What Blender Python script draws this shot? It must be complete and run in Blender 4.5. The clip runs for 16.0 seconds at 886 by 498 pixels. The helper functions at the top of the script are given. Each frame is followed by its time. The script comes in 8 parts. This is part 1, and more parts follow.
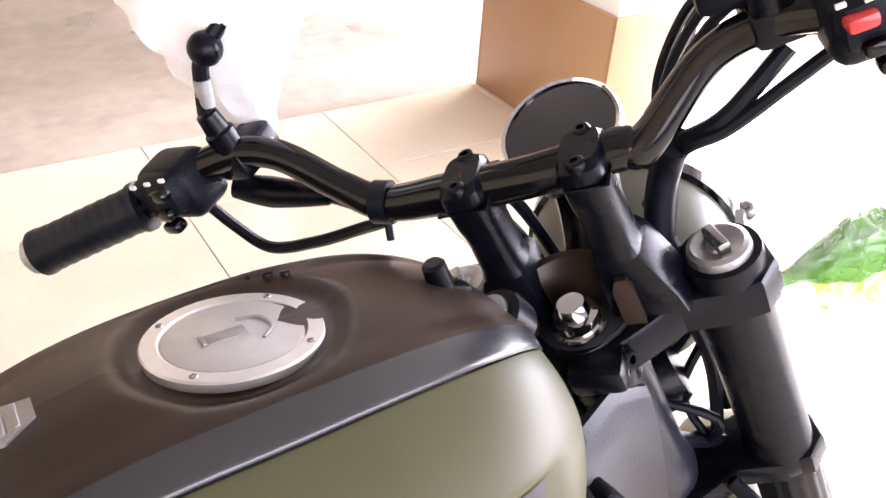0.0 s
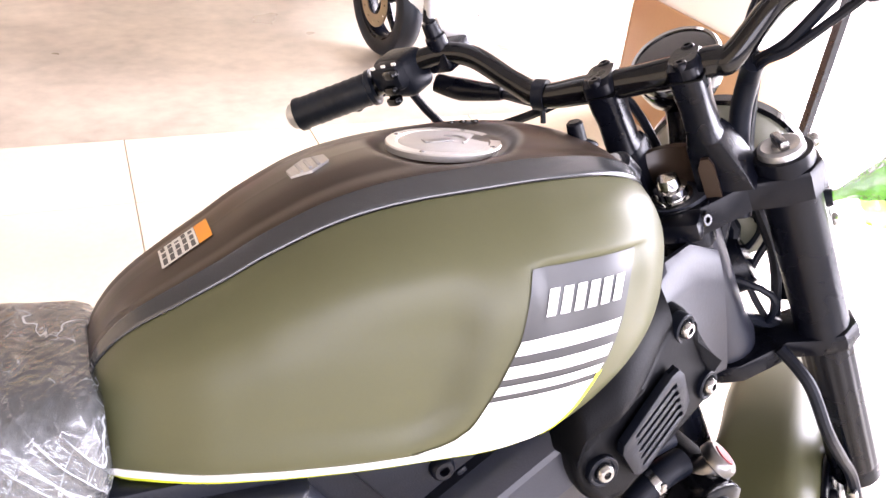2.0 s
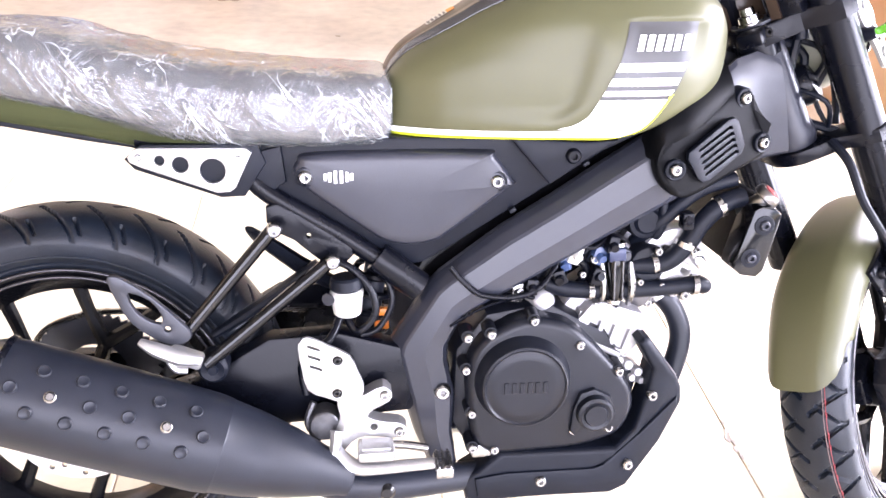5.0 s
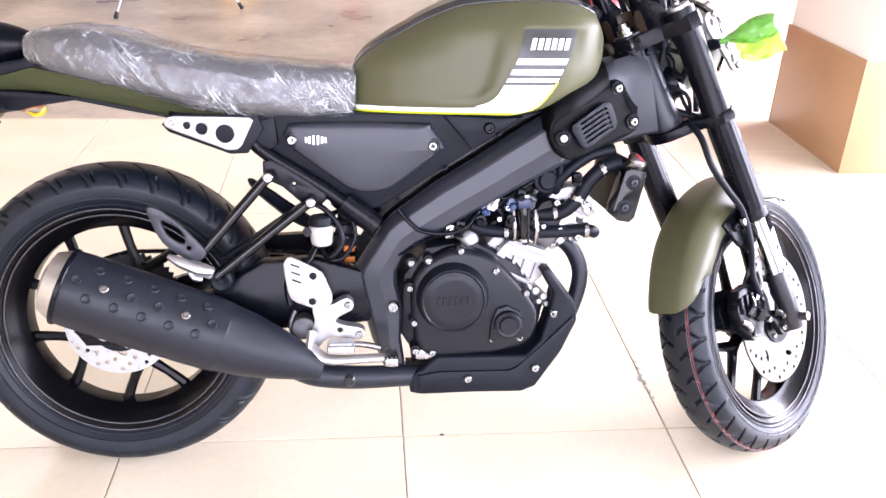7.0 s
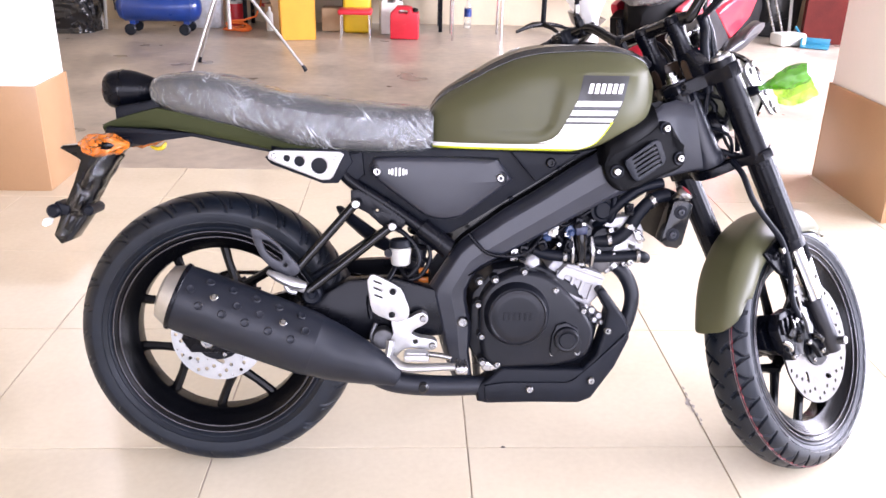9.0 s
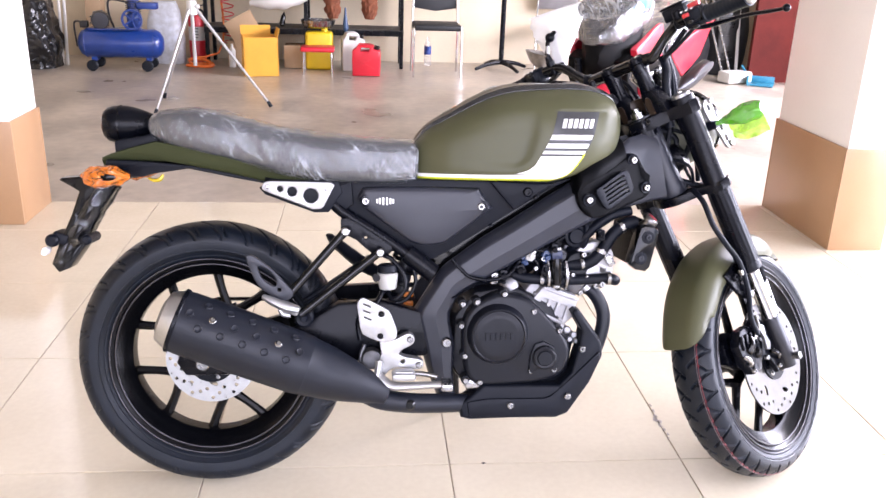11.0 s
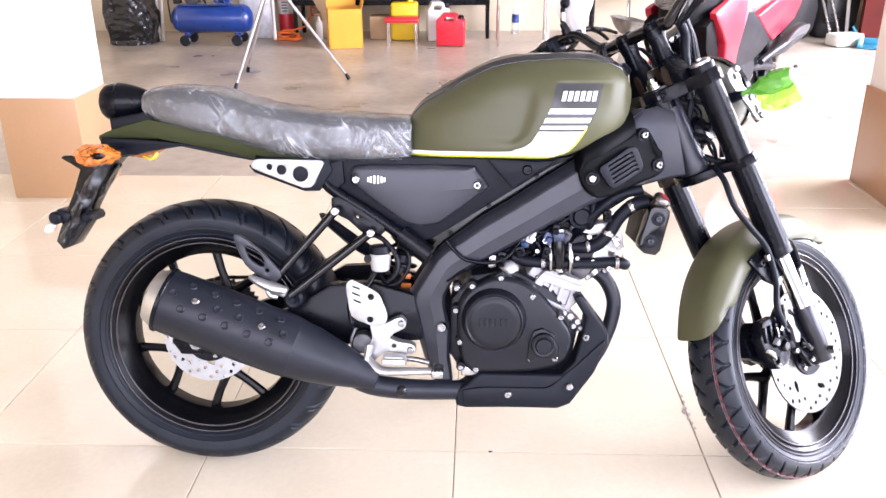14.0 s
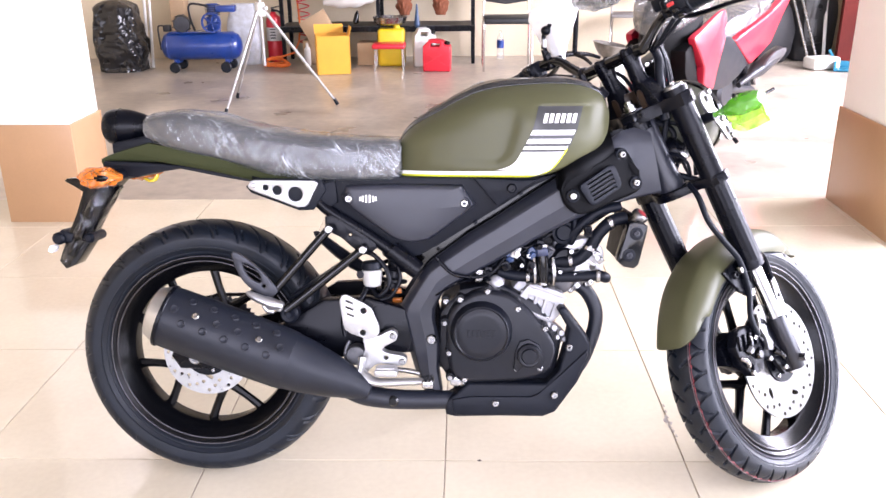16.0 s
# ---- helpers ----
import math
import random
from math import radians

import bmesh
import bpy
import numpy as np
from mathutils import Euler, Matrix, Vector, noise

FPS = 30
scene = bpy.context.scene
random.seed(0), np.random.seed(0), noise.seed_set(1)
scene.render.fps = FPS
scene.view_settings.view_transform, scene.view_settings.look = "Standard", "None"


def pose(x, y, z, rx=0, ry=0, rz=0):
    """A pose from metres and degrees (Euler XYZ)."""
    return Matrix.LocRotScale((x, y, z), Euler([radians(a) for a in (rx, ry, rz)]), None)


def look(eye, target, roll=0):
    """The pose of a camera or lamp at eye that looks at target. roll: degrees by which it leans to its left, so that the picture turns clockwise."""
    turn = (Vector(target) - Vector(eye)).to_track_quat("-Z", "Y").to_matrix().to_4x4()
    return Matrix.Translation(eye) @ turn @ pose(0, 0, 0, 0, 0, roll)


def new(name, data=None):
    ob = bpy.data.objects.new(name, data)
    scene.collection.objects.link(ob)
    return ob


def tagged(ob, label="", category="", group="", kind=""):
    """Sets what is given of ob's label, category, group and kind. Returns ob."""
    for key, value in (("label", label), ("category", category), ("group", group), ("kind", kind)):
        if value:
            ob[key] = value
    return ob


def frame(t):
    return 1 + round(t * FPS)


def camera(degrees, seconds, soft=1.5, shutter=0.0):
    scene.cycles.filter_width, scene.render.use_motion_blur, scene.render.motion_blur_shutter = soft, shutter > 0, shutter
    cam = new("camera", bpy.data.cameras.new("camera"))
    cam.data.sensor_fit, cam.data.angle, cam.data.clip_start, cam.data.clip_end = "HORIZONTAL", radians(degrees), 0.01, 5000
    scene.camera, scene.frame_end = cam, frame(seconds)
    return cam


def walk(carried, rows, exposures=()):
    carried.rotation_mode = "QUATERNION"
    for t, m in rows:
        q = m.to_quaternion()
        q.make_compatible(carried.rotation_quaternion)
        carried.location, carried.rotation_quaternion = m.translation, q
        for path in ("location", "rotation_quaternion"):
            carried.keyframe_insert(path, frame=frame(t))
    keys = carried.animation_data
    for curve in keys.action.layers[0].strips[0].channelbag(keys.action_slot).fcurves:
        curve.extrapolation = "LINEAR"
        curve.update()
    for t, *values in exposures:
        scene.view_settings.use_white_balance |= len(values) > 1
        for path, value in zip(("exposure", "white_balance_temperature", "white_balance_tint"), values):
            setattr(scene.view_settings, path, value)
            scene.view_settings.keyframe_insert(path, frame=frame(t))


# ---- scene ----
cam = camera(55.0, 16.0)
PATH = [
    (0, (0.088, -0.184, 1.227), (1.028, 1.189, 0.118), 4.3),
    (0.5, (0.025, -0.248, 1.214), (0.91, 1.183, 0.133), 4.2),
    (1, (-0.009, -0.324, 1.211), (0.762, 1.186, 0.15), 4.1),
    (1.5, (-0.039, -0.399, 1.218), (0.654, 1.158, 0.173), 3.8),
    (2, (-0.072, -0.434, 1.229), (0.644, 1.109, 0.177), 6.2),
    (2.5, (-0.074, -0.487, 1.219), (0.542, 1.118, 0.198), 4.7),
    (3, (-0.093, -0.535, 1.21), (0.419, 1.1, 0.178), 3.6),
    (3.5, (-0.106, -0.627, 1.194), (0.295, 1.041, 0.166), 2.7),
    (4, (-0.14, -0.75, 1.18), (0.182, 0.926, 0.137), 2.4),
    (4.5, (-0.153, -0.895, 1.176), (0.085, 0.805, 0.15), 1.5),
    (6.8, (-0.101, -1.462, 1.225), (0.087, 0.305, 0.307), 2.1),
    (7, (-0.077, -1.497, 1.223), (0.103, 0.28, 0.322), 2.0),
    (7.5, (-0.033, -1.569, 1.223), (0.096, 0.233, 0.363), 1.7),
    (8, (-0.036, -1.612, 1.223), (0.064, 0.211, 0.406), 1.5),
    (8.5, (-0.068, -1.646, 1.234), (-0.009, 0.185, 0.43), 1.2),
    (9, (-0.141, -1.705, 1.227), (-0.063, 0.139, 0.459), 1.3),
    (11.5, (-0.212, -1.817, 1.25), (-0.023, 0.052, 0.562), 2.0),
    (12, (-0.143, -1.788, 1.25), (0.026, 0.079, 0.555), 1.5),
    (12.5, (-0.076, -1.756, 1.251), (-0.009, 0.11, 0.533), 0.4),
    (13, (-0.021, -1.732, 1.247), (-0.05, 0.126, 0.507), -0.4),
    (13.5, (0.021, -1.726, 1.243), (-0.047, 0.125, 0.489), -0.2),
    (14, (0.047, -1.732, 1.242), (-0.03, 0.117, 0.484), -0.4),
    (14.5, (0.053, -1.749, 1.244), (-0.025, 0.105, 0.496), -0.5),
    (15, (0.05, -1.771, 1.243), (-0.026, 0.086, 0.505), -0.8),
    (15.5, (0.051, -1.794, 1.246), (-0.021, 0.068, 0.519), -0.9),
    (16, (0.048, -1.82, 1.257), (-0.001, 0.051, 0.551), -0.6),
]
EXPOSURES = [(0, 1.01, 6260, 28), (0.5, 1.29, 6260, 28), (1.5, 1.08, 6260, 28), (2.0, 1.44, 6260, 28), (3.0, 1.99, 6160, 27), (3.5, 2.06, 6160, 27), (4.5, 1.98, 6060, 27), (7.0, 1.22, 6000, 28), (8.0, 1.15, 6000, 28), (9.0, 0.88, 6000, 28), (12.0, 0.74, 5960, 27), (13.0, 0.77, 5960, 27), (14.5, 1.1, 5980, 27), (16.0, 0.94, 5980, 27)]
walk(cam, [(t, look(eye, target, roll)) for t, eye, target, roll in PATH], EXPOSURES)

# ---- light ----
world = bpy.data.worlds.new("daylight")
scene.world = world
world.use_nodes = True
wn = world.node_tree
sky = wn.nodes.new("ShaderNodeTexSky")
sky.sky_type, sky.sun_disc = "NISHITA", False
sky.sun_elevation, sky.sun_rotation = radians(48), radians(130)
wn.links.new(sky.outputs[0], wn.nodes["Background"].inputs[0])
wn.nodes["Background"].inputs[1].default_value = 0.15


def area_lamp(name, place, target, sx, sy, watts, colour=(1, 1, 1)):
    data = bpy.data.lights.new(name, "AREA")
    data.shape, data.size, data.size_y, data.energy, data.color = "RECTANGLE", sx, sy, watts, colour
    ob = new(name, data)
    ob.matrix_world = look(place, target)
    return ob


# daylight that comes in through the open shop front and the open side of the garage
area_lamp("shopfront_daylight", (0.6, -4.6, 1.9), (0.4, 0.5, 0.6), 6.5, 2.4, 162, (1.0, 0.99, 0.97))
area_lamp("side_daylight", (5.5, -0.2, 1.7), (0.8, 0.5, 0.4), 6.0, 2.4, 480, (0.96, 0.985, 1.0))
area_lamp("garage_daylight", (5.6, 3.6, 2.2), (0.6, 4.4, 0.1), 3.8, 1.8, 430, (1.0, 0.98, 0.95))


# ---- materials ----
def mat(name, col, rough=0.5, metal=0.0, var=0.12, scale=14.0, bump=0.08, bscale=160.0, coat=0.0, rvar=0.08, wear=None, spec=0.5):
    """A painted or raw surface: a base colour with stains, fine grain, uneven gloss and slight relief."""
    m = bpy.data.materials.new(name)
    m.use_nodes = True
    n, l = m.node_tree.nodes, m.node_tree.links
    b = n["Principled BSDF"]
    tc = n.new("ShaderNodeTexCoord")
    big, fine = n.new("ShaderNodeTexNoise"), n.new("ShaderNodeTexNoise")
    big.inputs["Scale"].default_value, big.inputs["Detail"].default_value = scale, 4
    fine.inputs["Scale"].default_value, fine.inputs["Detail"].default_value = bscale, 3
    l.new(tc.outputs["Object"], big.inputs["Vector"])
    l.new(tc.outputs["Object"], fine.inputs["Vector"])
    ramp = n.new("ShaderNodeValToRGB")
    ramp.color_ramp.elements[0].position, ramp.color_ramp.elements[1].position = 0.3, 0.7
    lo = tuple(c * (1 - var) for c in col)
    hi = tuple(min(1, c * (1 + var)) for c in (wear or col))
    ramp.color_ramp.elements[0].color, ramp.color_ramp.elements[1].color = (*lo, 1), (*hi, 1)
    mix = n.new("ShaderNodeMix")
    mix.data_type = "FLOAT"
    mix.inputs[0].default_value = 0.3
    l.new(big.outputs["Fac"], mix.inputs[2])
    l.new(fine.outputs["Fac"], mix.inputs[3])
    l.new(mix.outputs[0], ramp.inputs[0])
    l.new(ramp.outputs[0], b.inputs["Base Color"])
    rr = n.new("ShaderNodeMapRange")
    rr.inputs["To Min"].default_value, rr.inputs["To Max"].default_value = max(0.02, rough - rvar), min(1, rough + rvar)
    l.new(big.outputs["Fac"], rr.inputs["Value"])
    l.new(rr.outputs[0], b.inputs["Roughness"])
    b.inputs["Metallic"].default_value = metal
    b.inputs["Specular IOR Level"].default_value = spec
    b.inputs["Coat Weight"].default_value = coat
    if bump:
        bp = n.new("ShaderNodeBump")
        bp.inputs["Strength"].default_value, bp.inputs["Distance"].default_value = bump, 0.002
        l.new(fine.outputs["Fac"], bp.inputs["Height"])
        l.new(bp.outputs[0], b.inputs["Normal"])
    return m


def film(name, col, clear=0.5, rough=0.12, crease=60.0, creased=0.8, width=0.05, stretch=(1, 1, 1), turn=(0, 0.6, 0), curl=1.6):
    """Thin wrapping film: partly see-through, with bright creases."""
    m = bpy.data.materials.new(name)
    m.use_nodes = True
    n, l = m.node_tree.nodes, m.node_tree.links
    b, out = n["Principled BSDF"], n["Material Output"]
    b.inputs["Base Color"].default_value, b.inputs["Roughness"].default_value = (*col, 1), rough
    b.inputs["Specular IOR Level"].default_value = 0.9
    tc, tex = n.new("ShaderNodeTexCoord"), n.new("ShaderNodeTexNoise")
    tex.inputs["Scale"].default_value, tex.inputs["Detail"].default_value, tex.inputs["Distortion"].default_value = crease, 5, curl
    mp = n.new("ShaderNodeMapping")
    mp.inputs["Scale"].default_value, mp.inputs["Rotation"].default_value = stretch, turn
    l.new(tc.outputs["Object"], mp.inputs["Vector"])
    l.new(mp.outputs[0], tex.inputs["Vector"])
    ridge = n.new("ShaderNodeMath")
    ridge.operation = "SUBTRACT"
    ridge.inputs[1].default_value = 0.5
    l.new(tex.outputs["Fac"], ridge.inputs[0])
    flat = n.new("ShaderNodeMath")
    flat.operation = "ABSOLUTE"
    l.new(ridge.outputs[0], flat.inputs[0])
    mr = n.new("ShaderNodeMapRange")
    mr.inputs["From Min"].default_value, mr.inputs["From Max"].default_value = 0.0, width
    mr.inputs["To Min"].default_value, mr.inputs["To Max"].default_value = creased, 1 - clear
    l.new(flat.outputs[0], mr.inputs["Value"])
    bp = n.new("ShaderNodeBump")
    bp.inputs["Strength"].default_value, bp.inputs["Distance"].default_value = 0.7, 0.004
    l.new(tex.outputs["Fac"], bp.inputs["Height"])
    l.new(bp.outputs[0], b.inputs["Normal"])
    clear_node, mx = n.new("ShaderNodeBsdfTransparent"), n.new("ShaderNodeMixShader")
    l.new(mr.outputs[0], mx.inputs[0])
    l.new(clear_node.outputs[0], mx.inputs[1])
    l.new(b.outputs[0], mx.inputs[2])
    l.new(mx.outputs[0], out.inputs["Surface"])
    return m


def crumpled(name, col, clear, rough, size, stretch, lean, tilt=0.02, haze=0.10, fold=0.5):
    """Glossy clear wrapping pulled into slanting folds of three sizes; the sharpest folds turn milky."""
    m = bpy.data.materials.new(name)
    m.use_nodes = True
    n, l = m.node_tree.nodes, m.node_tree.links
    milky, out = n["Principled BSDF"], n["Material Output"]
    milky.inputs["Base Color"].default_value, milky.inputs["Roughness"].default_value = (*col, 1), 0.3
    tc = n.new("ShaderNodeTexCoord")

    def maths(op, a, b, vector=False):
        nd = n.new("ShaderNodeVectorMath" if vector else "ShaderNodeMath")
        nd.operation = op
        for k, v in enumerate((a, b)):
            if hasattr(v, "links"):
                l.new(v, nd.inputs[k])
            elif v is not None:
                nd.inputs[k].default_value = v
        return nd.outputs[0]

    height, crest = None, None
    for k, (scale, angle, share) in enumerate(((size, lean, 1.0), (size * 1.7, -lean * 0.8, 0.6), (size * 3.1, lean * 1.6, 0.34))):
        turn, mp, tex = n.new("ShaderNodeMapping"), n.new("ShaderNodeMapping"), n.new("ShaderNodeTexNoise")
        turn.inputs["Rotation"].default_value, mp.inputs["Scale"].default_value = (0.25 * k, angle, 0.35 * k), stretch
        tex.inputs["Scale"].default_value, tex.inputs["Detail"].default_value, tex.inputs["Distortion"].default_value = scale, 2.0, 0.35
        l.new(tc.outputs["Object"], turn.inputs["Vector"])
        l.new(turn.outputs[0], mp.inputs["Vector"])
        l.new(mp.outputs[0], tex.inputs["Vector"])
        away = maths("ABSOLUTE", maths("SUBTRACT", tex.outputs["Fac"], 0.5), None)
        ridge = maths("MULTIPLY", away, -share)
        height = ridge if height is None else maths("ADD", height, ridge)
        line = n.new("ShaderNodeMapRange")
        line.interpolation_type = "SMOOTHSTEP"
        line.inputs["From Min"].default_value, line.inputs["From Max"].default_value = 0.0, 0.024
        line.inputs["To Min"].default_value, line.inputs["To Max"].default_value = fold * (1 - 0.38 * k), 0.0
        l.new(away, line.inputs["Value"])
        crest = line.outputs[0] if crest is None else maths("MAXIMUM", crest, line.outputs[0])
    bump = n.new("ShaderNodeBump")
    bump.inputs["Strength"].default_value, bump.inputs["Distance"].default_value = 1.0, tilt
    l.new(height, bump.inputs["Height"])
    normal = bump.outputs[0]
    gate, some = n.new("ShaderNodeTexNoise"), n.new("ShaderNodeMapRange")
    gate.inputs["Scale"].default_value, gate.inputs["Detail"].default_value = size * 0.9, 3
    l.new(tc.outputs["Object"], gate.inputs["Vector"])
    some.inputs["From Min"].default_value, some.inputs["From Max"].default_value = 0.44, 0.64
    l.new(gate.outputs["Fac"], some.inputs["Value"])
    mask = maths("ADD", maths("MULTIPLY", crest, some.outputs[0]), haze)
    gloss, see = n.new("ShaderNodeBsdfGlossy"), n.new("ShaderNodeBsdfTransparent")
    gloss.inputs["Roughness"].default_value = rough
    gloss.inputs["Color"].default_value = (0.94, 0.96, 1.0, 1)
    fres, more = n.new("ShaderNodeFresnel"), n.new("ShaderNodeMath")
    fres.inputs["IOR"].default_value = 1.5
    more.operation, more.use_clamp = "MULTIPLY_ADD", True
    more.inputs[1].default_value, more.inputs[2].default_value = 1.0, 1.0 - clear
    sheet, mx = n.new("ShaderNodeMixShader"), n.new("ShaderNodeMixShader")
    for target in (gloss, milky, fres):
        l.new(normal, target.inputs["Normal"])
    l.new(fres.outputs[0], more.inputs[0])
    l.new(more.outputs[0], sheet.inputs[0])
    l.new(see.outputs[0], sheet.inputs[1])
    l.new(gloss.outputs[0], sheet.inputs[2])
    l.new(mask, mx.inputs[0])
    l.new(sheet.outputs[0], mx.inputs[1])
    l.new(milky.outputs[0], mx.inputs[2])
    l.new(mx.outputs[0], out.inputs["Surface"])
    return m


def glassy(name, col, rough=0.03):
    m = bpy.data.materials.new(name)
    m.use_nodes = True
    b = m.node_tree.nodes["Principled BSDF"]
    b.inputs["Base Color"].default_value, b.inputs["Roughness"].default_value = (*col, 1), rough
    b.inputs["Transmission Weight"].default_value, b.inputs["IOR"].default_value = 0.9, 1.45
    return m


OLIVE = mat("matt olive paint", (0.066, 0.067, 0.031), 0.42, 0.0, 0.05, 6, 0.02, 500, rvar=0.05, spec=0.36)
BROWNBLACK = mat("matt charcoal paint", (0.0300, 0.0190, 0.0125), 0.33, 0.0, 0.10, 8, 0.03, 420, rvar=0.05, spec=0.32)
SATIN = mat("satin black paint", (0.0022, 0.0027, 0.0052), 0.28, 0.0, 0.2, 20, 0.06, 300, spec=0.17)
WHEELBLK = mat("gloss black wheel paint", (0.0018, 0.0020, 0.0028), 0.23, 0.0, 0.2, 20, 0.02, 300, spec=0.16, rvar=0.05)
GLOSS = mat("gloss black paint", (0.0022, 0.0022, 0.0028), 0.14, 0.0, 0.2, 20, 0.02, 300, coat=0.1, spec=0.3)
PLASTIC = mat("grained black plastic", (0.0034, 0.0048, 0.0092), 0.42, 0.0, 0.2, 25, 0.2, 700, spec=0.17)
SHROUDBLK = mat("deep matt black plastic", (0.0014, 0.0016, 0.0024), 0.50, 0.0, 0.2, 25, 0.2, 700, spec=0.08)
GREYBLK = mat("dark grey cast metal", (0.0170, 0.0190, 0.0275), 0.34, 0.0, 0.2, 18, 0.08, 500, spec=0.40)
ENGBLK = mat("black engine paint", (0.0050, 0.0060, 0.0096), 0.34, 0.0, 0.2, 18, 0.1, 500, spec=0.24)
RUBBER = mat("tyre rubber", (0.0042, 0.0066, 0.0115), 0.38, 0.0, 0.25, 20, 0.15, 350, wear=(0.0056, 0.0085, 0.0145), spec=0.29)
ALLOY = mat("cast aluminium", (0.42, 0.42, 0.42), 0.40, 0.85, 0.15, 30, 0.2, 420)
STEEL = mat("bright zinc steel", (0.31, 0.305, 0.30), 0.26, 1.0, 0.12, 40, 0.03, 300)
CHROME = mat("chrome", (0.55, 0.55, 0.55), 0.08, 1.0, 0.05, 20, 0.0, 300, rvar=0.03)
DISC = mat("ground steel disc", (0.40, 0.40, 0.40), 0.30, 1.0, 0.1, 60, 0.1, 500)
BRUSHED = mat("brushed steel end cap", (0.50, 0.50, 0.49), 0.42, 1.0, 0.1, 40, 0.15, 500)
WHITE = mat("white decal film", (0.80, 0.80, 0.78), 0.35, 0.0, 0.03, 30, 0.0, 300)
YELLOW = mat("acid yellow decal film", (0.62, 0.70, 0.02), 0.4, 0.0, 0.05, 30, 0.0, 300)
DECALBLK = mat("dark grey decal film", (0.030, 0.031, 0.033), 0.32, 0.0, 0.08, 30, 0.0, 300)
SEATGREY = mat("dark grey seat vinyl", (0.014, 0.015, 0.017), 0.55, 0.0, 0.2, 30, 0.3, 600)
WRAP = crumpled("clear seat wrapping", (0.58, 0.62, 0.66), 0.965, 0.12, 16, (3.2, 1.2, 0.34), 0.62, 0.0088, 0.100, 0.76)
ORANGE_FILM = film("orange wrapping", (0.70, 0.19, 0.015), 0.42, 0.12, 24, 0.95, 0.07)
GREEN_FILM = film("lime green wrapping", (0.07, 0.32, 0.008), 0.22, 0.15, 40, 0.95)
LIME_FILM = film("yellow green wrapping", (0.42, 0.72, 0.04), 0.35, 0.15, 40, 0.95)
BAG_FILM = film("white plastic bag", (0.93, 0.93, 0.93), 0.0, 0.35, 22, 1.0)
CLEAR_FILM = crumpled("cloudy plastic bag", (0.60, 0.62, 0.64), 0.90, 0.12, 16, (1.6, 1, 0.5), 0.5, 0.02, 0.25, 0.5)
RED = mat("red plastic", (0.50, 0.02, 0.02), 0.32, 0.0, 0.08, 20, 0.02, 300, coat=0.3)
ORANGE = mat("orange spring paint", (0.75, 0.22, 0.02), 0.35)
BLUE_CONN = mat("blue connector", (0.03, 0.055, 0.13), 0.3)
GREY_RES = mat("milky reservoir plastic", (0.46, 0.46, 0.44), 0.35, 0.0, 0.05, 20, 0.02, 300)
LENS = glassy("clear lens", (0.9, 0.92, 0.94), 0.04)
LABEL = mat("warning label paper", (0.70, 0.70, 0.66), 0.5, 0.0, 0.04)
LABEL_OR = mat("orange label paper", (0.80, 0.30, 0.02), 0.5, 0.0, 0.04)
GREYPRINT = mat("dark grey print", (0.07, 0.07, 0.07), 0.5, 0.0, 0.04)


# ---- mesh helpers ----
def V(*p):
    return Vector(p)


def part(name, bm, material, parent=None, label="", m=None, angle=35):
    """Links a bmesh as one mesh object under a thing or under a part."""
    if m is not None:
        bmesh.ops.transform(bm, matrix=m, verts=bm.verts)
    bmesh.ops.recalc_face_normals(bm, faces=bm.faces)
    me = bpy.data.meshes.new(name)
    bm.to_mesh(me)
    bm.free()
    for p in me.polygons:
        p.use_smooth = True
    me.set_sharp_from_angle(angle=radians(angle))
    me.materials.append(material)
    ob = new(name, me)
    if parent is not None:
        ob.parent = parent
    if label:
        tagged(ob, label)
    return ob


def thing(name, m, label, category, group="", kind=""):
    ob = new(name)
    ob.empty_display_size = 0.1
    ob.matrix_world = m
    return tagged(ob, label, category, group, kind)


def ring_faces(bm, rings, closed=True, caps=True):
    """Skins rows of vertices into quads."""
    rows = [[bm.verts.new(p) for p in r] for r in rings]
    n = len(rows[0])
    for a, b in zip(rows, rows[1:]):
        for i in range(n if closed else n - 1):
            j = (i + 1) % n
            bm.faces.new((a[i], a[j], b[j], b[i]))
    if caps:
        bm.faces.new(rows[0])
        bm.faces.new(rows[-1][::-1])
    return rows


def frame_of(d):
    d = Vector(d).normalized()
    side = d.cross(V(0, 0, 1))
    if side.length < 1e-3:
        side = d.cross(V(0, 1, 0))
    side.normalize()
    return side, side.cross(d).normalized(), d


def cyl(bm, p0, p1, r0, r1=None, seg=16, bevel=0.0):
    p0, p1 = Vector(p0), Vector(p1)
    r1 = r0 if r1 is None else r1
    a, b, d = frame_of(p1 - p0)
    stops = [(p0, r0), (p1, r1)]
    if bevel:
        stops = [(p0, r0 - bevel), (p0 + d * bevel, r0), (p1 - d * bevel, r1), (p1, r1 - bevel)]
    ring_faces(bm, [[c + (a * math.cos(2 * math.pi * i / seg) + b * math.sin(2 * math.pi * i / seg)) * r for i in range(seg)] for c, r in stops])
    return bm


def lathe(bm, prof, origin, axis, seg=32, caps=True):
    """Turns (radius, height) rows about an axis."""
    o = Vector(origin)
    a, b, d = frame_of(axis)
    ring_faces(bm, [[o + d * h + (a * math.cos(2 * math.pi * i / seg) + b * math.sin(2 * math.pi * i / seg)) * max(r, 1e-4) for i in range(seg)] for r, h in prof], True, caps)
    return bm


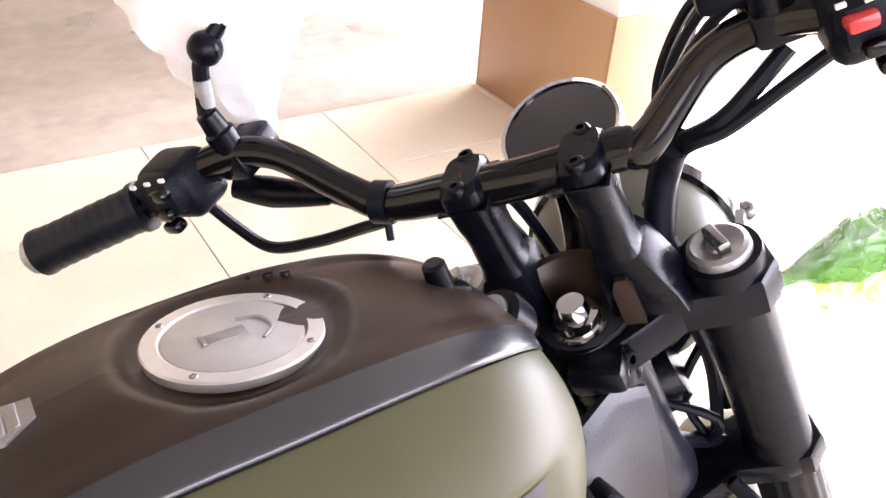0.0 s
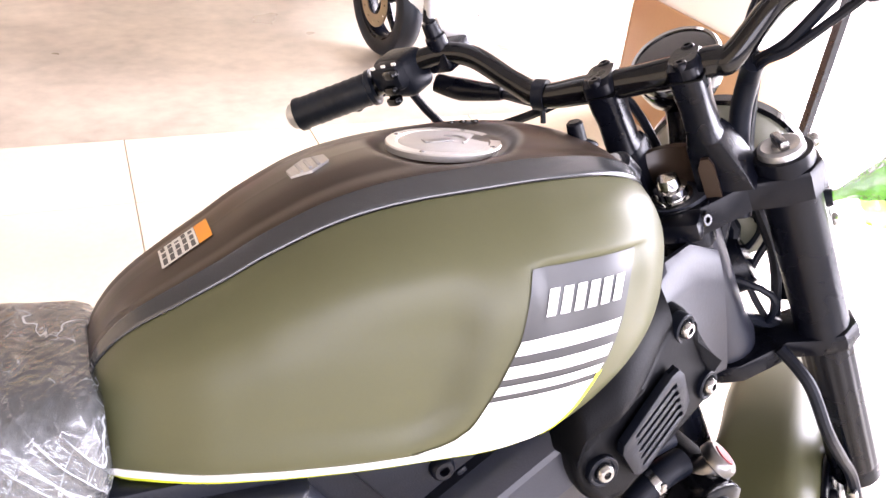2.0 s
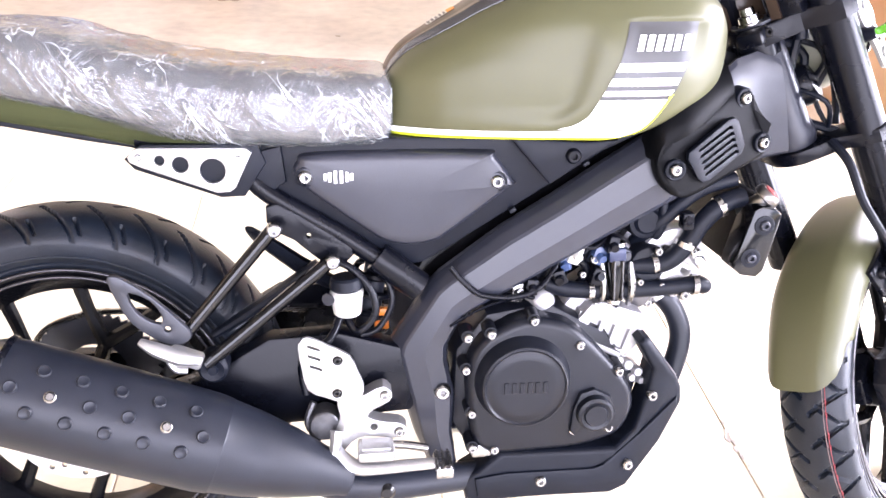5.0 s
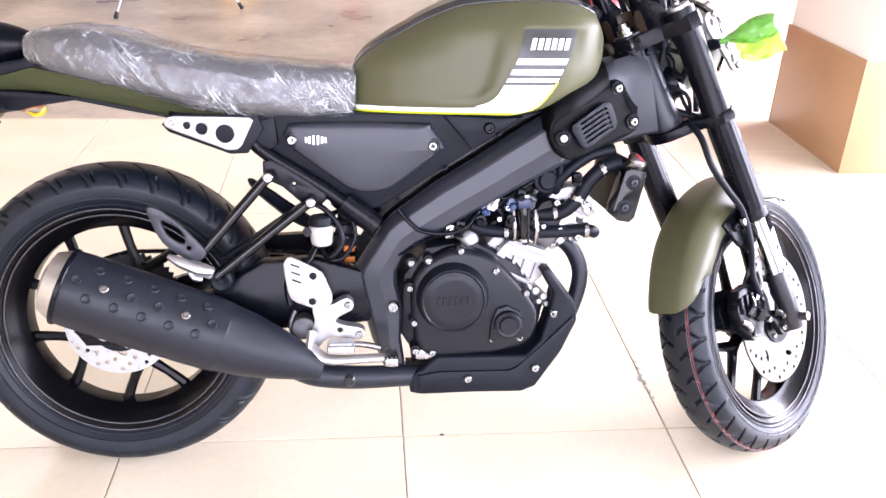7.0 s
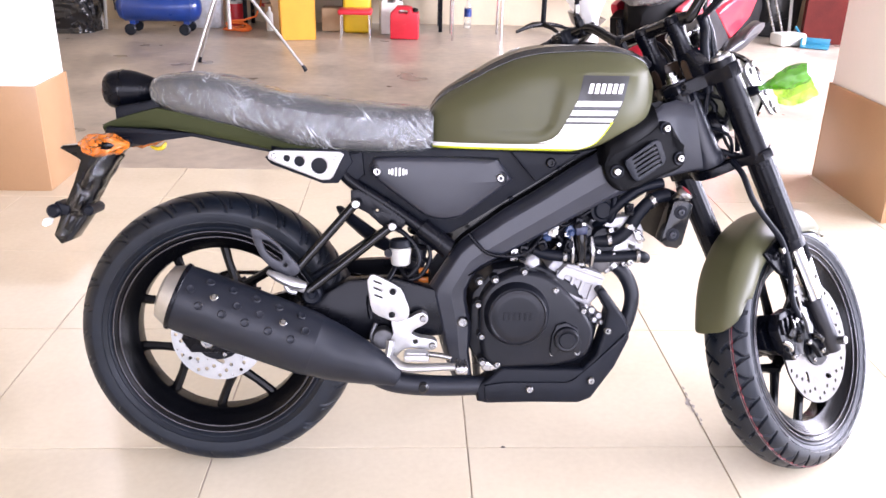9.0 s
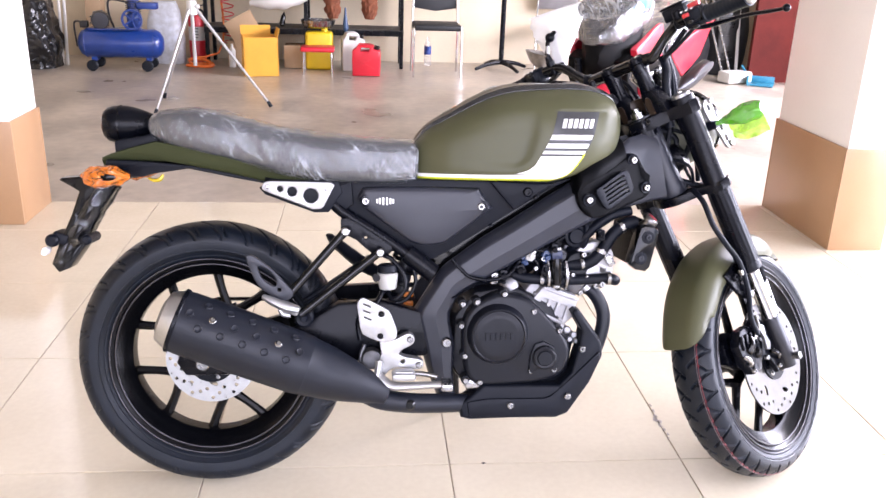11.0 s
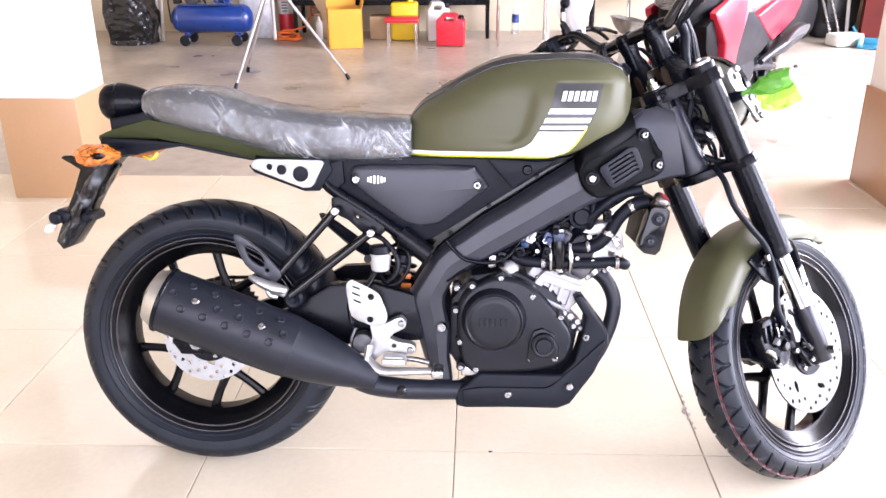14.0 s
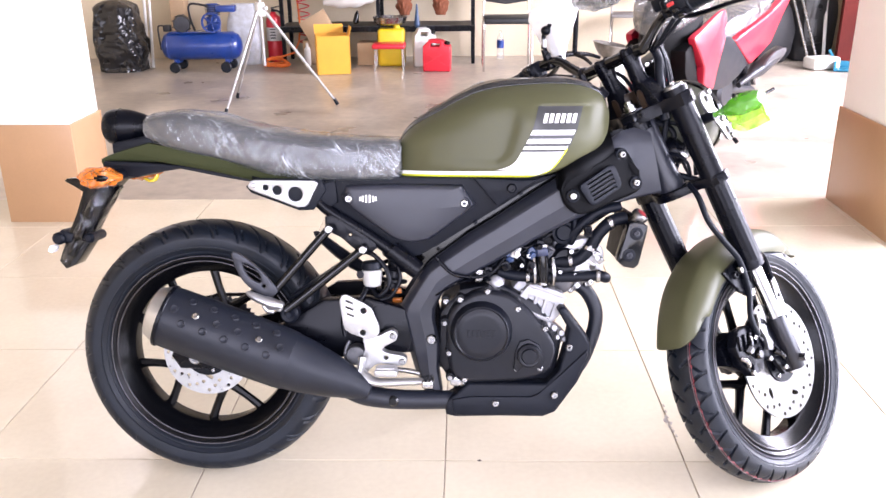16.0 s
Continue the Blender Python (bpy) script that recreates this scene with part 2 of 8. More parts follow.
def spline(pts, n):
    """Points along a smooth line through pts, n to each span."""
    P = [Vector(p) for p in pts]
    out = []
    for i in range(len(P) - 1):
        p0, p1, p2, p3 = P[max(i - 1, 0)], P[i], P[i + 1], P[min(i + 2, len(P) - 1)]
        for k in range(n):
            t = k / n
            out.append(0.5 * (2 * p1 + (p2 - p0) * t + (2 * p0 - 5 * p1 + 4 * p2 - p3) * t * t + (3 * p1 - p0 - 3 * p2 + p3) * t ** 3))
    out.append(P[-1])
    return out


def tube(bm, pts, r, seg=10, n=5, closed=False, flat=1.0):
    """A round (or flattened) tube along a smooth line; r is a number or one number a point."""
    rs = [r] * len(pts) if not isinstance(r, (list, tuple)) else list(r)
    line = spline(pts, n) if n > 1 else [Vector(p) for p in pts]
    rad = [rs[min(int(i / n), len(rs) - 1)] + (rs[min(int(i / n) + 1, len(rs) - 1)] - rs[min(int(i / n), len(rs) - 1)]) * ((i % n) / n) for i in range(len(line))]
    rings, side = [], None
    for i, p in enumerate(line):
        d = (line[min(i + 1, len(line) - 1)] - line[max(i - 1, 0)]).normalized()
        if side is None:
            side = frame_of(d)[0]
        side = (side - d * side.dot(d)).normalized()
        up = side.cross(d)
        rings.append([p + (side * math.cos(2 * math.pi * k / seg) + up * math.sin(2 * math.pi * k / seg) * flat) * rad[i] for k in range(seg)])
    ring_faces(bm, rings)
    return bm


def box(bm, c, size, m=None, bevel=0.0, seg=2):
    """A box with rounded edges."""
    g = bmesh.ops.create_cube(bm, size=1.0)["verts"]
    bmesh.ops.scale(bm, vec=size, verts=g)
    if m is not None:
        bmesh.ops.transform(bm, matrix=m, verts=g)
    bmesh.ops.translate(bm, vec=c, verts=g)
    if bevel:
        es = list({e for v in g for e in v.link_edges})
        bmesh.ops.bevel(bm, geom=es, offset=bevel, segments=seg, profile=0.5, affect="EDGES")
    return bm


def circle(cx, cz, r, n=16):
    return [(cx + r * math.cos(2 * math.pi * i / n), cz + r * math.sin(2 * math.pi * i / n)) for i in range(n)]


def plate(bm, outline, yo, yi, holes=(), bevel=0.0, seg=2):
    """A plate cut from an (x, z) outline, with holes through it, between two y (numbers or functions of x and z)."""
    fo = yo if callable(yo) else (lambda x, z: yo)
    fi = yi if callable(yi) else (lambda x, z: yi)
    tmp = bmesh.new()
    edges = []
    for loop in (outline, *holes):
        vs = [tmp.verts.new((x, 0, z)) for x, z in loop]
        edges += [tmp.edges.new((vs[i], vs[(i + 1) % len(vs)])) for i in range(len(vs))]
    if holes:
        bmesh.ops.triangle_fill(tmp, edges=edges, use_beauty=True, use_dissolve=False, normal=(0, -1, 0))
    else:
        tmp.faces.new(tmp.verts)
    faces = list(tmp.faces)
    back = bmesh.ops.extrude_face_region(tmp, geom=faces)
    new_verts = {g for g in back["geom"] if isinstance(g, bmesh.types.BMVert)}
    for v in tmp.verts:
        v.co.y = fi(v.co.x, v.co.z) if v in new_verts else fo(v.co.x, v.co.z)
    bmesh.ops.recalc_face_normals(tmp, faces=tmp.faces)
    if bevel:
        es = [e for e in tmp.edges if len(e.link_faces) == 2 and e.calc_face_angle() > 0.9 and any(v not in new_verts for v in e.verts)]
        es = [e for e in es if not any(v in new_verts for v in e.verts)]
        bmesh.ops.bevel(tmp, geom=es, offset=bevel, segments=seg, profile=0.5, affect="EDGES", clamp_overlap=True)
    me = bpy.data.meshes.new("tmp")
    tmp.to_mesh(me)
    tmp.free()
    bm.from_mesh(me)
    bpy.data.meshes.remove(me)
    return bm


def domed(bm, outline, yo, high, yi):
    """A shallow dome over an (x, z) outline, swelling outwards from its rounded rim."""
    cx, cz = sum(p[0] for p in outline) / len(outline), sum(p[1] for p in outline) / len(outline)
    rings = []
    for s, d in ((1.0, None), (1.0, 0.0), (0.985, 0.40), (0.955, 0.66), (0.91, 0.78), (0.80, 0.87), (0.62, 0.94), (0.40, 0.98), (0.18, 1.0)):
        rings.append([(cx + (x - cx) * s, yi if d is None else yo - high * d, cz + (z - cz) * s) for x, z in outline])
    ring_faces(bm, rings)
    return bm


def mirrored(bm):
    """Adds the left-hand twin of what stands in bm."""
    g = bmesh.ops.duplicate(bm, geom=list(bm.verts) + list(bm.edges) + list(bm.faces))["geom"]
    vs = [v for v in g if isinstance(v, bmesh.types.BMVert)]
    for v in vs:
        v.co.y = -v.co.y
    return bm


def bolt(name, place, r, parent, axis=(0, -1, 0), material=None, label="", m=None, h=None):
    """A domed bolt head with a hexagon socket."""
    bm = bmesh.new()
    h = h or r * 0.8
    lathe(bm, [(r, -0.004), (r, h * 0.45), (r * 0.9, h * 0.8), (r * 0.72, h), (r * 0.42, h), (r * 0.40, h * 0.2), (0.0001, h * 0.2)], place, axis, 14)
    return part(name, bm, material or STEEL, parent, label, m)


def rounded(outline, n=3):
    """An outline eased into a smooth closed line."""
    P = [V(x, z, 0) for x, z in outline]
    line = spline(P[-2:] + P + P[:2], n)
    return [(p.x, p.y) for p in line[2 * n:(2 + len(P)) * n]]


def lerp(xs, ys, x):
    return float(np.interp(x, xs, ys))


def smooth(a, b, x):
    t = min(1, max(0, (x - a) / (b - a)))
    return t * t * (3 - 2 * t)

# ---- structure ----
TILE = mat("cream polished tile", (0.655, 0.578, 0.430), 0.11, 0.0, 0.05, 3, 0.01, 60, coat=0.2, rvar=0.05, wear=(0.695, 0.628, 0.482))
GROUT = mat("brown grout", (0.46, 0.375, 0.30), 0.8, 0.0, 0.2, 30, 0.2, 300)
CONCRETE = mat("worn garage concrete", (0.34, 0.295, 0.243), 0.33, 0.0, 0.24, 1.9, 0.05, 14, rvar=0.16, wear=(0.47, 0.410, 0.335))
WALLPAINT = mat("cream wall paint", (0.62, 0.53, 0.38), 0.6, 0.0, 0.08, 2.5, 0.05, 90)
WHITEPAINT = mat("white pillar paint", (0.84, 0.805, 0.755), 0.55, 0.0, 0.03, 3, 0.04, 120)
TANTILE = mat("tan wall tile", (0.42, 0.25, 0.13), 0.32, 0.0, 0.06, 4, 0.02, 120)
CEIL = mat("grey ceiling board", (0.30, 0.295, 0.29), 0.7, 0.0, 0.04, 3, 0.04, 90)
ASPHALT = mat("pale yard concrete", (0.36, 0.35, 0.33), 0.7, 0.0, 0.2, 2, 0.2, 60)
REDPAINT = mat("oxide red paint", (0.075, 0.012, 0.009), 0.75, 0.0, 0.3, 5, 0.1, 90, spec=0.12)


def slab(name, lo, hi, material, label, category, bevel=0.0):
    bm = bmesh.new()
    c = [(a + b) / 2 for a, b in zip(lo, hi)]
    box(bm, c, [b - a for a, b in zip(lo, hi)], None, bevel)
    return tagged(part(name, bm, material, None), label, category, kind="structure")


EDGE_Y = 2.22
slab("ground", (-60, -60, -0.30), (60, 60, -0.14), ASPHALT, "pale concrete yard round the building", "ground")
floor = slab("floor", (-4.2, -4.9, -0.13), (4.8, EDGE_Y, -0.004), GROUT, "cream polished tile floor with thin brown joints", "floor")
slab("garage_floor", (-4.2, EDGE_Y + 0.002, -0.13), (7.5, 7.25, -0.002), CONCRETE, "worn grey-brown concrete garage floor", "floor")
slab("wall_back", (-4.2, 7.25, -0.13), (7.5, 7.45, 3.2), WALLPAINT, "cream painted garage back wall", "wall")
slab("wall_left", (-4.4, -4.9, -0.13), (-4.2, 7.45, 3.2), WALLPAINT, "cream painted side wall", "wall")
slab("ceiling", (-4.4, -4.9, 3.2), (7.5, 7.45, 3.35), CEIL, "plain grey ceiling", "ceiling")
slab("lintel_front", (-4.2, -4.9, 2.75), (4.8, -4.7, 3.2), WHITEPAINT, "white beam over the open shop front", "beam")
slab("wall_front_side", (-4.2, -4.9, -0.13), (-2.8, -4.7, 2.75), WHITEPAINT, "white wall beside the shop front", "wall")
slab("wall_right_garage", (4.65, 5.6, -0.13), (4.85, 7.25, 3.2), WALLPAINT, "cream wall beside the garage opening", "wall")
slab("lintel_side", (4.6, -4.9, 2.85), (4.8, 5.6, 3.2), WHITEPAINT, "white beam over the open side", "beam")


def pillar(name, x0, x1, y0, y1, label):
    bm = bmesh.new()
    box(bm, ((x0 + x1) / 2, (y0 + y1) / 2, 1.6), (x1 - x0 - 0.02, y1 - y0 - 0.02, 3.199), None, 0.004)
    p = tagged(part(name, bm, WHITEPAINT), label, "pillar", kind="structure")
    for nm, lo, hi in (("cladding_tile", (x0, y0, 0), (x1, y0 + 0.012, 0.455)), ("cladding_tile", (x0, y1 - 0.012, 0), (x1, y1, 0.455)),
                       ("cladding_tile", (x0, y0 + 0.0125, 0), (x0 + 0.012, y1 - 0.0125, 0.455)), ("cladding_tile", (x1 - 0.012, y0 + 0.0125, 0), (x1, y1 - 0.0125, 0.455))):
        bm = bmesh.new()
        box(bm, [(a + b) / 2 for a, b in zip(lo, hi)], [b - a for a, b in zip(lo, hi)], None, 0.002)
        part(nm, bm, TANTILE, p, "smooth tan tile cladding")
    return p


pillar("pillar_1", -2.05, -1.70, 1.87, 2.215, "white square pillar with a tan tiled foot")
pillar("pillar_2", 1.82, 2.07, 1.55, 2.215, "deep white pillar with a tan tiled foot")


# floor tiles, each a piece of its own on one mesh
bm = bmesh.new()
box(bm, (0, 0, -0.005), (0.597, 0.597, 0.0099), None, 0.0012, 1)
tile_full = part("tile", bm, TILE, floor)
tile_full.location = (0.3, 0.3, 0)
bm = bmesh.new()
box(bm, (0, 0, -0.005), (0.597, EDGE_Y - 1.8 - 0.003, 0.0099), None, 0.0012, 1)
tile_cut = part("tile", bm, TILE, floor)
tile_cut.location = (0.3, (1.8 + EDGE_Y) / 2, 0)
for i in range(-7, 8):
    for j in range(-8, 4):
        if (i, j) in ((0, 0), (0, 3)):
            continue
        src = tile_cut if j == 3 else tile_full
        ob = new("tile", src.data)
        ob.parent = floor
        ob.location = (0.6 * i + 0.3, (1.8 + EDGE_Y) / 2 if j == 3 else 0.6 * j + 0.3, 0)

# ---- motorcycle ----
LEANING = pose(-0.572, -0.022, 0.0) @ Matrix.Rotation(-0.20, 4, "X")
bike = thing("motorcycle", LEANING, "olive green motorcycle with a plastic-wrapped seat leaning on its side stand", "motorcycle")
EPS, STEERED = radians(25.8), radians(40.5)
AXIS = V(-math.sin(EPS), 0, math.cos(EPS))
AHEAD = V(math.cos(EPS), 0, math.sin(EPS))
STEM = V(1.0157, 0.006, 0.885)
# local to the steered fork: ahead, left, up along the stem
FORK = Matrix.Translation(STEM) @ Matrix.Rotation(STEERED, 4, AXIS) @ Matrix(((AHEAD.x, 0, AXIS.x, 0), (0, 1, 0, 0), (AHEAD.z, 0, AXIS.z, 0), (0, 0, 0, 1)))
FORK_OFF, FORK_HALF, AXLE_W = 0.032, 0.097, -0.697
FRONT_HUB = FORK @ Matrix.Translation((FORK_OFF, 0, AXLE_W))
REAR_HUB = Matrix.Translation((0.009, 0.0, 0.311))


RIMLIP = mat("polished dark rim edge", (0.055, 0.053, 0.058), 0.22, 0.7, 0.15, 20, 0.02, 200)


def tyre(name, R, half, rim, rim_half, parent, m, pitch, cuts):
    """A tyre with a cut tread: a turned section with grooves pressed into the crown."""
    bm = bmesh.new()
    crown = []
    for i in range(57):
        a = math.pi * 0.47 * (i / 28 - 1)
        crown.append((R - 0.046 + 0.046 * max(0.0, math.cos(a)) ** 0.82, half * math.sin(a) / math.sin(math.pi * 0.47)))
    lower = [(rim - 0.004, -rim_half + 0.004), (rim + 0.004, -rim_half - 0.001), (rim + 0.009, -rim_half - 0.006), (rim + 0.011, -rim_half - 0.0062), (rim + 0.013, -rim_half - 0.0045),
             (rim + 0.022, -half * 0.955), (rim + 0.0225, -half * 0.985), (rim + 0.0245, -half * 0.985), (rim + 0.025, -half * 0.965)]
    prof = lower + crown + [(r, -y) for r, y in lower[::-1]]
    seg = 900
    around = 2 * math.pi * R
    n = round(around / pitch)
    p = around / n

    def groove(s, ay, at, lean, wide, first, last):
        """Depth share of one set of slanting grooves."""
        if not first < ay < last:
            return 0.0
        d = ((s / p + at + ay * lean + 0.5) % 1.0 - 0.5) * p / math.hypot(1.0, lean * p / half)
        return smooth(wide, wide * 0.45, abs(d))

    rings = []
    for r, y in prof:
        ring = []
        for k in range(seg):
            s = around * k / seg
            cut = 0.0
            if r > R - 0.043:
                ay = abs(y) / half
                side = 0.5 if y > 0 else 0.0
                cut = 0.0058 * max(groove(s, ay, side + at, lean, wide, first, last) for at, lean, wide, first, last in cuts)
            ring.append((math.cos(2 * math.pi * k / seg) * (r - cut), y, math.sin(2 * math.pi * k / seg) * (r - cut)))
        rings.append(ring)
    ring_faces(bm, rings, True, False)
    return part(name, bm, RUBBER, parent, "black rubber tyre with a block tread", m, 30)


def wheel(name, R, half, rim_half, parent, m, first, disc_side_y, disc_r, pitch, label, rim, cuts, steel):
    """A cast wheel: rim, hub and five forked spokes, with tyre and brake disc."""
    bm = bmesh.new()
    lathe(bm, [(rim + 0.005, -rim_half), (rim + 0.004, -rim_half + 0.006), (rim - 0.006, -rim_half + 0.008), (rim - 0.020, -rim_half + 0.016), (rim - 0.030, -0.02), (rim - 0.033, 0.0),
               (rim - 0.030, 0.02), (rim - 0.020, rim_half - 0.016), (rim - 0.006, rim_half - 0.008), (rim + 0.004, rim_half - 0.006), (rim + 0.005, rim_half),
               (rim + 0.001, rim_half + 0.003), (rim - 0.004, rim_half), (rim - 0.010, rim_half - 0.004), (rim - 0.013, rim_half - 0.003), (rim - 0.028, rim_half - 0.018), (rim - 0.042, 0.02), (rim - 0.044, 0.0), (rim - 0.042, -0.02), (rim - 0.028, -rim_half + 0.018), (rim - 0.013, -rim_half + 0.003), (rim - 0.010, -rim_half + 0.004), (rim - 0.004, -rim_half), (rim + 0.001, -rim_half - 0.003), (rim + 0.005, -rim_half)], (0, 0, 0), (0, 1, 0), 96, False)
    w = part(name, bm, WHEELBLK, parent, label, m, 25)
    for off, out in ((0.001, 0.0030), (-0.0115, -0.0015)):
        for s in (-1, 1):
            bm = bmesh.new()
            lathe(bm, [(rim + off + 0.0026 * math.cos(a), s * (rim_half + out) + 0.0026 * math.sin(a)) for a in [2 * math.pi * j / 10 for j in range(11)]], (0, 0, 0), (0, 1, 0), 96, False)
            part("rim_lip", bm, RIMLIP, w, "smooth glossy rim edge", m, 40)
    bm = bmesh.new()
    lathe(bm, [(0.012, -0.075), (0.030, -0.075), (0.034, -0.05), (0.046, -0.042), (0.05, 0.0), (0.046, 0.042), (0.034, 0.05), (0.030, 0.075), (0.012, 0.075)], (0, 0, 0), (0, 1, 0), 28)
    part("hub", bm, SATIN, w, "", m)
    for i in range(5):
        bm = bmesh.new()
        c = radians(first + 72 * i)
        fork_at, gap = 0.098, radians(19.5)
        root, split = V(math.cos(c) * 0.042, 0, math.sin(c) * 0.042), V(math.cos(c) * fork_at, 0, math.sin(c) * fork_at)
        tube(bm, [root, split], [0.016, 0.013], 8, 1, flat=0.8)
        for s in (-1, 1):
            e = V(math.cos(c + s * gap) * (rim - 0.036), 0, math.sin(c + s * gap) * (rim - 0.036))
            tube(bm, [split - (e - split) * 0.08, split * 0.45 + e * 0.55 + split.normalized() * -0.004, e, e + (e - split) * 0.06], [0.0125, 0.0098, 0.0115, 0.017], 8, 4, flat=1.0)
        part("spoke", bm, WHEELBLK, w, "", m)
    tyre("tyre", R, half, rim, rim_half, w, m, pitch, cuts)
    # disc with a ring of drilled holes and slots
    bm = bmesh.new()
    holes = []
    for k in range(36):
        a = 2 * math.pi * k / 36
        for q, rr in ((0, disc_r - 0.010), (1, disc_r - 0.020), (2, disc_r - 0.030)):
            if k % 3 == q:
                holes.append(circle(rr * math.cos(a), rr * math.sin(a), 0.0044, 8))
    for k in range(6):
        a = 2 * math.pi * (k + 0.5) / 6
        rr = disc_r - 0.047
        holes.append([(rr * math.cos(a) + 0.014 * math.cos(a + 0.9) * math.cos(t) - 0.006 * math.sin(a + 0.9) * math.sin(t), rr * math.sin(a) + 0.014 * math.sin(a + 0.9) * math.cos(t) + 0.006 * math.cos(a + 0.9) * math.sin(t)) for t in [2 * math.pi * j / 10 for j in range(10)]])
    holes.append(circle(0, 0, 0.052, 24))
    plate(bm, circle(0, 0, disc_r, 72), disc_side_y, disc_side_y + 0.0045, holes)
    d = part("brake_disc", bm, steel, w, "drilled bright steel brake disc", m)
    bm = bmesh.new()
    lathe(bm, [(0.02, 0.0), (0.056, 0.0), (0.058, 0.012), (0.03, 0.02)], (0, disc_side_y - 0.004, 0), (0, 1, 0), 24)
    part("disc_carrier", bm, SATIN, d, "", m)
    for k in range(5):
        a = 2 * math.pi * k / 5
        bolt("disc_bolt", (0.045 * math.cos(a), disc_side_y - 0.004, 0.045 * math.sin(a)), 0.006, d, m=m)
    return w


LINERED = mat("dull red tread paint", (0.22, 0.035, 0.04), 0.5)
LINEPINK = mat("pale pink tread paint", (0.16, 0.12, 0.12), 0.5)
rear = wheel("rear_wheel", 0.311, 0.070, 0.056, bike, REAR_HUB, -75, -0.064, 0.104, 0.066, "black cast rear wheel with forked spokes", 0.230, ((0.0, 1.00, 0.0030, 0.10, 0.985), (0.5, 0.70, 0.0026, 0.62, 0.93)), DISC)
front = wheel("front_wheel", 0.293, 0.055, 0.044, bike, FRONT_HUB, -100, -0.062, 0.141, 0.052, "black cast front wheel with forked spokes", 0.226, ((0.0, 0.85, 0.0034, 0.06, 0.97), (0.62, -0.95, 0.0030, 0.30, 0.93)), mat("worn steel disc", (0.14, 0.135, 0.128), 0.32, 1.0, 0.1, 60, 0.1, 500))
for off, material, lab in ((-0.0300, LINERED, "thin red tread line"), (-0.0265, LINEPINK, "thin pale pink tread line")):
    bm = bmesh.new()
    a = math.asin(off / 0.055 * math.sin(math.pi * 0.47))
    r = 0.293 - 0.046 + 0.046 * math.cos(a) ** 0.82 + 0.0003
    ring = [[(math.cos(t) * (r + dr), off + dy, math.sin(t) * (r + dr)) for t in [2 * math.pi * k / 160 for k in range(160)]] for dr, dy in ((-0.003, -0.0006), (0.0002, -0.0005), (0.0002, 0.0005), (-0.003, 0.0006))]
    ring_faces(bm, ring, True, False)
    part("tread_line", bm, material, front, lab, FRONT_HUB)
bm = bmesh.new()
cyl(bm, (0, -0.13, 0.315), (0, 0.13, 0.315), 0.011, seg=14)
part("rear_axle", bm, STEEL, bike)
# sprocket and chain on the far side
bm = bmesh.new()
teeth = 44
plate(bm, [((0.098 if k % 2 else 0.106) * math.cos(2 * math.pi * k / (2 * teeth)), 0.315 + (0.098 if k % 2 else 0.106) * math.sin(2 * math.pi * k / (2 * teeth))) for k in range(2 * teeth)], 0.078, 0.083, [circle(0, 0.315, 0.05, 20)])
part("sprocket", bm, GREYBLK, bike)
bm = bmesh.new()
tube(bm, [(0.0, 0.08, 0.42), (0.2, 0.08, 0.418), (0.42, 0.08, 0.405), (0.47, 0.08, 0.375), (0.42, 0.08, 0.345), (0.2, 0.08, 0.24), (0.0, 0.08, 0.21), (-0.075, 0.08, 0.245), (-0.105, 0.08, 0.315), (-0.075, 0.08, 0.39), (0.0, 0.08, 0.42)], 0.007, 6, 6, flat=0.7)
part("chain", bm, STEEL, bike, "steel drive chain")

# swing arm
bm = bmesh.new()
plate(bm, [(-0.05, 0.345), (-0.06, 0.315), (-0.04, 0.285), (0.05, 0.285), (0.22, 0.305), (0.50, 0.325), (0.535, 0.37), (0.50, 0.425), (0.40, 0.455), (0.30, 0.45), (0.2, 0.39), (0.05, 0.345)], -0.118, -0.085, bevel=0.008)
mirrored(bm)
box(bm, (0.40, 0, 0.39), (0.12, 0.2, 0.05), None, 0.01)
part("swing_arm", bm, SATIN, bike, "satin black swing arm")
bolt("axle_nut", (0.0, -0.120, 0.315), 0.017, bike)
# spring leg
bm = bmesh.new()
cyl(bm, (0.47, -0.01, 0.60), (0.43, -0.01, 0.36), 0.018, seg=14)
leg = part("shock_absorber", bm, GREYBLK, bike)
bm = bmesh.new()
coil = [V(0.468, -0.01, 0.585) + (V(0.434, -0.01, 0.385) - V(0.468, -0.01, 0.585)) * (k / 96) + V(math.cos(k * 0.46), math.sin(k * 0.46), 0) * 0.031 for k in range(97)]
tube(bm, coil, 0.0055, 6, 1)
part("spring", bm, SATIN, leg)
for dz in (0.0, 0.022):
    bm = bmesh.new()
    box(bm, (0.462, -0.043, 0.455 - dz), (0.022, 0.012, 0.011), None, 0.002)
    part("preload_mark", bm, ORANGE, leg, "orange adjuster mark")


# frame
def taper(y, x0=0.84, x1=1.03, to=0.36):
    return lambda x, z: y * (1 - (1 - to) * smooth(x0, x1, x))


SPAR_TOP = [(0.526, 0.228), (0.505, 0.283), (0.485, 0.355), (0.469, 0.422), (0.474, 0.434), (0.530, 0.521), (0.545, 0.536), (0.630, 0.599), (0.700, 0.642), (0.770, 0.688), (0.86, 0.745), (0.93, 0.792), (0.975, 0.826), (1.010, 0.836), (1.048, 0.824)]
SPAR_LOW = [(0.570, 0.231), (0.562, 0.290), (0.566, 0.350), (0.555, 0.405), (0.555, 0.430), (0.575, 0.470), (0.590, 0.481), (0.670, 0.524), (0.745, 0.566), (0.800, 0.597), (0.865, 0.630), (0.93, 0.652), (0.99, 0.667), (1.045, 0.680), (1.077, 0.686)]
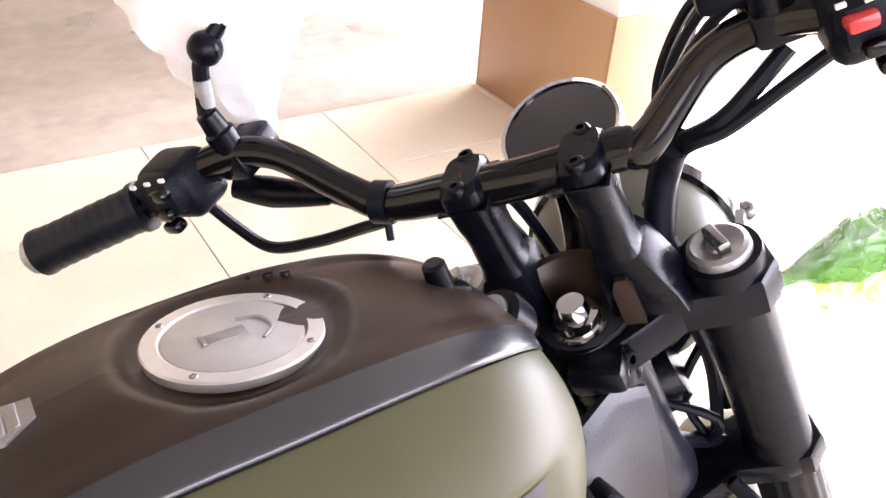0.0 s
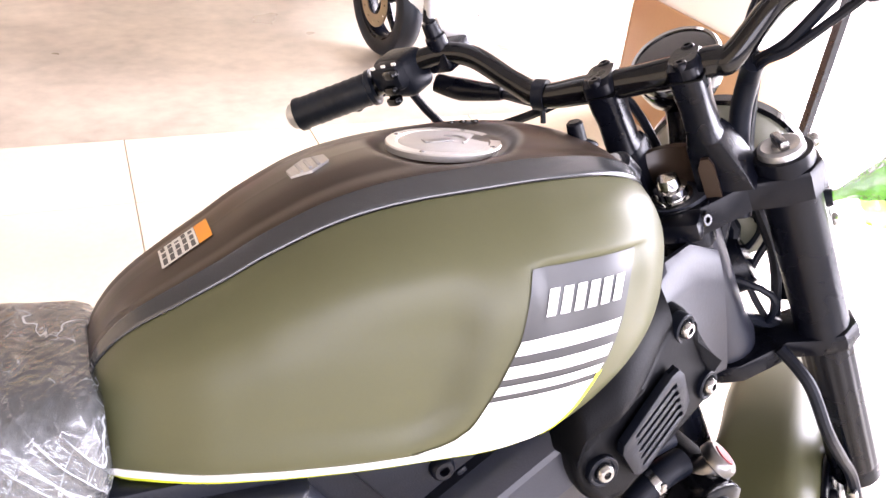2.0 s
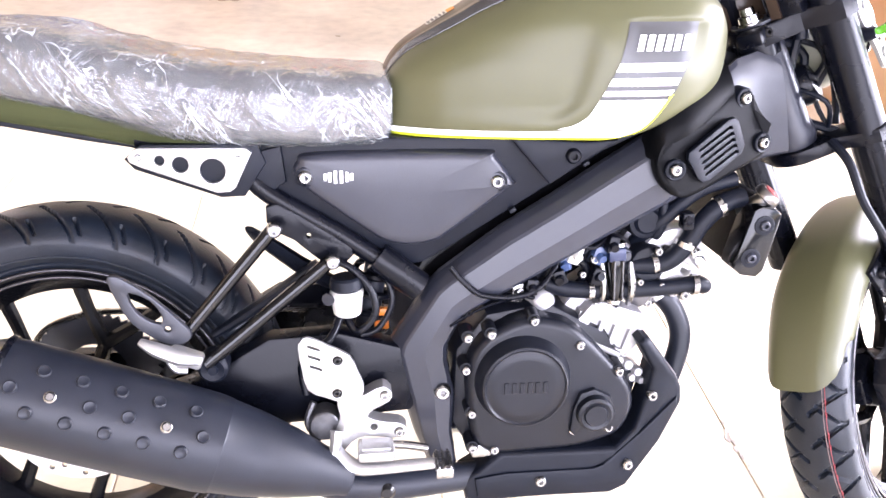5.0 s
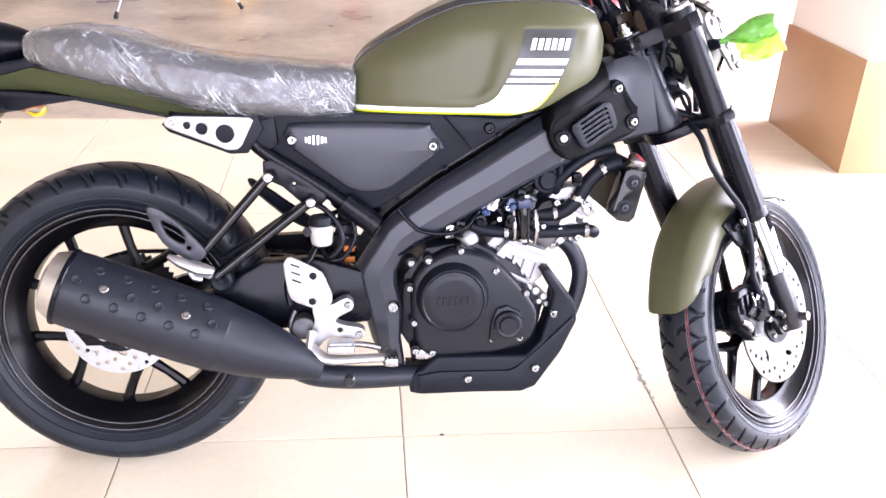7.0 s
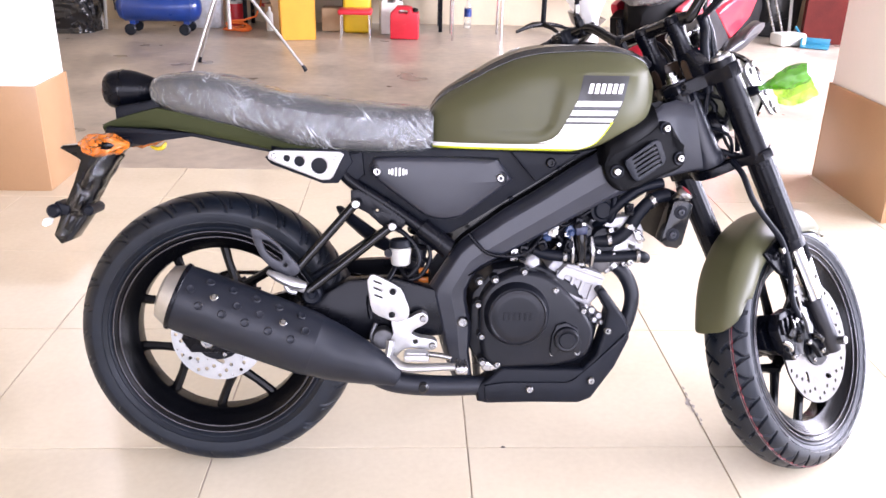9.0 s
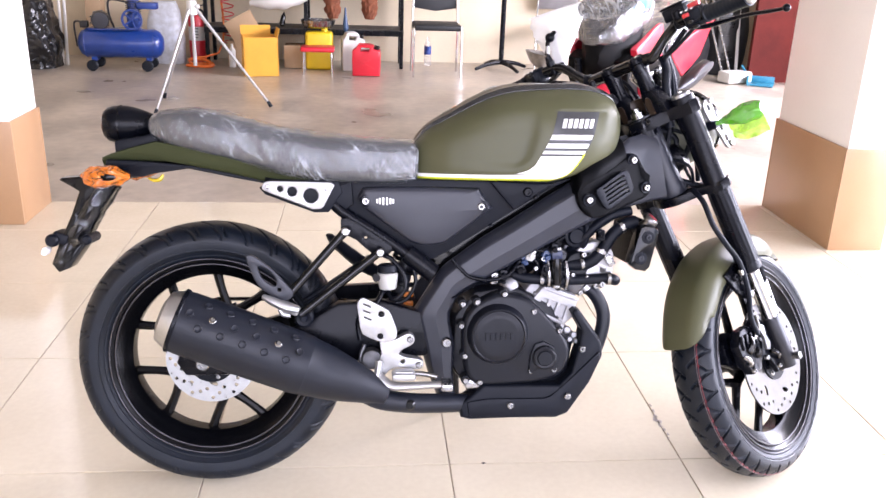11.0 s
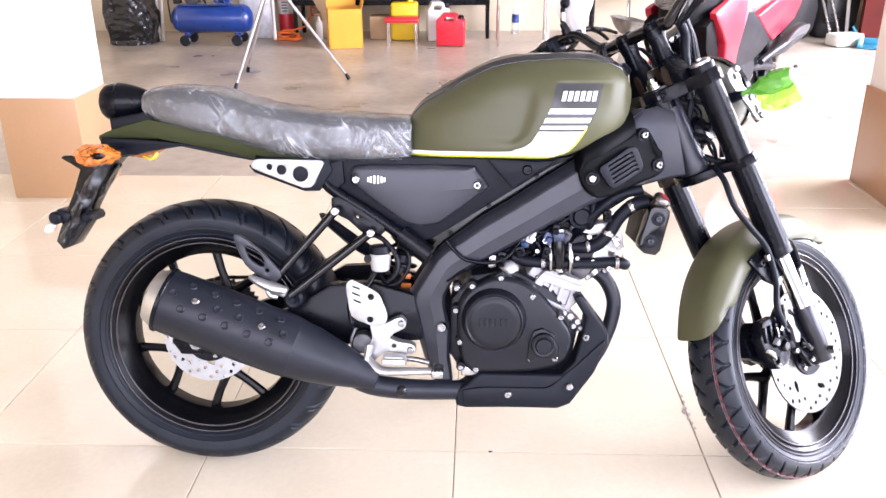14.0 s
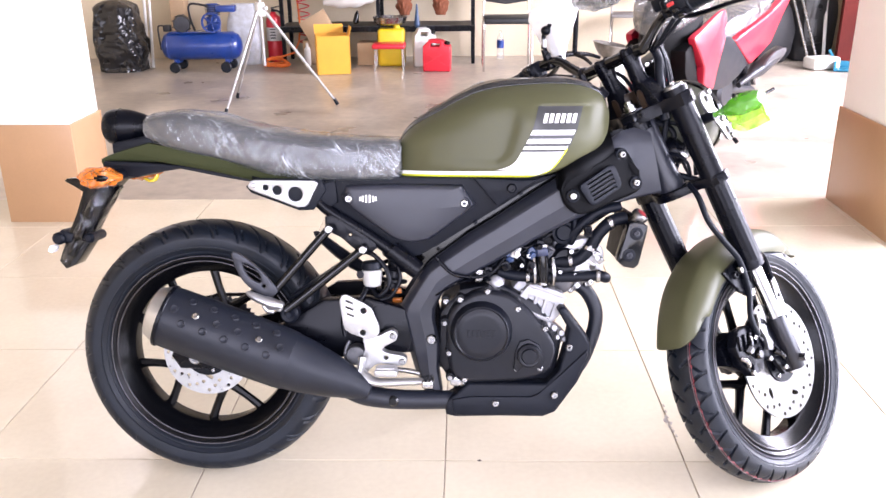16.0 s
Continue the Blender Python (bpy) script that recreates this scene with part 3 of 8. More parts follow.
SPAR_CUT = [(0.0, 0.094), (0.05, 0.104), (0.08, 0.108), (0.20, 0.1190), (0.25, 0.1215), (0.60, 0.1265), (0.90, 0.1225), (0.97, 0.117), (1.0, 0.106), (1.0, 0.084), (0.0, 0.082)]
bm = bmesh.new()
top_line, low_line = [V(x, 0, z) for x, z in SPAR_TOP], spline([(x, 0, z) for x, z in SPAR_LOW], 1)
rings = []
for a, b in zip(top_line, low_line):
    ring = []
    for f, y in SPAR_CUT:
        p = a.lerp(b, f)
        ring.append((p.x, taper(-y)(p.x, p.z) * (1 - 0.08 * smooth(1.0, 1.06, p.x)), p.z))
    rings.append(ring)
ring_faces(bm, rings)
mirrored(bm)
frame_part = part("frame", bm, GREYBLK, bike, "dark grey twin-spar frame", None, 14)
bm = bmesh.new()
lathe(bm, [(0.020, -0.215), (0.033, -0.215), (0.035, -0.2), (0.031, -0.18), (0.030, -0.04), (0.035, -0.025), (0.035, -0.008), (0.02, -0.008)], STEM, AXIS, 28)
part("steering_head", bm, GREYBLK, frame_part)
bm = bmesh.new()
tube(bm, [(0.556, -0.1235, 0.462), (0.600, -0.1235, 0.487), (0.640, -0.123, 0.500)], 0.0022, 6, 6)
part("weld_seam", bm, SATIN, frame_part)
bolt("pivot_bolt", (0.546, -0.124, 0.360), 0.0125, frame_part, label="bright pivot bolt")
for side in (-1, 1):
    bm = bmesh.new()
    tube(bm, [(0.14, side * 0.078, 0.730), (0.30, side * 0.076, 0.712), (0.62, side * 0.070, 0.700)], 0.013, 10, 3)
    tube(bm, [(0.285, side * 0.088, 0.682), (0.31, side * 0.092, 0.655), (0.40, side * 0.095, 0.598), (0.47, side * 0.098, 0.549)], 0.0135, 12, 4)
    tube(bm, [(0.455, side * 0.098, 0.562), (0.475, side * 0.1, 0.546), (0.515, side * 0.1, 0.515)], 0.022, 12, 3)
    part("subframe_tube", bm, SATIN, frame_part)
for side in (-1, 1):
    bm = bmesh.new()
    plate(bm, [(0.306, 0.640), (0.322, 0.644), (0.343, 0.632), (0.4199, 0.580), (0.422, 0.568), (0.410, 0.556), (0.388, 0.552), (0.366, 0.570), (0.342, 0.592), (0.318, 0.604), (0.306, 0.618)], side * 0.108, side * 0.098, [circle(0.362, 0.598, 0.0035, 10)], 0.002)
    part("gusset_plate", bm, SATIN, frame_part)
for side in (-1, 1):
    bm = bmesh.new()
    plate(bm, [(0.29, 0.712), (0.33, 0.722), (0.335, 0.672), (0.310, 0.655), (0.282, 0.668)], side * 0.100, side * 0.078, bevel=0.004)
    part("seat_rail_bracket", bm, PLASTIC, frame_part)
# cover between tank and frame with its bolt
bm = bmesh.new()
plate(bm, [(0.30, 0.722), (0.48, 0.729), (0.80, 0.729), (0.845, 0.738), (0.775, 0.706), (0.560, 0.572), (0.520, 0.549), (0.50, 0.545), (0.40, 0.60), (0.30, 0.665)], -0.092, -0.06, bevel=0.004)
mirrored(bm)
cover = part("airbox", bm, PLASTIC, bike, "black plastic airbox side")
bm = bmesh.new()
plate(bm, [(0.47, 0.52), (0.50, 0.56), (0.84, 0.755), (0.88, 0.735), (0.56, 0.50)], -0.058, -0.050)
part("inner_liner", bm, GLOSS, cover, "black liner seen through the gap above the frame")
bm = bmesh.new()
plate(bm, [(0.640, 0.727), (0.668, 0.727), (0.745, 0.722), (0.792, 0.724), (0.745, 0.695), (0.697, 0.662), (0.672, 0.690)], -0.106, -0.085, bevel=0.004)
part("triangle_cover", bm, PLASTIC, cover)
bolt("cover_bolt", (0.727, -0.106, 0.703), 0.011, cover, material=SATIN, label="black socket bolt")
for q in ((0.748, 0.690), (0.646, 0.625)):
    bm = bmesh.new()
    box(bm, (q[0], -0.096, q[1]), (0.010, 0.014, 0.006), Matrix.Rotation(-0.60, 4, "Y"), 0.002)
    part("clip", bm, PLASTIC, cover)
bm = bmesh.new()
SIDE = [(0.345, 0.684), (0.350, 0.700), (0.366, 0.711), (0.48, 0.713), (0.606, 0.711), (0.620, 0.704), (0.645, 0.668), (0.640, 0.660), (0.556, 0.597), (0.535, 0.585), (0.500, 0.580), (0.470, 0.586), (0.448, 0.598), (0.365, 0.660)]
domed(bm, rounded(SIDE, 4), -0.0985, 0.0165, -0.09)
sidecov = part("side_cover", bm, GREYBLK, bike, "dark grey side cover", None, 50)
for p_ in ((0.361, -0.110, 0.681), (0.621, -0.110, 0.670)):
    bm = bmesh.new()
    lathe(bm, [(0.004, -0.006), (0.0145, -0.006), (0.0145, 0.001), (0.012, 0.002), (0.0115, -0.001), (0.004, -0.002)], p_, (0, -1, 0), 20)
    part("rubber_washer", bm, PLASTIC, sidecov)
    bolt("cover_bolt", p_, 0.0095, sidecov, label="bright cover bolt")
# badge as plain bars
for k, (dx, hh) in enumerate(((-0.0175, 0.010), (-0.0115, 0.014), (-0.004, 0.018), (0.004, 0.018), (0.0115, 0.014), (0.0175, 0.010))):
    bm = bmesh.new()
    box(bm, (0.405 + dx, -0.1125 - 0.0002 * k, 0.681), (0.0048, 0.003, hh), None, 0.0008, 1)
    part("badge_bar", bm, WHITE, sidecov, "white badge bar")
# passenger bracket plate with three holes
bm = bmesh.new()
plate(bm, [(0.134, 0.712), (0.140, 0.721), (0.150, 0.724), (0.285, 0.722), (0.293, 0.716), (0.270, 0.669), (0.262, 0.663), (0.245, 0.662), (0.150, 0.698), (0.136, 0.705)], -0.112, -0.106,
      [circle(0.174, 0.707, 0.0065), circle(0.200, 0.701, 0.0105, 18), circle(0.241, 0.692, 0.0165, 22)], 0.002)
pl = part("tail_bracket_plate", bm, ALLOY, bike, "silver plate with three round holes")
bm = bmesh.new()
plate(bm, [(0.128, 0.708), (0.150, 0.727), (0.30, 0.726), (0.31, 0.70), (0.28, 0.655), (0.248, 0.654), (0.14, 0.694)], -0.1055, -0.09, bevel=0.003)
part("backing", bm, PLASTIC, pl)
for p_ in ((0.148, 0.712), (0.275, 0.708)):
    bolt("plate_screw", (p_[0], -0.112, p_[1]), 0.005, pl)

# ---- tank ----
TX = [0.470, 0.478, 0.50, 0.54, 0.574, 0.60, 0.651, 0.70, 0.766, 0.82, 0.88, 0.925, 0.942, 0.948]
TOP = [0.800, 0.822, 0.848, 0.874, 0.894, 0.910, 0.934, 0.946, 0.952, 0.953, 0.945, 0.925, 0.900, 0.885]
LOW = [0.740, 0.730, 0.727, 0.727, 0.727, 0.727, 0.727, 0.727, 0.727, 0.738, 0.768, 0.795, 0.820, 0.840]
WID = [0.066, 0.074, 0.088, 0.110, 0.122, 0.130, 0.142, 0.149, 0.154, 0.152, 0.138, 0.108, 0.080, 0.062]
SECT = [(0.0, 0.0), (0.55, 0.0), (0.86, 0.015), (0.95, 0.08), (0.99, 0.20), (1.0, 0.36), (0.99, 0.52), (0.958, 0.63), (0.89, 0.735), (0.765, 0.832), (0.57, 0.915), (0.37, 0.966), (0.18, 0.993), (0.0, 1.0)]


def curve(ts, vals, t):
    """A smooth line through the values."""
    i = max(0, min(len(ts) - 2, int(np.searchsorted(ts, t)) - 1))
    h = ts[i + 1] - ts[i]
    u = (t - ts[i]) / h

    def slope(k):
        a, b = max(0, k - 1), min(len(ts) - 1, k + 1)
        return (vals[b] - vals[a]) / (ts[b] - ts[a])
    return (2 * u ** 3 - 3 * u ** 2 + 1) * vals[i] + (u ** 3 - 2 * u ** 2 + u) * h * slope(i) + (3 * u ** 2 - 2 * u ** 3) * vals[i + 1] + (u ** 3 - u ** 2) * h * slope(i + 1)


SECT_LINE = [tuple(p)[:2] for p in spline([(a, b, 0) for a, b in SECT], 7)]


def knee(x, z):
    """The hollow for the knee and the shallow scoop under the lip above the decal."""
    edge = lerp([0.735, 0.752, 0.785, 0.835, 0.872, 0.90], [0.62, 0.700, 0.728, 0.742, 0.744, 0.740], z)
    hollow = 0.0088 * smooth(edge + 0.008, edge - 0.022, x) * smooth(0.475, 0.72, x) * smooth(0.744, 0.778, z) * smooth(0.900, 0.838, z)
    scoop = 0.0050 * smooth(0.889, 0.883, z) * smooth(0.805, 0.865, z) * smooth(0.772, 0.800, x) * smooth(0.905, 0.875, x)
    return hollow + scoop


def tank_half(x, grow=0.0):
    zt, zb, w = curve(TX, TOP, x), curve(TX, LOW, x), curve(TX, WID, x)
    out = []
    for a, b in SECT_LINE:
        z = zb + (zt - zb) * b
        y = w * a - (knee(x, z) if a > 0.6 else 0)
        z -= 0.0078 * smooth(0.068, 0.051, math.hypot(x - 0.768, y))
        out.append((y, z))
    return out


def tank_y(x, z):
    h = tank_half(x)
    zs = [q[1] for q in h[12:]]
    return lerp(zs, [q[0] for q in h[12:]], z)


bm = bmesh.new()
rings = []
xs = [0.470 + (0.948 - 0.470) * (0.5 - 0.5 * math.cos(math.pi * k / 90)) for k in range(91)]
for x in xs:
    h = tank_half(x)
    rings.append([V(x, -y, z) for y, z in h] + [V(x, y, z) for y, z in h[-2:0:-1]])
ring_faces(bm, rings)
tank = part("fuel_tank", bm, OLIVE, bike, "matt olive green fuel tank", None, 60)


def strip(bm, x0, x1, f0, f1, lift_of, n=120, m_=52):
    """A skin that lies over the tank between two fractions of its section, lifted along the normal."""
    rows = []
    for k in range(n + 1):
        x = x0 + (x1 - x0) * k / n
        h = tank_half(x)
        row = []
        for j in range(m_ + 1):
            f = f0 + (f1 - f0) * j / m_
            i = min(len(h) - 2, max(0, int(f)))
            y, z = (h[i][0] + (h[i + 1][0] - h[i][0]) * (f - i), h[i][1] + (h[i + 1][1] - h[i][1]) * (f - i))
            d = V(0, h[min(i + 1, len(h) - 1)][1] - h[i][1], -(h[min(i + 1, len(h) - 1)][0] - h[i][0]))
            if d.length > 1e-6:
                d.normalize()
            lift = lift_of(f - f0)
            row.append((x, y + d.y * lift, z + d.z * lift))
        rows.append(row)
    return rows


NS = len(SECT_LINE) - 1
BAND = 10 * 7 - 0.5
EDGE_G = 4.5


def closed_band(f0, f1, lift_of, m_):
    up, lo_ = strip(None, 0.472, 0.944, f0, f1, lift_of, 120, m_), strip(None, 0.472, 0.944, f0, f1, lambda g: -0.006, 120, m_)
    return up, lo_


up, lo_ = closed_band(BAND, BAND + EDGE_G, lambda g: 0.0008 + 0.0018 * smooth(0.0, 0.5, g) + 0.0028 * g / EDGE_G, 18)
for side in (-1, 1):
    bm = bmesh.new()
    ring_faces(bm, [[(x, side * y, z) for x, y, z in a] + [(x, side * y, z) for x, y, z in b[::-1]] for a, b in zip(up, lo_)])
    part("panel_edge", bm, mat("slate edge paint", (0.0150, 0.0165, 0.0185), 0.25, 0.0, 0.08, 8, 0.02, 420, rvar=0.04, spec=0.9), tank, "slate grey facet along the centre panel", None, 50)
up, lo_ = closed_band(BAND + EDGE_G, NS, lambda g: 0.0052 - 0.0030 * smooth(0.0, 5.0, g), 44)
full = [[(x, -y, z) for x, y, z in row] + [(x, y, z) for x, y, z in row[-2::-1]] for row in up]
full_low = [[(x, -y, z) for x, y, z in row] + [(x, y, z) for x, y, z in row[-2::-1]] for row in lo_]
bm = bmesh.new()
ring_faces(bm, [a + b[::-1] for a, b in zip(full, full_low)])
seam = strip(None, 0.473, 0.943, BAND - 0.30, BAND + 0.1, lambda g: 0.0007, 120, 2)
for side in (-1, 1):
    bm_ = bmesh.new()
    ring_faces(bm_, [[(x, side * y, z) for x, y, z in row] for row in seam], False, False)
    part("panel_seam", bm_, GLOSS, tank, "dark seam along the centre panel")
band = part("tank_cover", bm, BROWNBLACK, tank, "matt charcoal centre panel", None, 50)


def decal(name, rows, material, label, lift=0.0009, nx=24, side=-1):
    """A thin film on the tank side: rows of z, first x, last x, from top to bottom."""
    bm = bmesh.new()
    zs = [r[0] for r in rows]
    zz = sorted({*np.linspace(zs[0], zs[-1], max(6, int(abs(zs[0] - zs[-1]) / 0.004))).tolist()}, reverse=True)
    grid = []
    for z in zz:
        x0 = lerp(zs[::-1], [r[1] for r in rows][::-1], z)
        x1 = lerp(zs[::-1], [r[2] for r in rows][::-1], z)
        grid.append([(x, side * (tank_y(x, z) + lift), z) for x in np.linspace(x0, x1, nx + 1)])
    ring_faces(bm, grid, False, False)
    return part(name, bm, material, tank, label)


LEFT = [(0.884, 0.782), (0.832, 0.769), (0.800, 0.753), (0.782, 0.743), (0.765, 0.733), (0.755, 0.720), (0.748, 0.703), (0.7445, 0.680)]
RIGHT = [(0.884, 0.880), (0.832, 0.866), (0.800, 0.851), (0.782, 0.840), (0.762, 0.826), (0.748, 0.814), (0.738, 0.797), (0.734, 0.780)]


def lx(z):
    return lerp([q[0] for q in LEFT][::-1], [q[1] for q in LEFT][::-1], z)


def rx_(z):
    return lerp([q[0] for q in RIGHT][::-1], [q[1] for q in RIGHT][::-1], z)


for side in (-1, 1):
    decal("decal_block", [(z, lx(z), rx_(z)) for z in np.linspace(0.884, 0.782, 12)], DECALBLK, "dark grey decal block", 0.0008, side=side)
    for a, b in ((0.833, 0.822), (0.814, 0.804), (0.798, 0.791)):
        decal("decal_stripe", [(a, lx(a), rx_(a) - 0.003), (b, lx(b), rx_(b) - 0.003)], WHITE, "white decal stripe", 0.0016, side=side)
    decal("decal_field", [(z, lx(z), rx_(z) - 0.004) for z in np.linspace(0.786, 0.746, 14)] + [(0.7445, 0.479, 0.806), (0.7335, 0.477, 0.776)], WHITE, "white decal sweep", 0.0013, 40, side)
    decal("decal_line", [(z, rx_(z) - 0.004, rx_(z)) for z in np.linspace(0.792, 0.7345, 16)], YELLOW, "acid yellow decal line", 0.0017, 4, side)
    decal("decal_line", [(0.7345, 0.477, 0.783), (0.7295, 0.477, 0.765)], YELLOW, "acid yellow decal line", 0.0017, 40, side)
    for k in range(6):
        x0 = 0.793 + 0.0125 * k
        decal("lettering_bar", [(0.868, x0 + 0.003, x0 + 0.0115), (0.848, x0 - 0.002, x0 + 0.0065)], WHITE, "white brand mark drawn as bars", 0.0017, 3, side)

# filler cap
CAPN = V(0.02, 0, 1.0).normalized()
CAPC = V(0.768, 0.0, 0.9420)
bm = bmesh.new()
lathe(bm, [(0.030, 0.0), (0.0490, 0.0), (0.0495, 0.0050), (0.0485, 0.0062), (0.0400, 0.0064), (0.0392, 0.0054), (0.030, 0.0054)], CAPC, CAPN, 48)
cap = part("filler_cap", bm, mat("bright filler ring", (0.62, 0.61, 0.59), 0.38, 0.8), tank, "bright ring of the fuel filler cap")
bm = bmesh.new()
lathe(bm, [(0.001, 0.002), (0.0386, 0.002), (0.0386, 0.0056), (0.0376, 0.0061), (0.001, 0.0064)], CAPC, CAPN, 40)
part("cap_lid", bm, mat("satin grey metal", (0.46, 0.45, 0.44), 0.45, 0.5), cap, "grey cap lid")
bm = bmesh.new()
a_, b_, n_ = frame_of(CAPN)
box(bm, CAPC + n_ * 0.0066 + V(-0.004, 0, 0), (0.022, 0.011, 0.0010), None, 0.0004)
box(bm, CAPC + n_ * 0.0072 + V(-0.017, 0, 0), (0.0025, 0.011, 0.0012), None, 0.0004)
tube(bm, [CAPC + n_ * 0.0062 + V(0.006, 0.014, 0), CAPC + n_ * 0.0062 + V(0.018, 0.010, 0), CAPC + n_ * 0.0062 + V(0.020, -0.004, 0), CAPC + n_ * 0.0062 + V(0.012, -0.014, 0)], 0.0011, 6, 5)
part("key_flap", bm, mat("grey key flap", (0.30, 0.30, 0.30), 0.35, 0.6), cap)
for k in range(4):
    t = math.pi / 4 + k * math.pi / 2
    bolt("cap_screw", CAPC + n_ * 0.0056 + V(math.cos(t), math.sin(t), -0.02 * math.cos(t)) * 0.0442, 0.0024, cap, CAPN, h=0.0014)
for k in range(3):
    x_, y_ = 0.800 + 0.0085 * k, 0.060 - 0.0075 * k
    h_ = tank_half(x_)[int(BAND) - 8:]
    c = V(x_, y_, lerp([q[0] for q in h_][::-1], [q[1] for q in h_][::-1], y_) + 0.0025)
    bm = bmesh.new()
    cyl(bm, c, c + V(0, 0.0005, 0.0022), 0.0032, seg=10)
    part("vent_hole", bm, GLOSS, band)
# tank emblem: a plain six-sided silver plate with three ribs
bm = bmesh.new()
ez = lambda x: curve(TX, TOP, x) + 0.0034
hexa = [(0.651 + 0.017 * math.cos(math.pi / 3 * k + math.pi / 6) * 1.05, 0.017 * math.sin(math.pi / 3 * k + math.pi / 6)) for k in range(6)]
lo = [bm.verts.new((x, y, ez(x) - 0.002)) for x, y in hexa]
hi = [bm.verts.new((x, y, ez(x) + 0.0006)) for x, y in hexa]
bm.faces.new(hi)
for k in range(6):
    bm.faces.new((lo[k], lo[(k + 1) % 6], hi[(k + 1) % 6], hi[k]))
emb = part("emblem", bm, ALLOY, band, "silver six-sided emblem")
for k in (-1, 0, 1):
    bm = bmesh.new()
    box(bm, (0.651 + 0.007 * k, 0, ez(0.651 + 0.007 * k) + 0.0008), (0.0028, 0.022, 0.0015), Matrix.Rotation(-0.42, 4, "Y"), 0.0004, 1)
    part("emblem_rib", bm, mat("mid grey print", (0.30, 0.30, 0.30), 0.45), emb)


def band_patch(name, x0, x1, y0, y1, material, label, lift=0.0034):
    bm = bmesh.new()
    rows = []
    for x in np.linspace(x0, x1, 8):
        h = tank_half(x)[int(BAND):]
        ys, zs = [q[0] for q in h][::-1], [q[1] for q in h][::-1]
        rows.append([(x, y, lerp(ys, zs, abs(y)) + lift) for y in np.linspace(y0, y1, 8)])
    ring_faces(bm, rows, False, False)
    return part(name, bm, material, band, label)


band_patch("warning_label", 0.532, 0.5605, -0.019, 0.021, LABEL, "white warning label with grey print")
band_patch("warning_label_head", 0.5608, 0.571, -0.019, 0.021, LABEL_OR, "orange head of the warning label")
for k in range(5):
    for y0, y1 in ((-0.017, -0.006), (-0.004, 0.005 + 0.002 * (k % 2)), (0.009, 0.019 - 0.003 * (k % 3))):
        band_patch("print_line", 0.5338 + 0.0054 * k, 0.5370 + 0.0054 * k, y0, y1, GREYPRINT, "", 0.0038)

# ---- seat ----
SX = [-0.118, -0.105, -0.06, 0.0, 0.06, 0.12, 0.21, 0.34, 0.44, 0.474, 0.480]
ST = [0.846, 0.862, 0.874, 0.875, 0.864, 0.848, 0.830, 0.816, 0.812, 0.807, 0.796]
SL = [0.834, 0.818, 0.799, 0.781, 0.769, 0.753, 0.731, 0.720, 0.719, 0.728, 0.742]
SW = [0.050, 0.078, 0.100, 0.112, 0.118, 0.122, 0.125, 0.122, 0.110, 0.100, 0.088]


def seat_ring(x, grow, crumple=0.0, n=64):
    zt, zb, w = curve(SX, ST, x) + grow, curve(SX, SL, x) - grow, curve(SX, SW, x) + grow
    out = []
    for k in range(n):
        a = 2 * math.pi * k / n
        ca, sa = math.cos(a), math.sin(a)
        y = w * math.copysign(abs(ca) ** 0.45, ca)
        z = (zt + zb) / 2 + (zt - zb) / 2 * math.copysign(abs(sa) ** 0.62, sa)
        p = V(x, y, z)
        if crumple:
            u = x + 0.45 * z
            q = noise.noise(V(x * 9, y * 12, z * 12)) * 0.6 + (0.5 - abs(noise.noise(V(u * 26, y * 7, z * 7)))) * 0.8 + (0.4 - abs(noise.noise(V((x - 0.6 * z) * 44, y * 10 + 5, z * 9)))) * 0.4
            p += V(0, ca, sa).normalized() * crumple * q
        out.append(p)
    return out


bm = bmesh.new()
ring_faces(bm, [seat_ring(x, 0.0) for x in np.linspace(-0.1179, 0.4799, 60)])
seat = part("seat", bm, SEATGREY, bike, "dark grey flat bench seat", None, 60)
bm = bmesh.new()
ring_faces(bm, [seat_ring(x, 0.0045, 0.0052, 132) for x in np.linspace(-0.1179, 0.4799, 230)])
part("seat_wrapping", bm, WRAP, seat, "crumpled clear plastic wrapping over the seat", None, 50)

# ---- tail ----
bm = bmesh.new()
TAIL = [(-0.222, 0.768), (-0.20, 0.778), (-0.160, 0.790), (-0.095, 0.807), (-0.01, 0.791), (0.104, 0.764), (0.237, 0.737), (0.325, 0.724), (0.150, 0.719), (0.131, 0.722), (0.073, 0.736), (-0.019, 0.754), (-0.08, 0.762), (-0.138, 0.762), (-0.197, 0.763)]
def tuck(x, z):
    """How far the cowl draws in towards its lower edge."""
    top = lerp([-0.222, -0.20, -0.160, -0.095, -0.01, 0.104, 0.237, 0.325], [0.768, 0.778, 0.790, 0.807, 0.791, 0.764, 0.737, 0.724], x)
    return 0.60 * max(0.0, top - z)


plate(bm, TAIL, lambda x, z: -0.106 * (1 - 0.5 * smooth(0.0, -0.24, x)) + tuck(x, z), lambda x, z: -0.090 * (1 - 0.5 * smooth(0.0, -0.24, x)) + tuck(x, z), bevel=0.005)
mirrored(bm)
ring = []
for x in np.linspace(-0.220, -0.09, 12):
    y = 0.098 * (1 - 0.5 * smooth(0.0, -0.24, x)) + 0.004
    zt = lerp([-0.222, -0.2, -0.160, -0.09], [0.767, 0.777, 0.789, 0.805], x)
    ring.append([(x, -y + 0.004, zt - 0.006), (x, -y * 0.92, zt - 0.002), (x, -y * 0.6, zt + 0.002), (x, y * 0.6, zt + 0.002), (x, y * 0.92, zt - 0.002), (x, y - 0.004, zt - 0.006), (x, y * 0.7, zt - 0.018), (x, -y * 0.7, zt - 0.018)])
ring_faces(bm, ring)
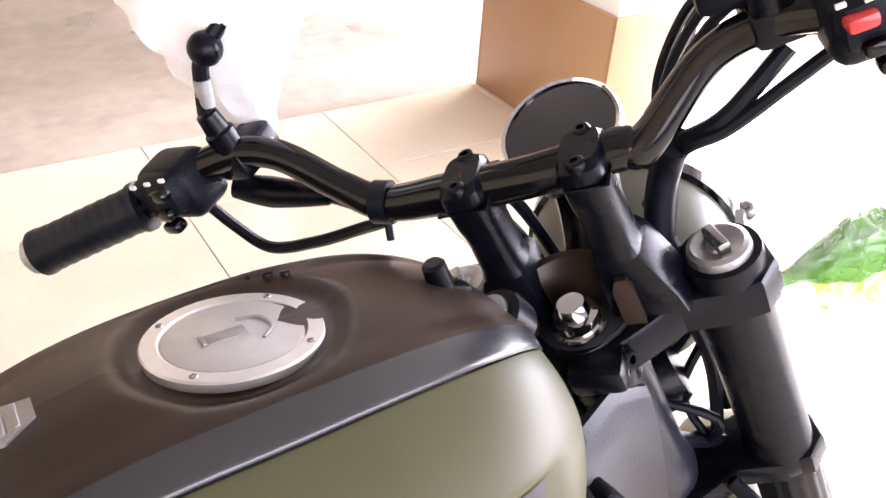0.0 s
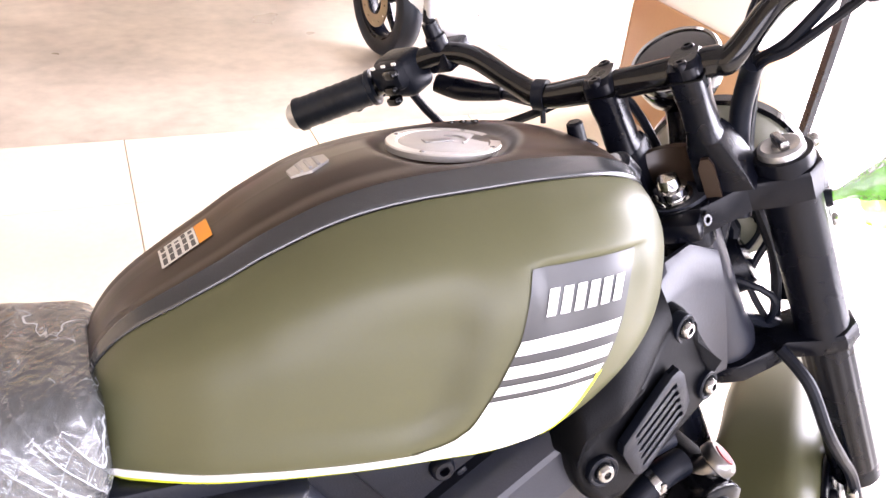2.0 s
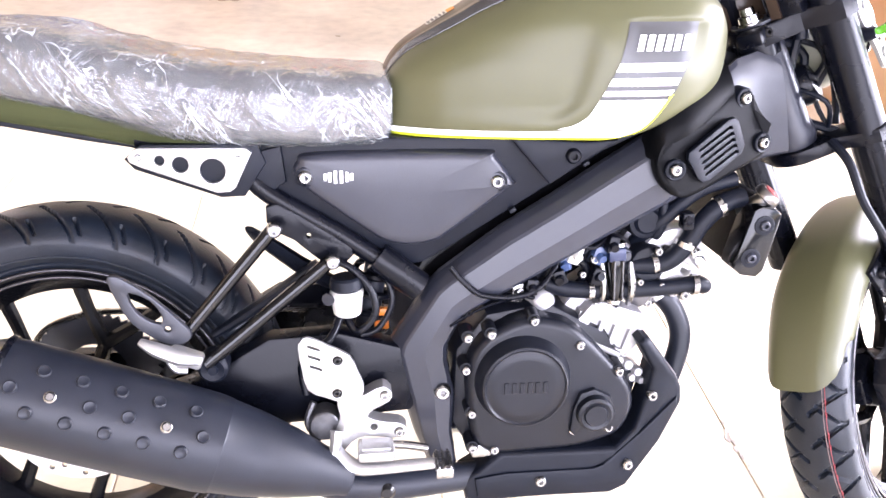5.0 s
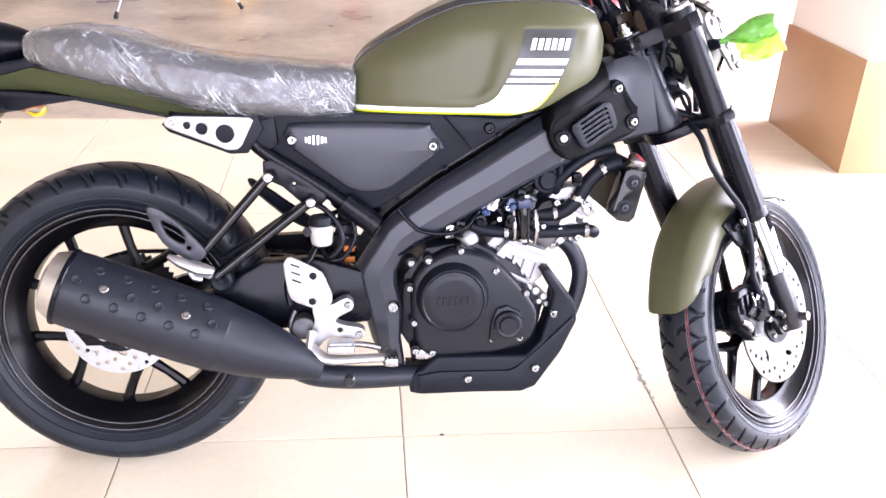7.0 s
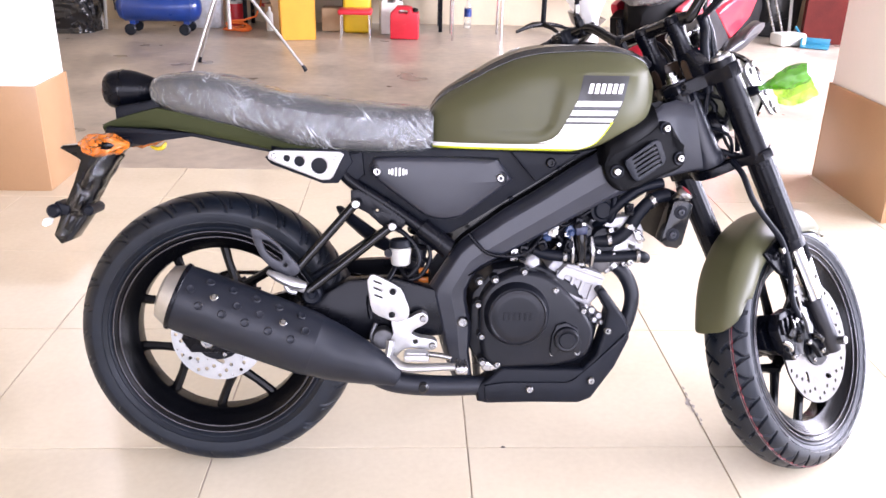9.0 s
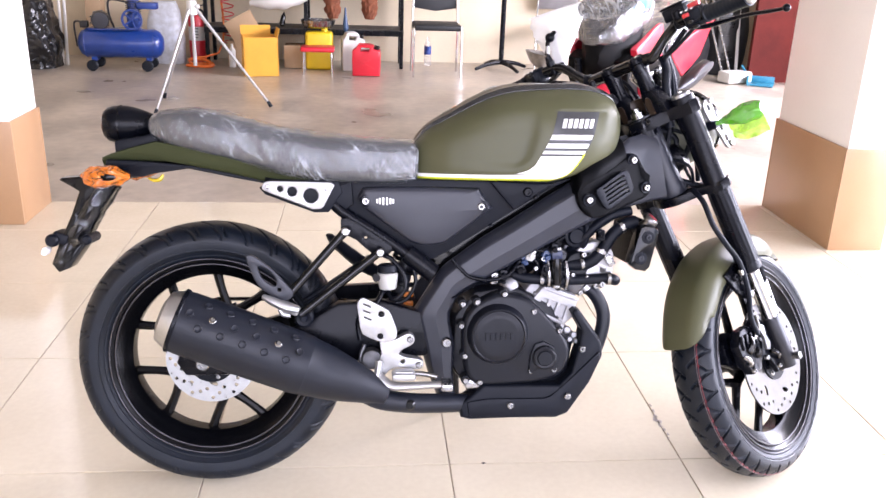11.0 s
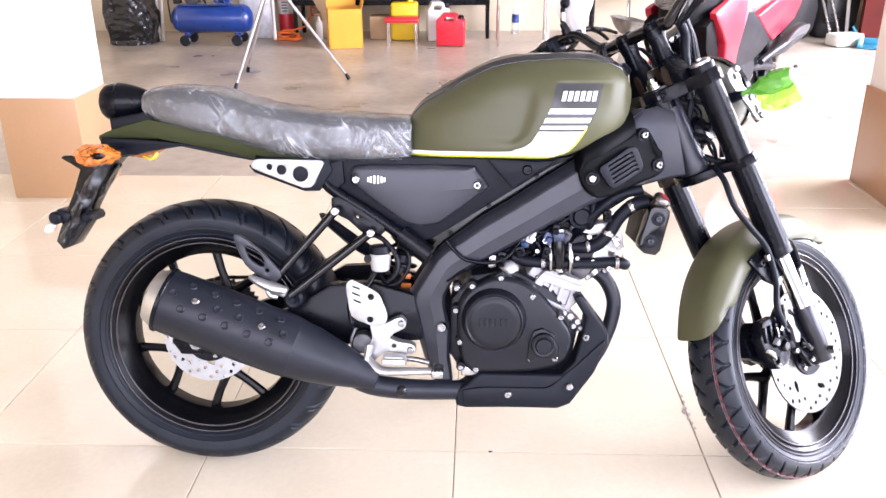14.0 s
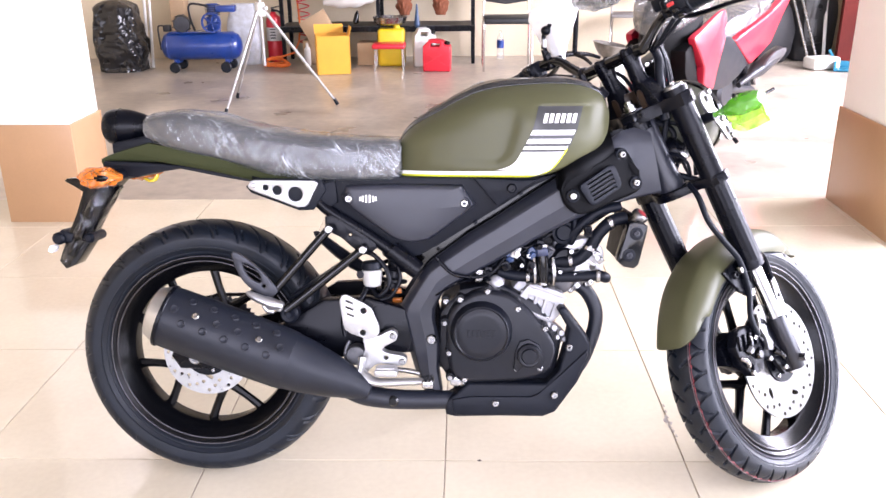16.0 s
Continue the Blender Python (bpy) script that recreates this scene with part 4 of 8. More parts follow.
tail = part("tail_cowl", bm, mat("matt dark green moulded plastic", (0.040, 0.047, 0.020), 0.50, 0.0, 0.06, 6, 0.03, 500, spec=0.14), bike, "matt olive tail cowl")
bm = bmesh.new()
plate(bm, [(-0.205, 0.765), (-0.12, 0.762), (-0.019, 0.754), (0.073, 0.736), (0.145, 0.722), (0.150, 0.713), (0.073, 0.7265), (-0.03, 0.747), (-0.105, 0.735), (-0.131, 0.727), (-0.150, 0.729), (-0.209, 0.752)], -0.072, 0.072, bevel=0.003)
part("undertray", bm, PLASTIC, tail)
bm = bmesh.new()
lathe(bm, [(0.001, -0.002), (0.030, -0.002), (0.038, 0.006), (0.0415, 0.020), (0.0425, 0.036), (0.0410, 0.052), (0.0375, 0.066), (0.030, 0.088), (0.022, 0.106), (0.001, 0.109)], (-0.222, 0, 0.841), (1, 0, 0.02), 32)
tl = part("tail_lamp", bm, SATIN, bike, "round black tail lamp")
bm = bmesh.new()
lathe(bm, [(0.001, -0.0065), (0.024, -0.005), (0.0315, -0.001), (0.0315, 0.002), (0.001, 0.002)], (-0.222, 0, 0.841), (1, 0, 0.02), 28)
part("lens", bm, mat("dark red lamp glass", (0.05, 0.004, 0.004), 0.1), tl, "dark red lamp lens")
bm = bmesh.new()
lathe(bm, [(0.0400, 0.0), (0.0430, 0.001), (0.0430, 0.004), (0.0400, 0.005)], (-0.19, 0, 0.842), (1, 0, 0.02), 32, False)
part("lamp_seam", bm, GLOSS, tl)
bm = bmesh.new()
plate(bm, [(-0.192, 0.806), (-0.165, 0.812), (-0.13, 0.818), (-0.105, 0.824), (-0.090, 0.800), (-0.13, 0.792), (-0.190, 0.776)], -0.056, 0.056, bevel=0.005)
part("lamp_mount", bm, PLASTIC, tl)
# number plate carrier
bm = bmesh.new()
plate(bm, [(-0.325, 0.716), (-0.318, 0.722), (-0.22, 0.730), (-0.195, 0.748), (-0.165, 0.74), (-0.205, 0.70), (-0.236, 0.655), (-0.262, 0.60), (-0.275, 0.565), (-0.310, 0.515), (-0.335, 0.505), (-0.350, 0.525), (-0.330, 0.575), (-0.300, 0.64), (-0.282, 0.69), (-0.300, 0.702)], -0.026, 0.026, [circle(-0.272, 0.635, 0.012, 10), circle(-0.300, 0.575, 0.010, 10)], 0.005)
carrier = part("number_plate_carrier", bm, GLOSS, bike, "black plastic number plate carrier")
for k in range(3):
    bm = bmesh.new()
    c = V(-0.262 - 0.024 * k, -0.029, 0.645 - 0.045 * k)
    box(bm, c, (0.014, 0.012, 0.036), Matrix.Rotation(0.45, 4, "Y"), 0.003)
    part("rib", bm, GLOSS, carrier)
bm = bmesh.new()
cyl(bm, (-0.343, -0.040, 0.580), (-0.343, 0.040, 0.580), 0.015, seg=20, bevel=0.005)
box(bm, (-0.328, 0, 0.584), (0.036, 0.060, 0.026), Matrix.Rotation(0.3, 4, "Y"), 0.006)
part("plate_lamp", bm, PLASTIC, carrier, "black number plate lamp housing")
bm = bmesh.new()
cyl(bm, (-0.268, -0.040, 0.582), (-0.268, 0.040, 0.582), 0.012, seg=20, bevel=0.005)
box(bm, (-0.276, 0, 0.580), (0.030, 0.056, 0.020), None, 0.005)
part("cable_guide", bm, PLASTIC, carrier)
bm = bmesh.new()
box(bm, (-0.358, -0.03, 0.556), (0.013, 0.034, 0.018), Matrix.Rotation(0.45, 4, "Y"), 0.005)
part("foam_wrap", bm, BAG_FILM, carrier, "scrap of white foam wrap")
bm = bmesh.new()
rings = []
for k in range(44):
    t = k / 43
    c = V(-0.222 - 0.112 * t, 0, 0.712 - 0.190 * t)
    ring = []
    for j in range(40):
        a = 2 * math.pi * j / 40
        q = 1 + 0.16 * noise.noise(V(t * 9, math.cos(a) * 2.2, math.sin(a) * 2.2)) + 0.07 * noise.noise(V(t * 26, math.cos(a) * 7, math.sin(a) * 7))
        ring.append(c + V(0.86, 0, -0.5) * (math.cos(a) * 0.030 * q * (1 - 0.25 * t)) + V(0, math.sin(a) * 0.034 * q, 0))
    rings.append(ring)
ring_faces(bm, rings, True, False)
part("plastic_sleeve", bm, crumpled("thin clear sleeve film", (0.3, 0.3, 0.3), 1.0, 0.05, 12, (1.8, 1, 0.40), 0.5, 0.003, 0.0, 0.02), carrier, "crumpled clear film over the carrier", None, 60)


def indicator(m, stalk_to, film_mat, parent, sign, tip=None):
    """A turn signal on its stalk, wrapped in coloured film."""
    bm = bmesh.new()
    tube(bm, [V(*stalk_to), V(0, 0, 0)], [0.013, 0.010], 10, 1)
    st = part("turn_signal", bm, PLASTIC, parent, "turn signal wrapped in coloured film", m)
    bm = bmesh.new()
    rings = []
    for k in range(31):
        t = k / 30
        prof = math.sin(math.pi * min(1, t * 0.92 + 0.08)) ** 0.55
        ring = []
        for j in range(34):
            a = 2 * math.pi * j / 34
            q = 1 + 0.55 * noise.noise(V(t * 4, math.cos(a) * 1.6 + 3 * sign, math.sin(a) * 1.6)) + 0.25 * (0.4 - abs(noise.noise(V(t * 9, math.cos(a) * 3, math.sin(a) * 3))))
            ring.append(V((t - 0.5) * 0.10, math.cos(a) * 0.030 * prof * q - 0.004, math.sin(a) * 0.021 * prof * q))
        rings.append(ring)
    ring_faces(bm, rings)
    torn = [f for f in bm.faces if sign * f.calc_center_median().y > 0.006 and ((f.calc_center_median().x - 0.012) / 0.014) ** 2 + ((f.calc_center_median().z + 0.001) / 0.0075) ** 2 < 1]
    bmesh.ops.delete(bm, geom=torn, context="FACES")
    lamp = bmesh.new()
    lathe(lamp, [(0.001, -0.036), (0.016, -0.034), (0.019, -0.01), (0.018, 0.02), (0.010, 0.036), (0.001, 0.038)], (0, 0, 0), (1, 0, 0), 16)
    part("lamp_body", lamp, GLOSS, st, "", m)
    part("film_wrap", bm, film_mat, st, "crumpled bright film round the lamp", m)
    return st


for s in (-1, 1):
    indicator(Matrix.Translation((-0.187, s * 0.125, 0.732)) @ Matrix.Rotation(0.16 * s, 4, "Z"), (0.02, -s * 0.09, 0.004), ORANGE_FILM, bike, s)
bm = bmesh.new()
tube(bm, [(-0.122, -0.05, 0.724), (-0.108, -0.052, 0.719), (-0.095, -0.055, 0.722), (-0.088, -0.055, 0.733)], [0.004, 0.009, 0.010, 0.004], 8, 4, flat=0.5)
part("wrap_tail", bm, film("lemon yellow wrapping", (0.80, 0.60, 0.02), 0.30, 0.15, 40, 0.95), bike, "strip of yellow film")

# ---- engine ----
bm = bmesh.new()
plate(bm, [(0.56, 0.30), (0.565, 0.42), (0.61, 0.475), (0.70, 0.49), (0.79, 0.44), (0.845, 0.36), (0.83, 0.27), (0.78, 0.235), (0.60, 0.235)], -0.115, 0.13, bevel=0.012)
engine = part("engine", bm, ENGBLK, bike, "black single-cylinder engine with bright bolts")
bm = bmesh.new()
plate(bm, rounded([(0.579, 0.393), (0.586, 0.425), (0.61, 0.455), (0.658, 0.478), (0.705, 0.474), (0.742, 0.455), (0.80, 0.395), (0.826, 0.355), (0.826, 0.320), (0.806, 0.286), (0.75, 0.268), (0.69, 0.264), (0.623, 0.262), (0.592, 0.285), (0.582, 0.33)]), -0.150, -0.112, bevel=0.012, seg=3)
ccase = part("clutch_case", bm, ENGBLK, engine, "dark grey clutch case")
bm = bmesh.new()
lathe(bm, [(0.001, 0.0285), (0.040, 0.0285), (0.052, 0.0278), (0.0545, 0.0262), (0.0565, 0.0262), (0.0590, 0.0285), (0.0620, 0.0270), (0.0650, 0.0200), (0.0675, 0.006), (0.071, 0.0), (0.071, -0.02), (0.001, -0.02)], (0.659, -0.148, 0.385), (0, -1, 0), 48)
disc_ = part("clutch_cover", bm, ENGBLK, ccase, "round dark cover with an embossed mark")
for k in range(6):
    bm = bmesh.new()
    box(bm, (0.631 + 0.0112 * k, -0.1765, 0.386), (0.0068, 0.003, 0.017), None, 0.0007, 1)
    part("embossed_bar", bm, ENGBLK, disc_)
bm = bmesh.new()
plate(bm, [(0.735, 0.336), (0.745, 0.362), (0.765, 0.368), (0.79, 0.355), (0.80, 0.325), (0.795, 0.298), (0.775, 0.305), (0.752, 0.303), (0.740, 0.292), (0.732, 0.30)], -0.158, -0.14, bevel=0.003)
lathe(bm, [(0.001, 0.018), (0.016, 0.018), (0.018, 0.015), (0.0225, 0.0165), (0.0265, 0.0145), (0.028, 0.0), (0.001, 0.0)], (0.766, -0.155, 0.332), (0, -1, 0), 30)
part("oil_cap", bm, ENGBLK, ccase, "round dark oil cap")
for x, z in ((0.579, 0.454), (0.612, 0.458), (0.673, 0.476), (0.741, 0.436), (0.802, 0.391), (0.764, 0.3575), (0.738, 0.298), (0.792, 0.2995), (0.586, 0.334), (0.577, 0.404), (0.588, 0.276), (0.621, 0.272)):
    bm = bmesh.new()
    cyl(bm, (x, -0.118, z), (x, -0.146, z), 0.0105, 0.0095, 12)
    part("bolt_boss", bm, ENGBLK, ccase)
    bolt("case_bolt", (x, -0.149, z), 0.0072, ccase, label="bright case bolt")
bm = bmesh.new()
box(bm, (0.69, -0.142, 0.288), (0.10, 0.01, 0.010), None, 0.003)
box(bm, (0.69, -0.142, 0.272), (0.10, 0.01, 0.006), None, 0.002)
part("case_rib", bm, ENGBLK, ccase)
bm = bmesh.new()
box(bm, (0.606, -0.128, 0.265), (0.035, 0.03, 0.022), None, 0.004)
part("sensor", bm, STEEL, ccase)
# cylinder, head
TILT_CYL = Matrix.Rotation(radians(38), 4, "Y")
bm = bmesh.new()
box(bm, (0.775, 0.0, 0.435), (0.115, 0.17, 0.10), TILT_CYL, 0.01)
cylr = part("cylinder", bm, mat("cast aluminium barrel", (0.42, 0.42, 0.43), 0.5, 0.5, 0.2, 40, 0.2), engine, "bare aluminium cylinder")
bm = bmesh.new()


def tilted(a, b):
    return 0.775 + a * math.cos(radians(38)) + b * math.sin(radians(38)), 0.435 - a * math.sin(radians(38)) + b * math.cos(radians(38))


JACKET = [(0.744, 0.456), (0.768, 0.484), (0.782, 0.486), (0.846, 0.464), (0.850, 0.450), (0.838, 0.412), (0.824, 0.398), (0.806, 0.394), (0.744, 0.422), (0.738, 0.436)]
plate(bm, JACKET, -0.112, -0.078, [[(0.768, 0.460), (0.782, 0.455), (0.772, 0.424), (0.758, 0.430)], [(0.790, 0.452), (0.803, 0.4475), (0.793, 0.415), (0.780, 0.420)], [(0.812, 0.4445), (0.826, 0.4395), (0.816, 0.408), (0.802, 0.412)]], 0.003)
box(bm, (0.810, -0.113, 0.469), (0.088, 0.008, 0.007), Matrix.Rotation(0.34, 4, "Y"), 0.002)
box(bm, (0.778, -0.113, 0.417), (0.078, 0.010, 0.009), Matrix.Rotation(0.44, 4, "Y"), 0.002)
BRIGHTCAST = mat("bright machined aluminium", (0.36, 0.36, 0.37), 0.46, 0.6, 0.15, 40, 0.2, 420)
plate(bm, [(0.752, 0.470), (0.838, 0.444), (0.826, 0.402), (0.742, 0.436)], -0.1045, -0.080)
part("water_jacket", bm, BRIGHTCAST, cylr, "bright aluminium jacket with three windows")
# bright bosses along the case joint and below the jacket
for x_, z_, r_ in ((0.741, 0.446, 0.0085), (0.730, 0.437, 0.008), (0.757, 0.424, 0.007), (0.812, 0.392, 0.008), (0.826, 0.384, 0.0095), (0.842, 0.372, 0.0085), (0.833, 0.362, 0.007), (0.848, 0.357, 0.006)):
    bm = bmesh.new()
    lathe(bm, [(0.001, 0.008), (r_ * 0.7, 0.008), (r_, 0.004), (r_, -0.02), (0.001, -0.02)], (x_, -0.112, z_), (0.1, -1, 0.15), 14)
    part("joint_boss", bm, BRIGHTCAST, cylr)
bm = bmesh.new()
plate(bm, [(0.806, 0.396), (0.822, 0.398), (0.850, 0.372), (0.852, 0.352), (0.842, 0.346), (0.822, 0.366)], -0.106, -0.07, bevel=0.004)
part("cylinder_foot", bm, BRIGHTCAST, cylr)
bm = bmesh.new()
box(bm, (0.835, 0.0, 0.512), (0.11, 0.15, 0.075), TILT_CYL, 0.014)
box(bm, (0.868, 0.0, 0.553), (0.095, 0.12, 0.04), TILT_CYL, 0.012)
head_ = part("cylinder_head", bm, mat("grey cast head", (0.13, 0.13, 0.14), 0.42, 0.7), engine, "grey cylinder head")
for x, z in ((0.80, 0.533), (0.868, 0.488), (0.885, 0.545)):
    bolt("head_bolt", (x, -0.078, z), 0.007, head_)
bm = bmesh.new()
lathe(bm, [(0.001, 0.02), (0.026, 0.02), (0.03, 0.014), (0.031, -0.01), (0.001, -0.01)], (0.853, -0.075, 0.535), (0, -1, 0), 24)
part("cam_cover", bm, ENGBLK, head_)
# throttle body and plumbing
bm = bmesh.new()
cyl(bm, (0.70, -0.02, 0.57), (0.80, -0.02, 0.55), 0.032, 0.028, 20, 0.003)
box(bm, (0.745, -0.055, 0.56), (0.06, 0.05, 0.05), None, 0.006)
part("throttle_body", bm, GREYBLK, bike, "throttle body behind the hoses")
bm = bmesh.new()
lathe(bm, [(0.001, 0.016), (0.010, 0.015), (0.016, 0.011), (0.019, 0.004), (0.019, -0.012), (0.016, -0.03), (0.001, -0.03)], (0.694, -0.098, 0.486), (0.4, -1, 0.35), 24)
part("thermostat_cap", bm, BRIGHTCAST, bike, "bright round cap above the case")


def hose(name, pts, r, material=None, label="", m=None, n=6):
    bm = bmesh.new()
    tube(bm, pts, r, 12, n)
    return part(name, bm, material or PLASTIC, bike, label, m)


def clamp(place, axis, r):
    bm = bmesh.new()
    lathe(bm, [(r - 0.002, -0.004), (r + 0.0015, -0.004), (r + 0.0015, 0.004), (r - 0.002, 0.004)], place, axis, 16, False)
    box(bm, Vector(place) + V(0.0, -r - 0.001, 0.004), (0.006, 0.004, 0.009), None, 0.001, 1)
    return part("hose_clamp", bm, STEEL, bike, "bright hose clamp")


hose("coolant_hose", [(0.70, -0.095, 0.512), (0.735, -0.1, 0.503), (0.81, -0.1, 0.499), (0.88, -0.098, 0.500), (0.925, -0.095, 0.502), (0.945, -0.085, 0.495), (0.945, -0.05, 0.49)], 0.0125, label="black coolant hose")
hose("coolant_hose", [(0.78, -0.075, 0.528), (0.83, -0.085, 0.532), (0.875, -0.095, 0.538), (0.905, -0.098, 0.565), (0.925, -0.1, 0.600), (0.955, -0.1, 0.628), (0.985, -0.095, 0.635)], 0.0145, label="black coolant hose")
hose("coolant_hose", [(0.84, -0.06, 0.56), (0.87, -0.085, 0.60), (0.92, -0.09, 0.645), (0.975, -0.085, 0.66)], 0.011, label="black coolant hose")
hose("breather_hose", [(0.62, -0.07, 0.49), (0.65, -0.095, 0.508), (0.69, -0.09, 0.525), (0.72, -0.07, 0.56)], 0.0075)
hose("fuel_hose", [(0.70, -0.08, 0.60), (0.73, -0.095, 0.565), (0.76, -0.095, 0.53), (0.745, -0.085, 0.50)], 0.006, SATIN)
hose("wire", [(0.60, -0.075, 0.485), (0.66, -0.1, 0.50), (0.72, -0.1, 0.535), (0.80, -0.085, 0.585), (0.88, -0.08, 0.63)], 0.004, SATIN)
hose("wire", [(0.645, -0.085, 0.50), (0.675, -0.105, 0.495), (0.70, -0.105, 0.485), (0.715, -0.1, 0.462)], 0.0035, SATIN)
for p_, a_ in (((0.765, -0.1, 0.5005), (1, 0, 0)), ((0.925, -0.096, 0.502), (1, 0, 0)), ((0.95, -0.1, 0.624), (1, 0, 0.6)), ((0.905, -0.098, 0.566), (0.4, 0, 1)), ((0.862, -0.092, 0.536), (1, 0, 0.2))):
    clamp(p_, a_, 0.0145)
rng = random.Random(4)
for k, (x, z, mt) in enumerate(((0.725, 0.545, BLUE_CONN), (0.738, 0.560, GREY_RES), (0.715, 0.528, SATIN), (0.775, 0.555, BLUE_CONN), (0.772, 0.525, SATIN), (0.79, 0.575, SATIN), (0.81, 0.555, GREYBLK), (0.655, 0.505, STEEL), (0.675, 0.515, SATIN), (0.925, 0.545, STEEL), (0.90, 0.605, SATIN))):
    bm = bmesh.new()
    box(bm, (x, -0.098 - 0.006 * (k % 3), z), (0.015 + 0.006 * rng.random(), 0.022, 0.02 + 0.01 * rng.random()), Matrix.Rotation(rng.uniform(-0.6, 0.6), 4, "Y"), 0.003)
    lathe(bm, [(0.001, 0.012), (0.006, 0.012), (0.008, 0.0), (0.001, 0.0)], (x, -0.104 - 0.006 * (k % 3), z), (rng.uniform(-0.4, 0.4), -1, rng.uniform(-0.4, 0.4)), 12)
    part("connector", bm, mt, bike)
# upright black injector between the hoses, with a blue plug on top
bm = bmesh.new()
tube(bm, [(0.797, -0.106, 0.566), (0.798, -0.110, 0.545), (0.801, -0.110, 0.505), (0.803, -0.104, 0.478)], [0.0105, 0.0125, 0.0115, 0.0085], 14, 4)
for dx in (-0.006, 0.006):
    tube(bm, [(0.798 + dx, -0.121, 0.552), (0.801 + dx, -0.121, 0.492)], 0.0022, 6, 1)
cp_ = part("injector", bm, GLOSS, bike, "black upright fuel injector")
bm = bmesh.new()
box(bm, (0.797, -0.114, 0.560), (0.026, 0.016, 0.020), Matrix.Rotation(-0.1, 4, "Y"), 0.004)
part("plug", bm, mat("dark navy plug plastic", (0.010, 0.018, 0.055), 0.35), cp_, "dark navy plug")
for z_ in (0.574, 0.486):
    bm = bmesh.new()
    lathe(bm, [(0.008, -0.003), (0.0118, -0.003), (0.0118, 0.003), (0.008, 0.003)], (0.799, -0.107, z_), (0, 0, 1), 14, False)
    part("injector_ring", bm, STEEL, cp_)
for x_ in (0.779, 0.821):
    bm = bmesh.new()
    tube(bm, [(x_, -0.106, 0.545), (x_ + 0.002, -0.112, 0.520), (x_ + 0.003, -0.112, 0.500), (x_ + 0.002, -0.104, 0.478)], [0.004, 0.006, 0.006, 0.004], 8, 4)
    part("bracket_bolt", bm, STEEL, cp_)
for x_, z_, r_ in ((0.741, 0.553, 0.008), (0.727, 0.544, 0.006), (0.767, 0.549, 0.007), (0.751, 0.527, 0.006), (0.862, 0.559, 0.007), (0.907, 0.489, 0.008), (0.800, 0.478, 0.006), (0.838, 0.512, 0.006), (0.872, 0.505, 0.0055), (0.915, 0.556, 0.006)):
    bolt("plumbing_screw", (x_, -0.104, z_), r_, bike, (0.2, -1, 0.1), label="bright plumbing screw")
hose("wire_loom", [(0.556, -0.126, 0.552), (0.575, -0.130, 0.530), (0.60, -0.131, 0.511), (0.647, -0.128, 0.505), (0.684, -0.122, 0.515), (0.707, -0.112, 0.539), (0.718, -0.10, 0.556)], 0.0042, SATIN)
hose("wire", [(0.716, -0.105, 0.556), (0.735, -0.112, 0.572), (0.765, -0.110, 0.570), (0.790, -0.100, 0.585)], 0.0035, SATIN)
hose("breather_hose", [(0.868, -0.07, 0.655), (0.872, -0.085, 0.62), (0.870, -0.085, 0.59), (0.862, -0.075, 0.565)], 0.008, label="short black breather hose")
bm = bmesh.new()
lathe(bm, [(0.001, 0.018), (0.016, 0.018), (0.020, 0.013), (0.026, 0.012), (0.028, 0.0), (0.028, -0.03), (0.001, -0.03)], (0.846, -0.075, 0.600), (0.1, -1, 0), 26)
part("ignition_coil", bm, PLASTIC, bike, "round black coil housing")
bm = bmesh.new()
plate(bm, rounded([(0.848, 0.562), (0.870, 0.580), (0.905, 0.588), (0.934, 0.568), (0.940, 0.54), (0.932, 0.498), (0.895, 0.484), (0.862, 0.488), (0.834, 0.510), (0.836, 0.535)], 2), -0.086, -0.03, [circle(0.880, 0.552, 0.009, 12), circle(0.915, 0.520, 0.007, 10)], 0.005)
box(bm, (0.893, -0.088, 0.540), (0.060, 0.010, 0.008), Matrix.Rotation(0.5, 4, "Y"), 0.002)
box(bm, (0.880, -0.088, 0.515), (0.012, 0.010, 0.050), Matrix.Rotation(0.3, 4, "Y"), 0.002)
part("head_casting", bm, mat("bright head casting", (0.52, 0.52, 0.53), 0.42, 0.45, 0.3, 50, 0.25), engine, "bright cast side of the cylinder head")
bm = bmesh.new()
lathe(bm, [(0.014, -0.006), (0.027, -0.006), (0.027, 0.005), (0.014, 0.005)], (0.886, -0.042, 0.470), (0.62, -0.15, -0.75), 20, False)
part("exhaust_flange", bm, STEEL, bike, "bright exhaust flange")
for x_, z_ in ((0.868, 0.462), (0.905, 0.478)):
    bolt("flange_nut", (x_, -0.064, z_), 0.007, bike)
# dark cradle plates behind the plumbing
bm = bmesh.new()
plate(bm, [(0.60, 0.50), (0.68, 0.545), (0.78, 0.61), (0.86, 0.655), (0.94, 0.675), (0.96, 0.64), (0.90, 0.60), (0.86, 0.56), (0.80, 0.54), (0.74, 0.50), (0.66, 0.485)], -0.045, -0.030, [circle(0.76, 0.555, 0.016, 14)], 0.003)
part("inner_bracket", bm, SATIN, bike, "black inner engine bracket")
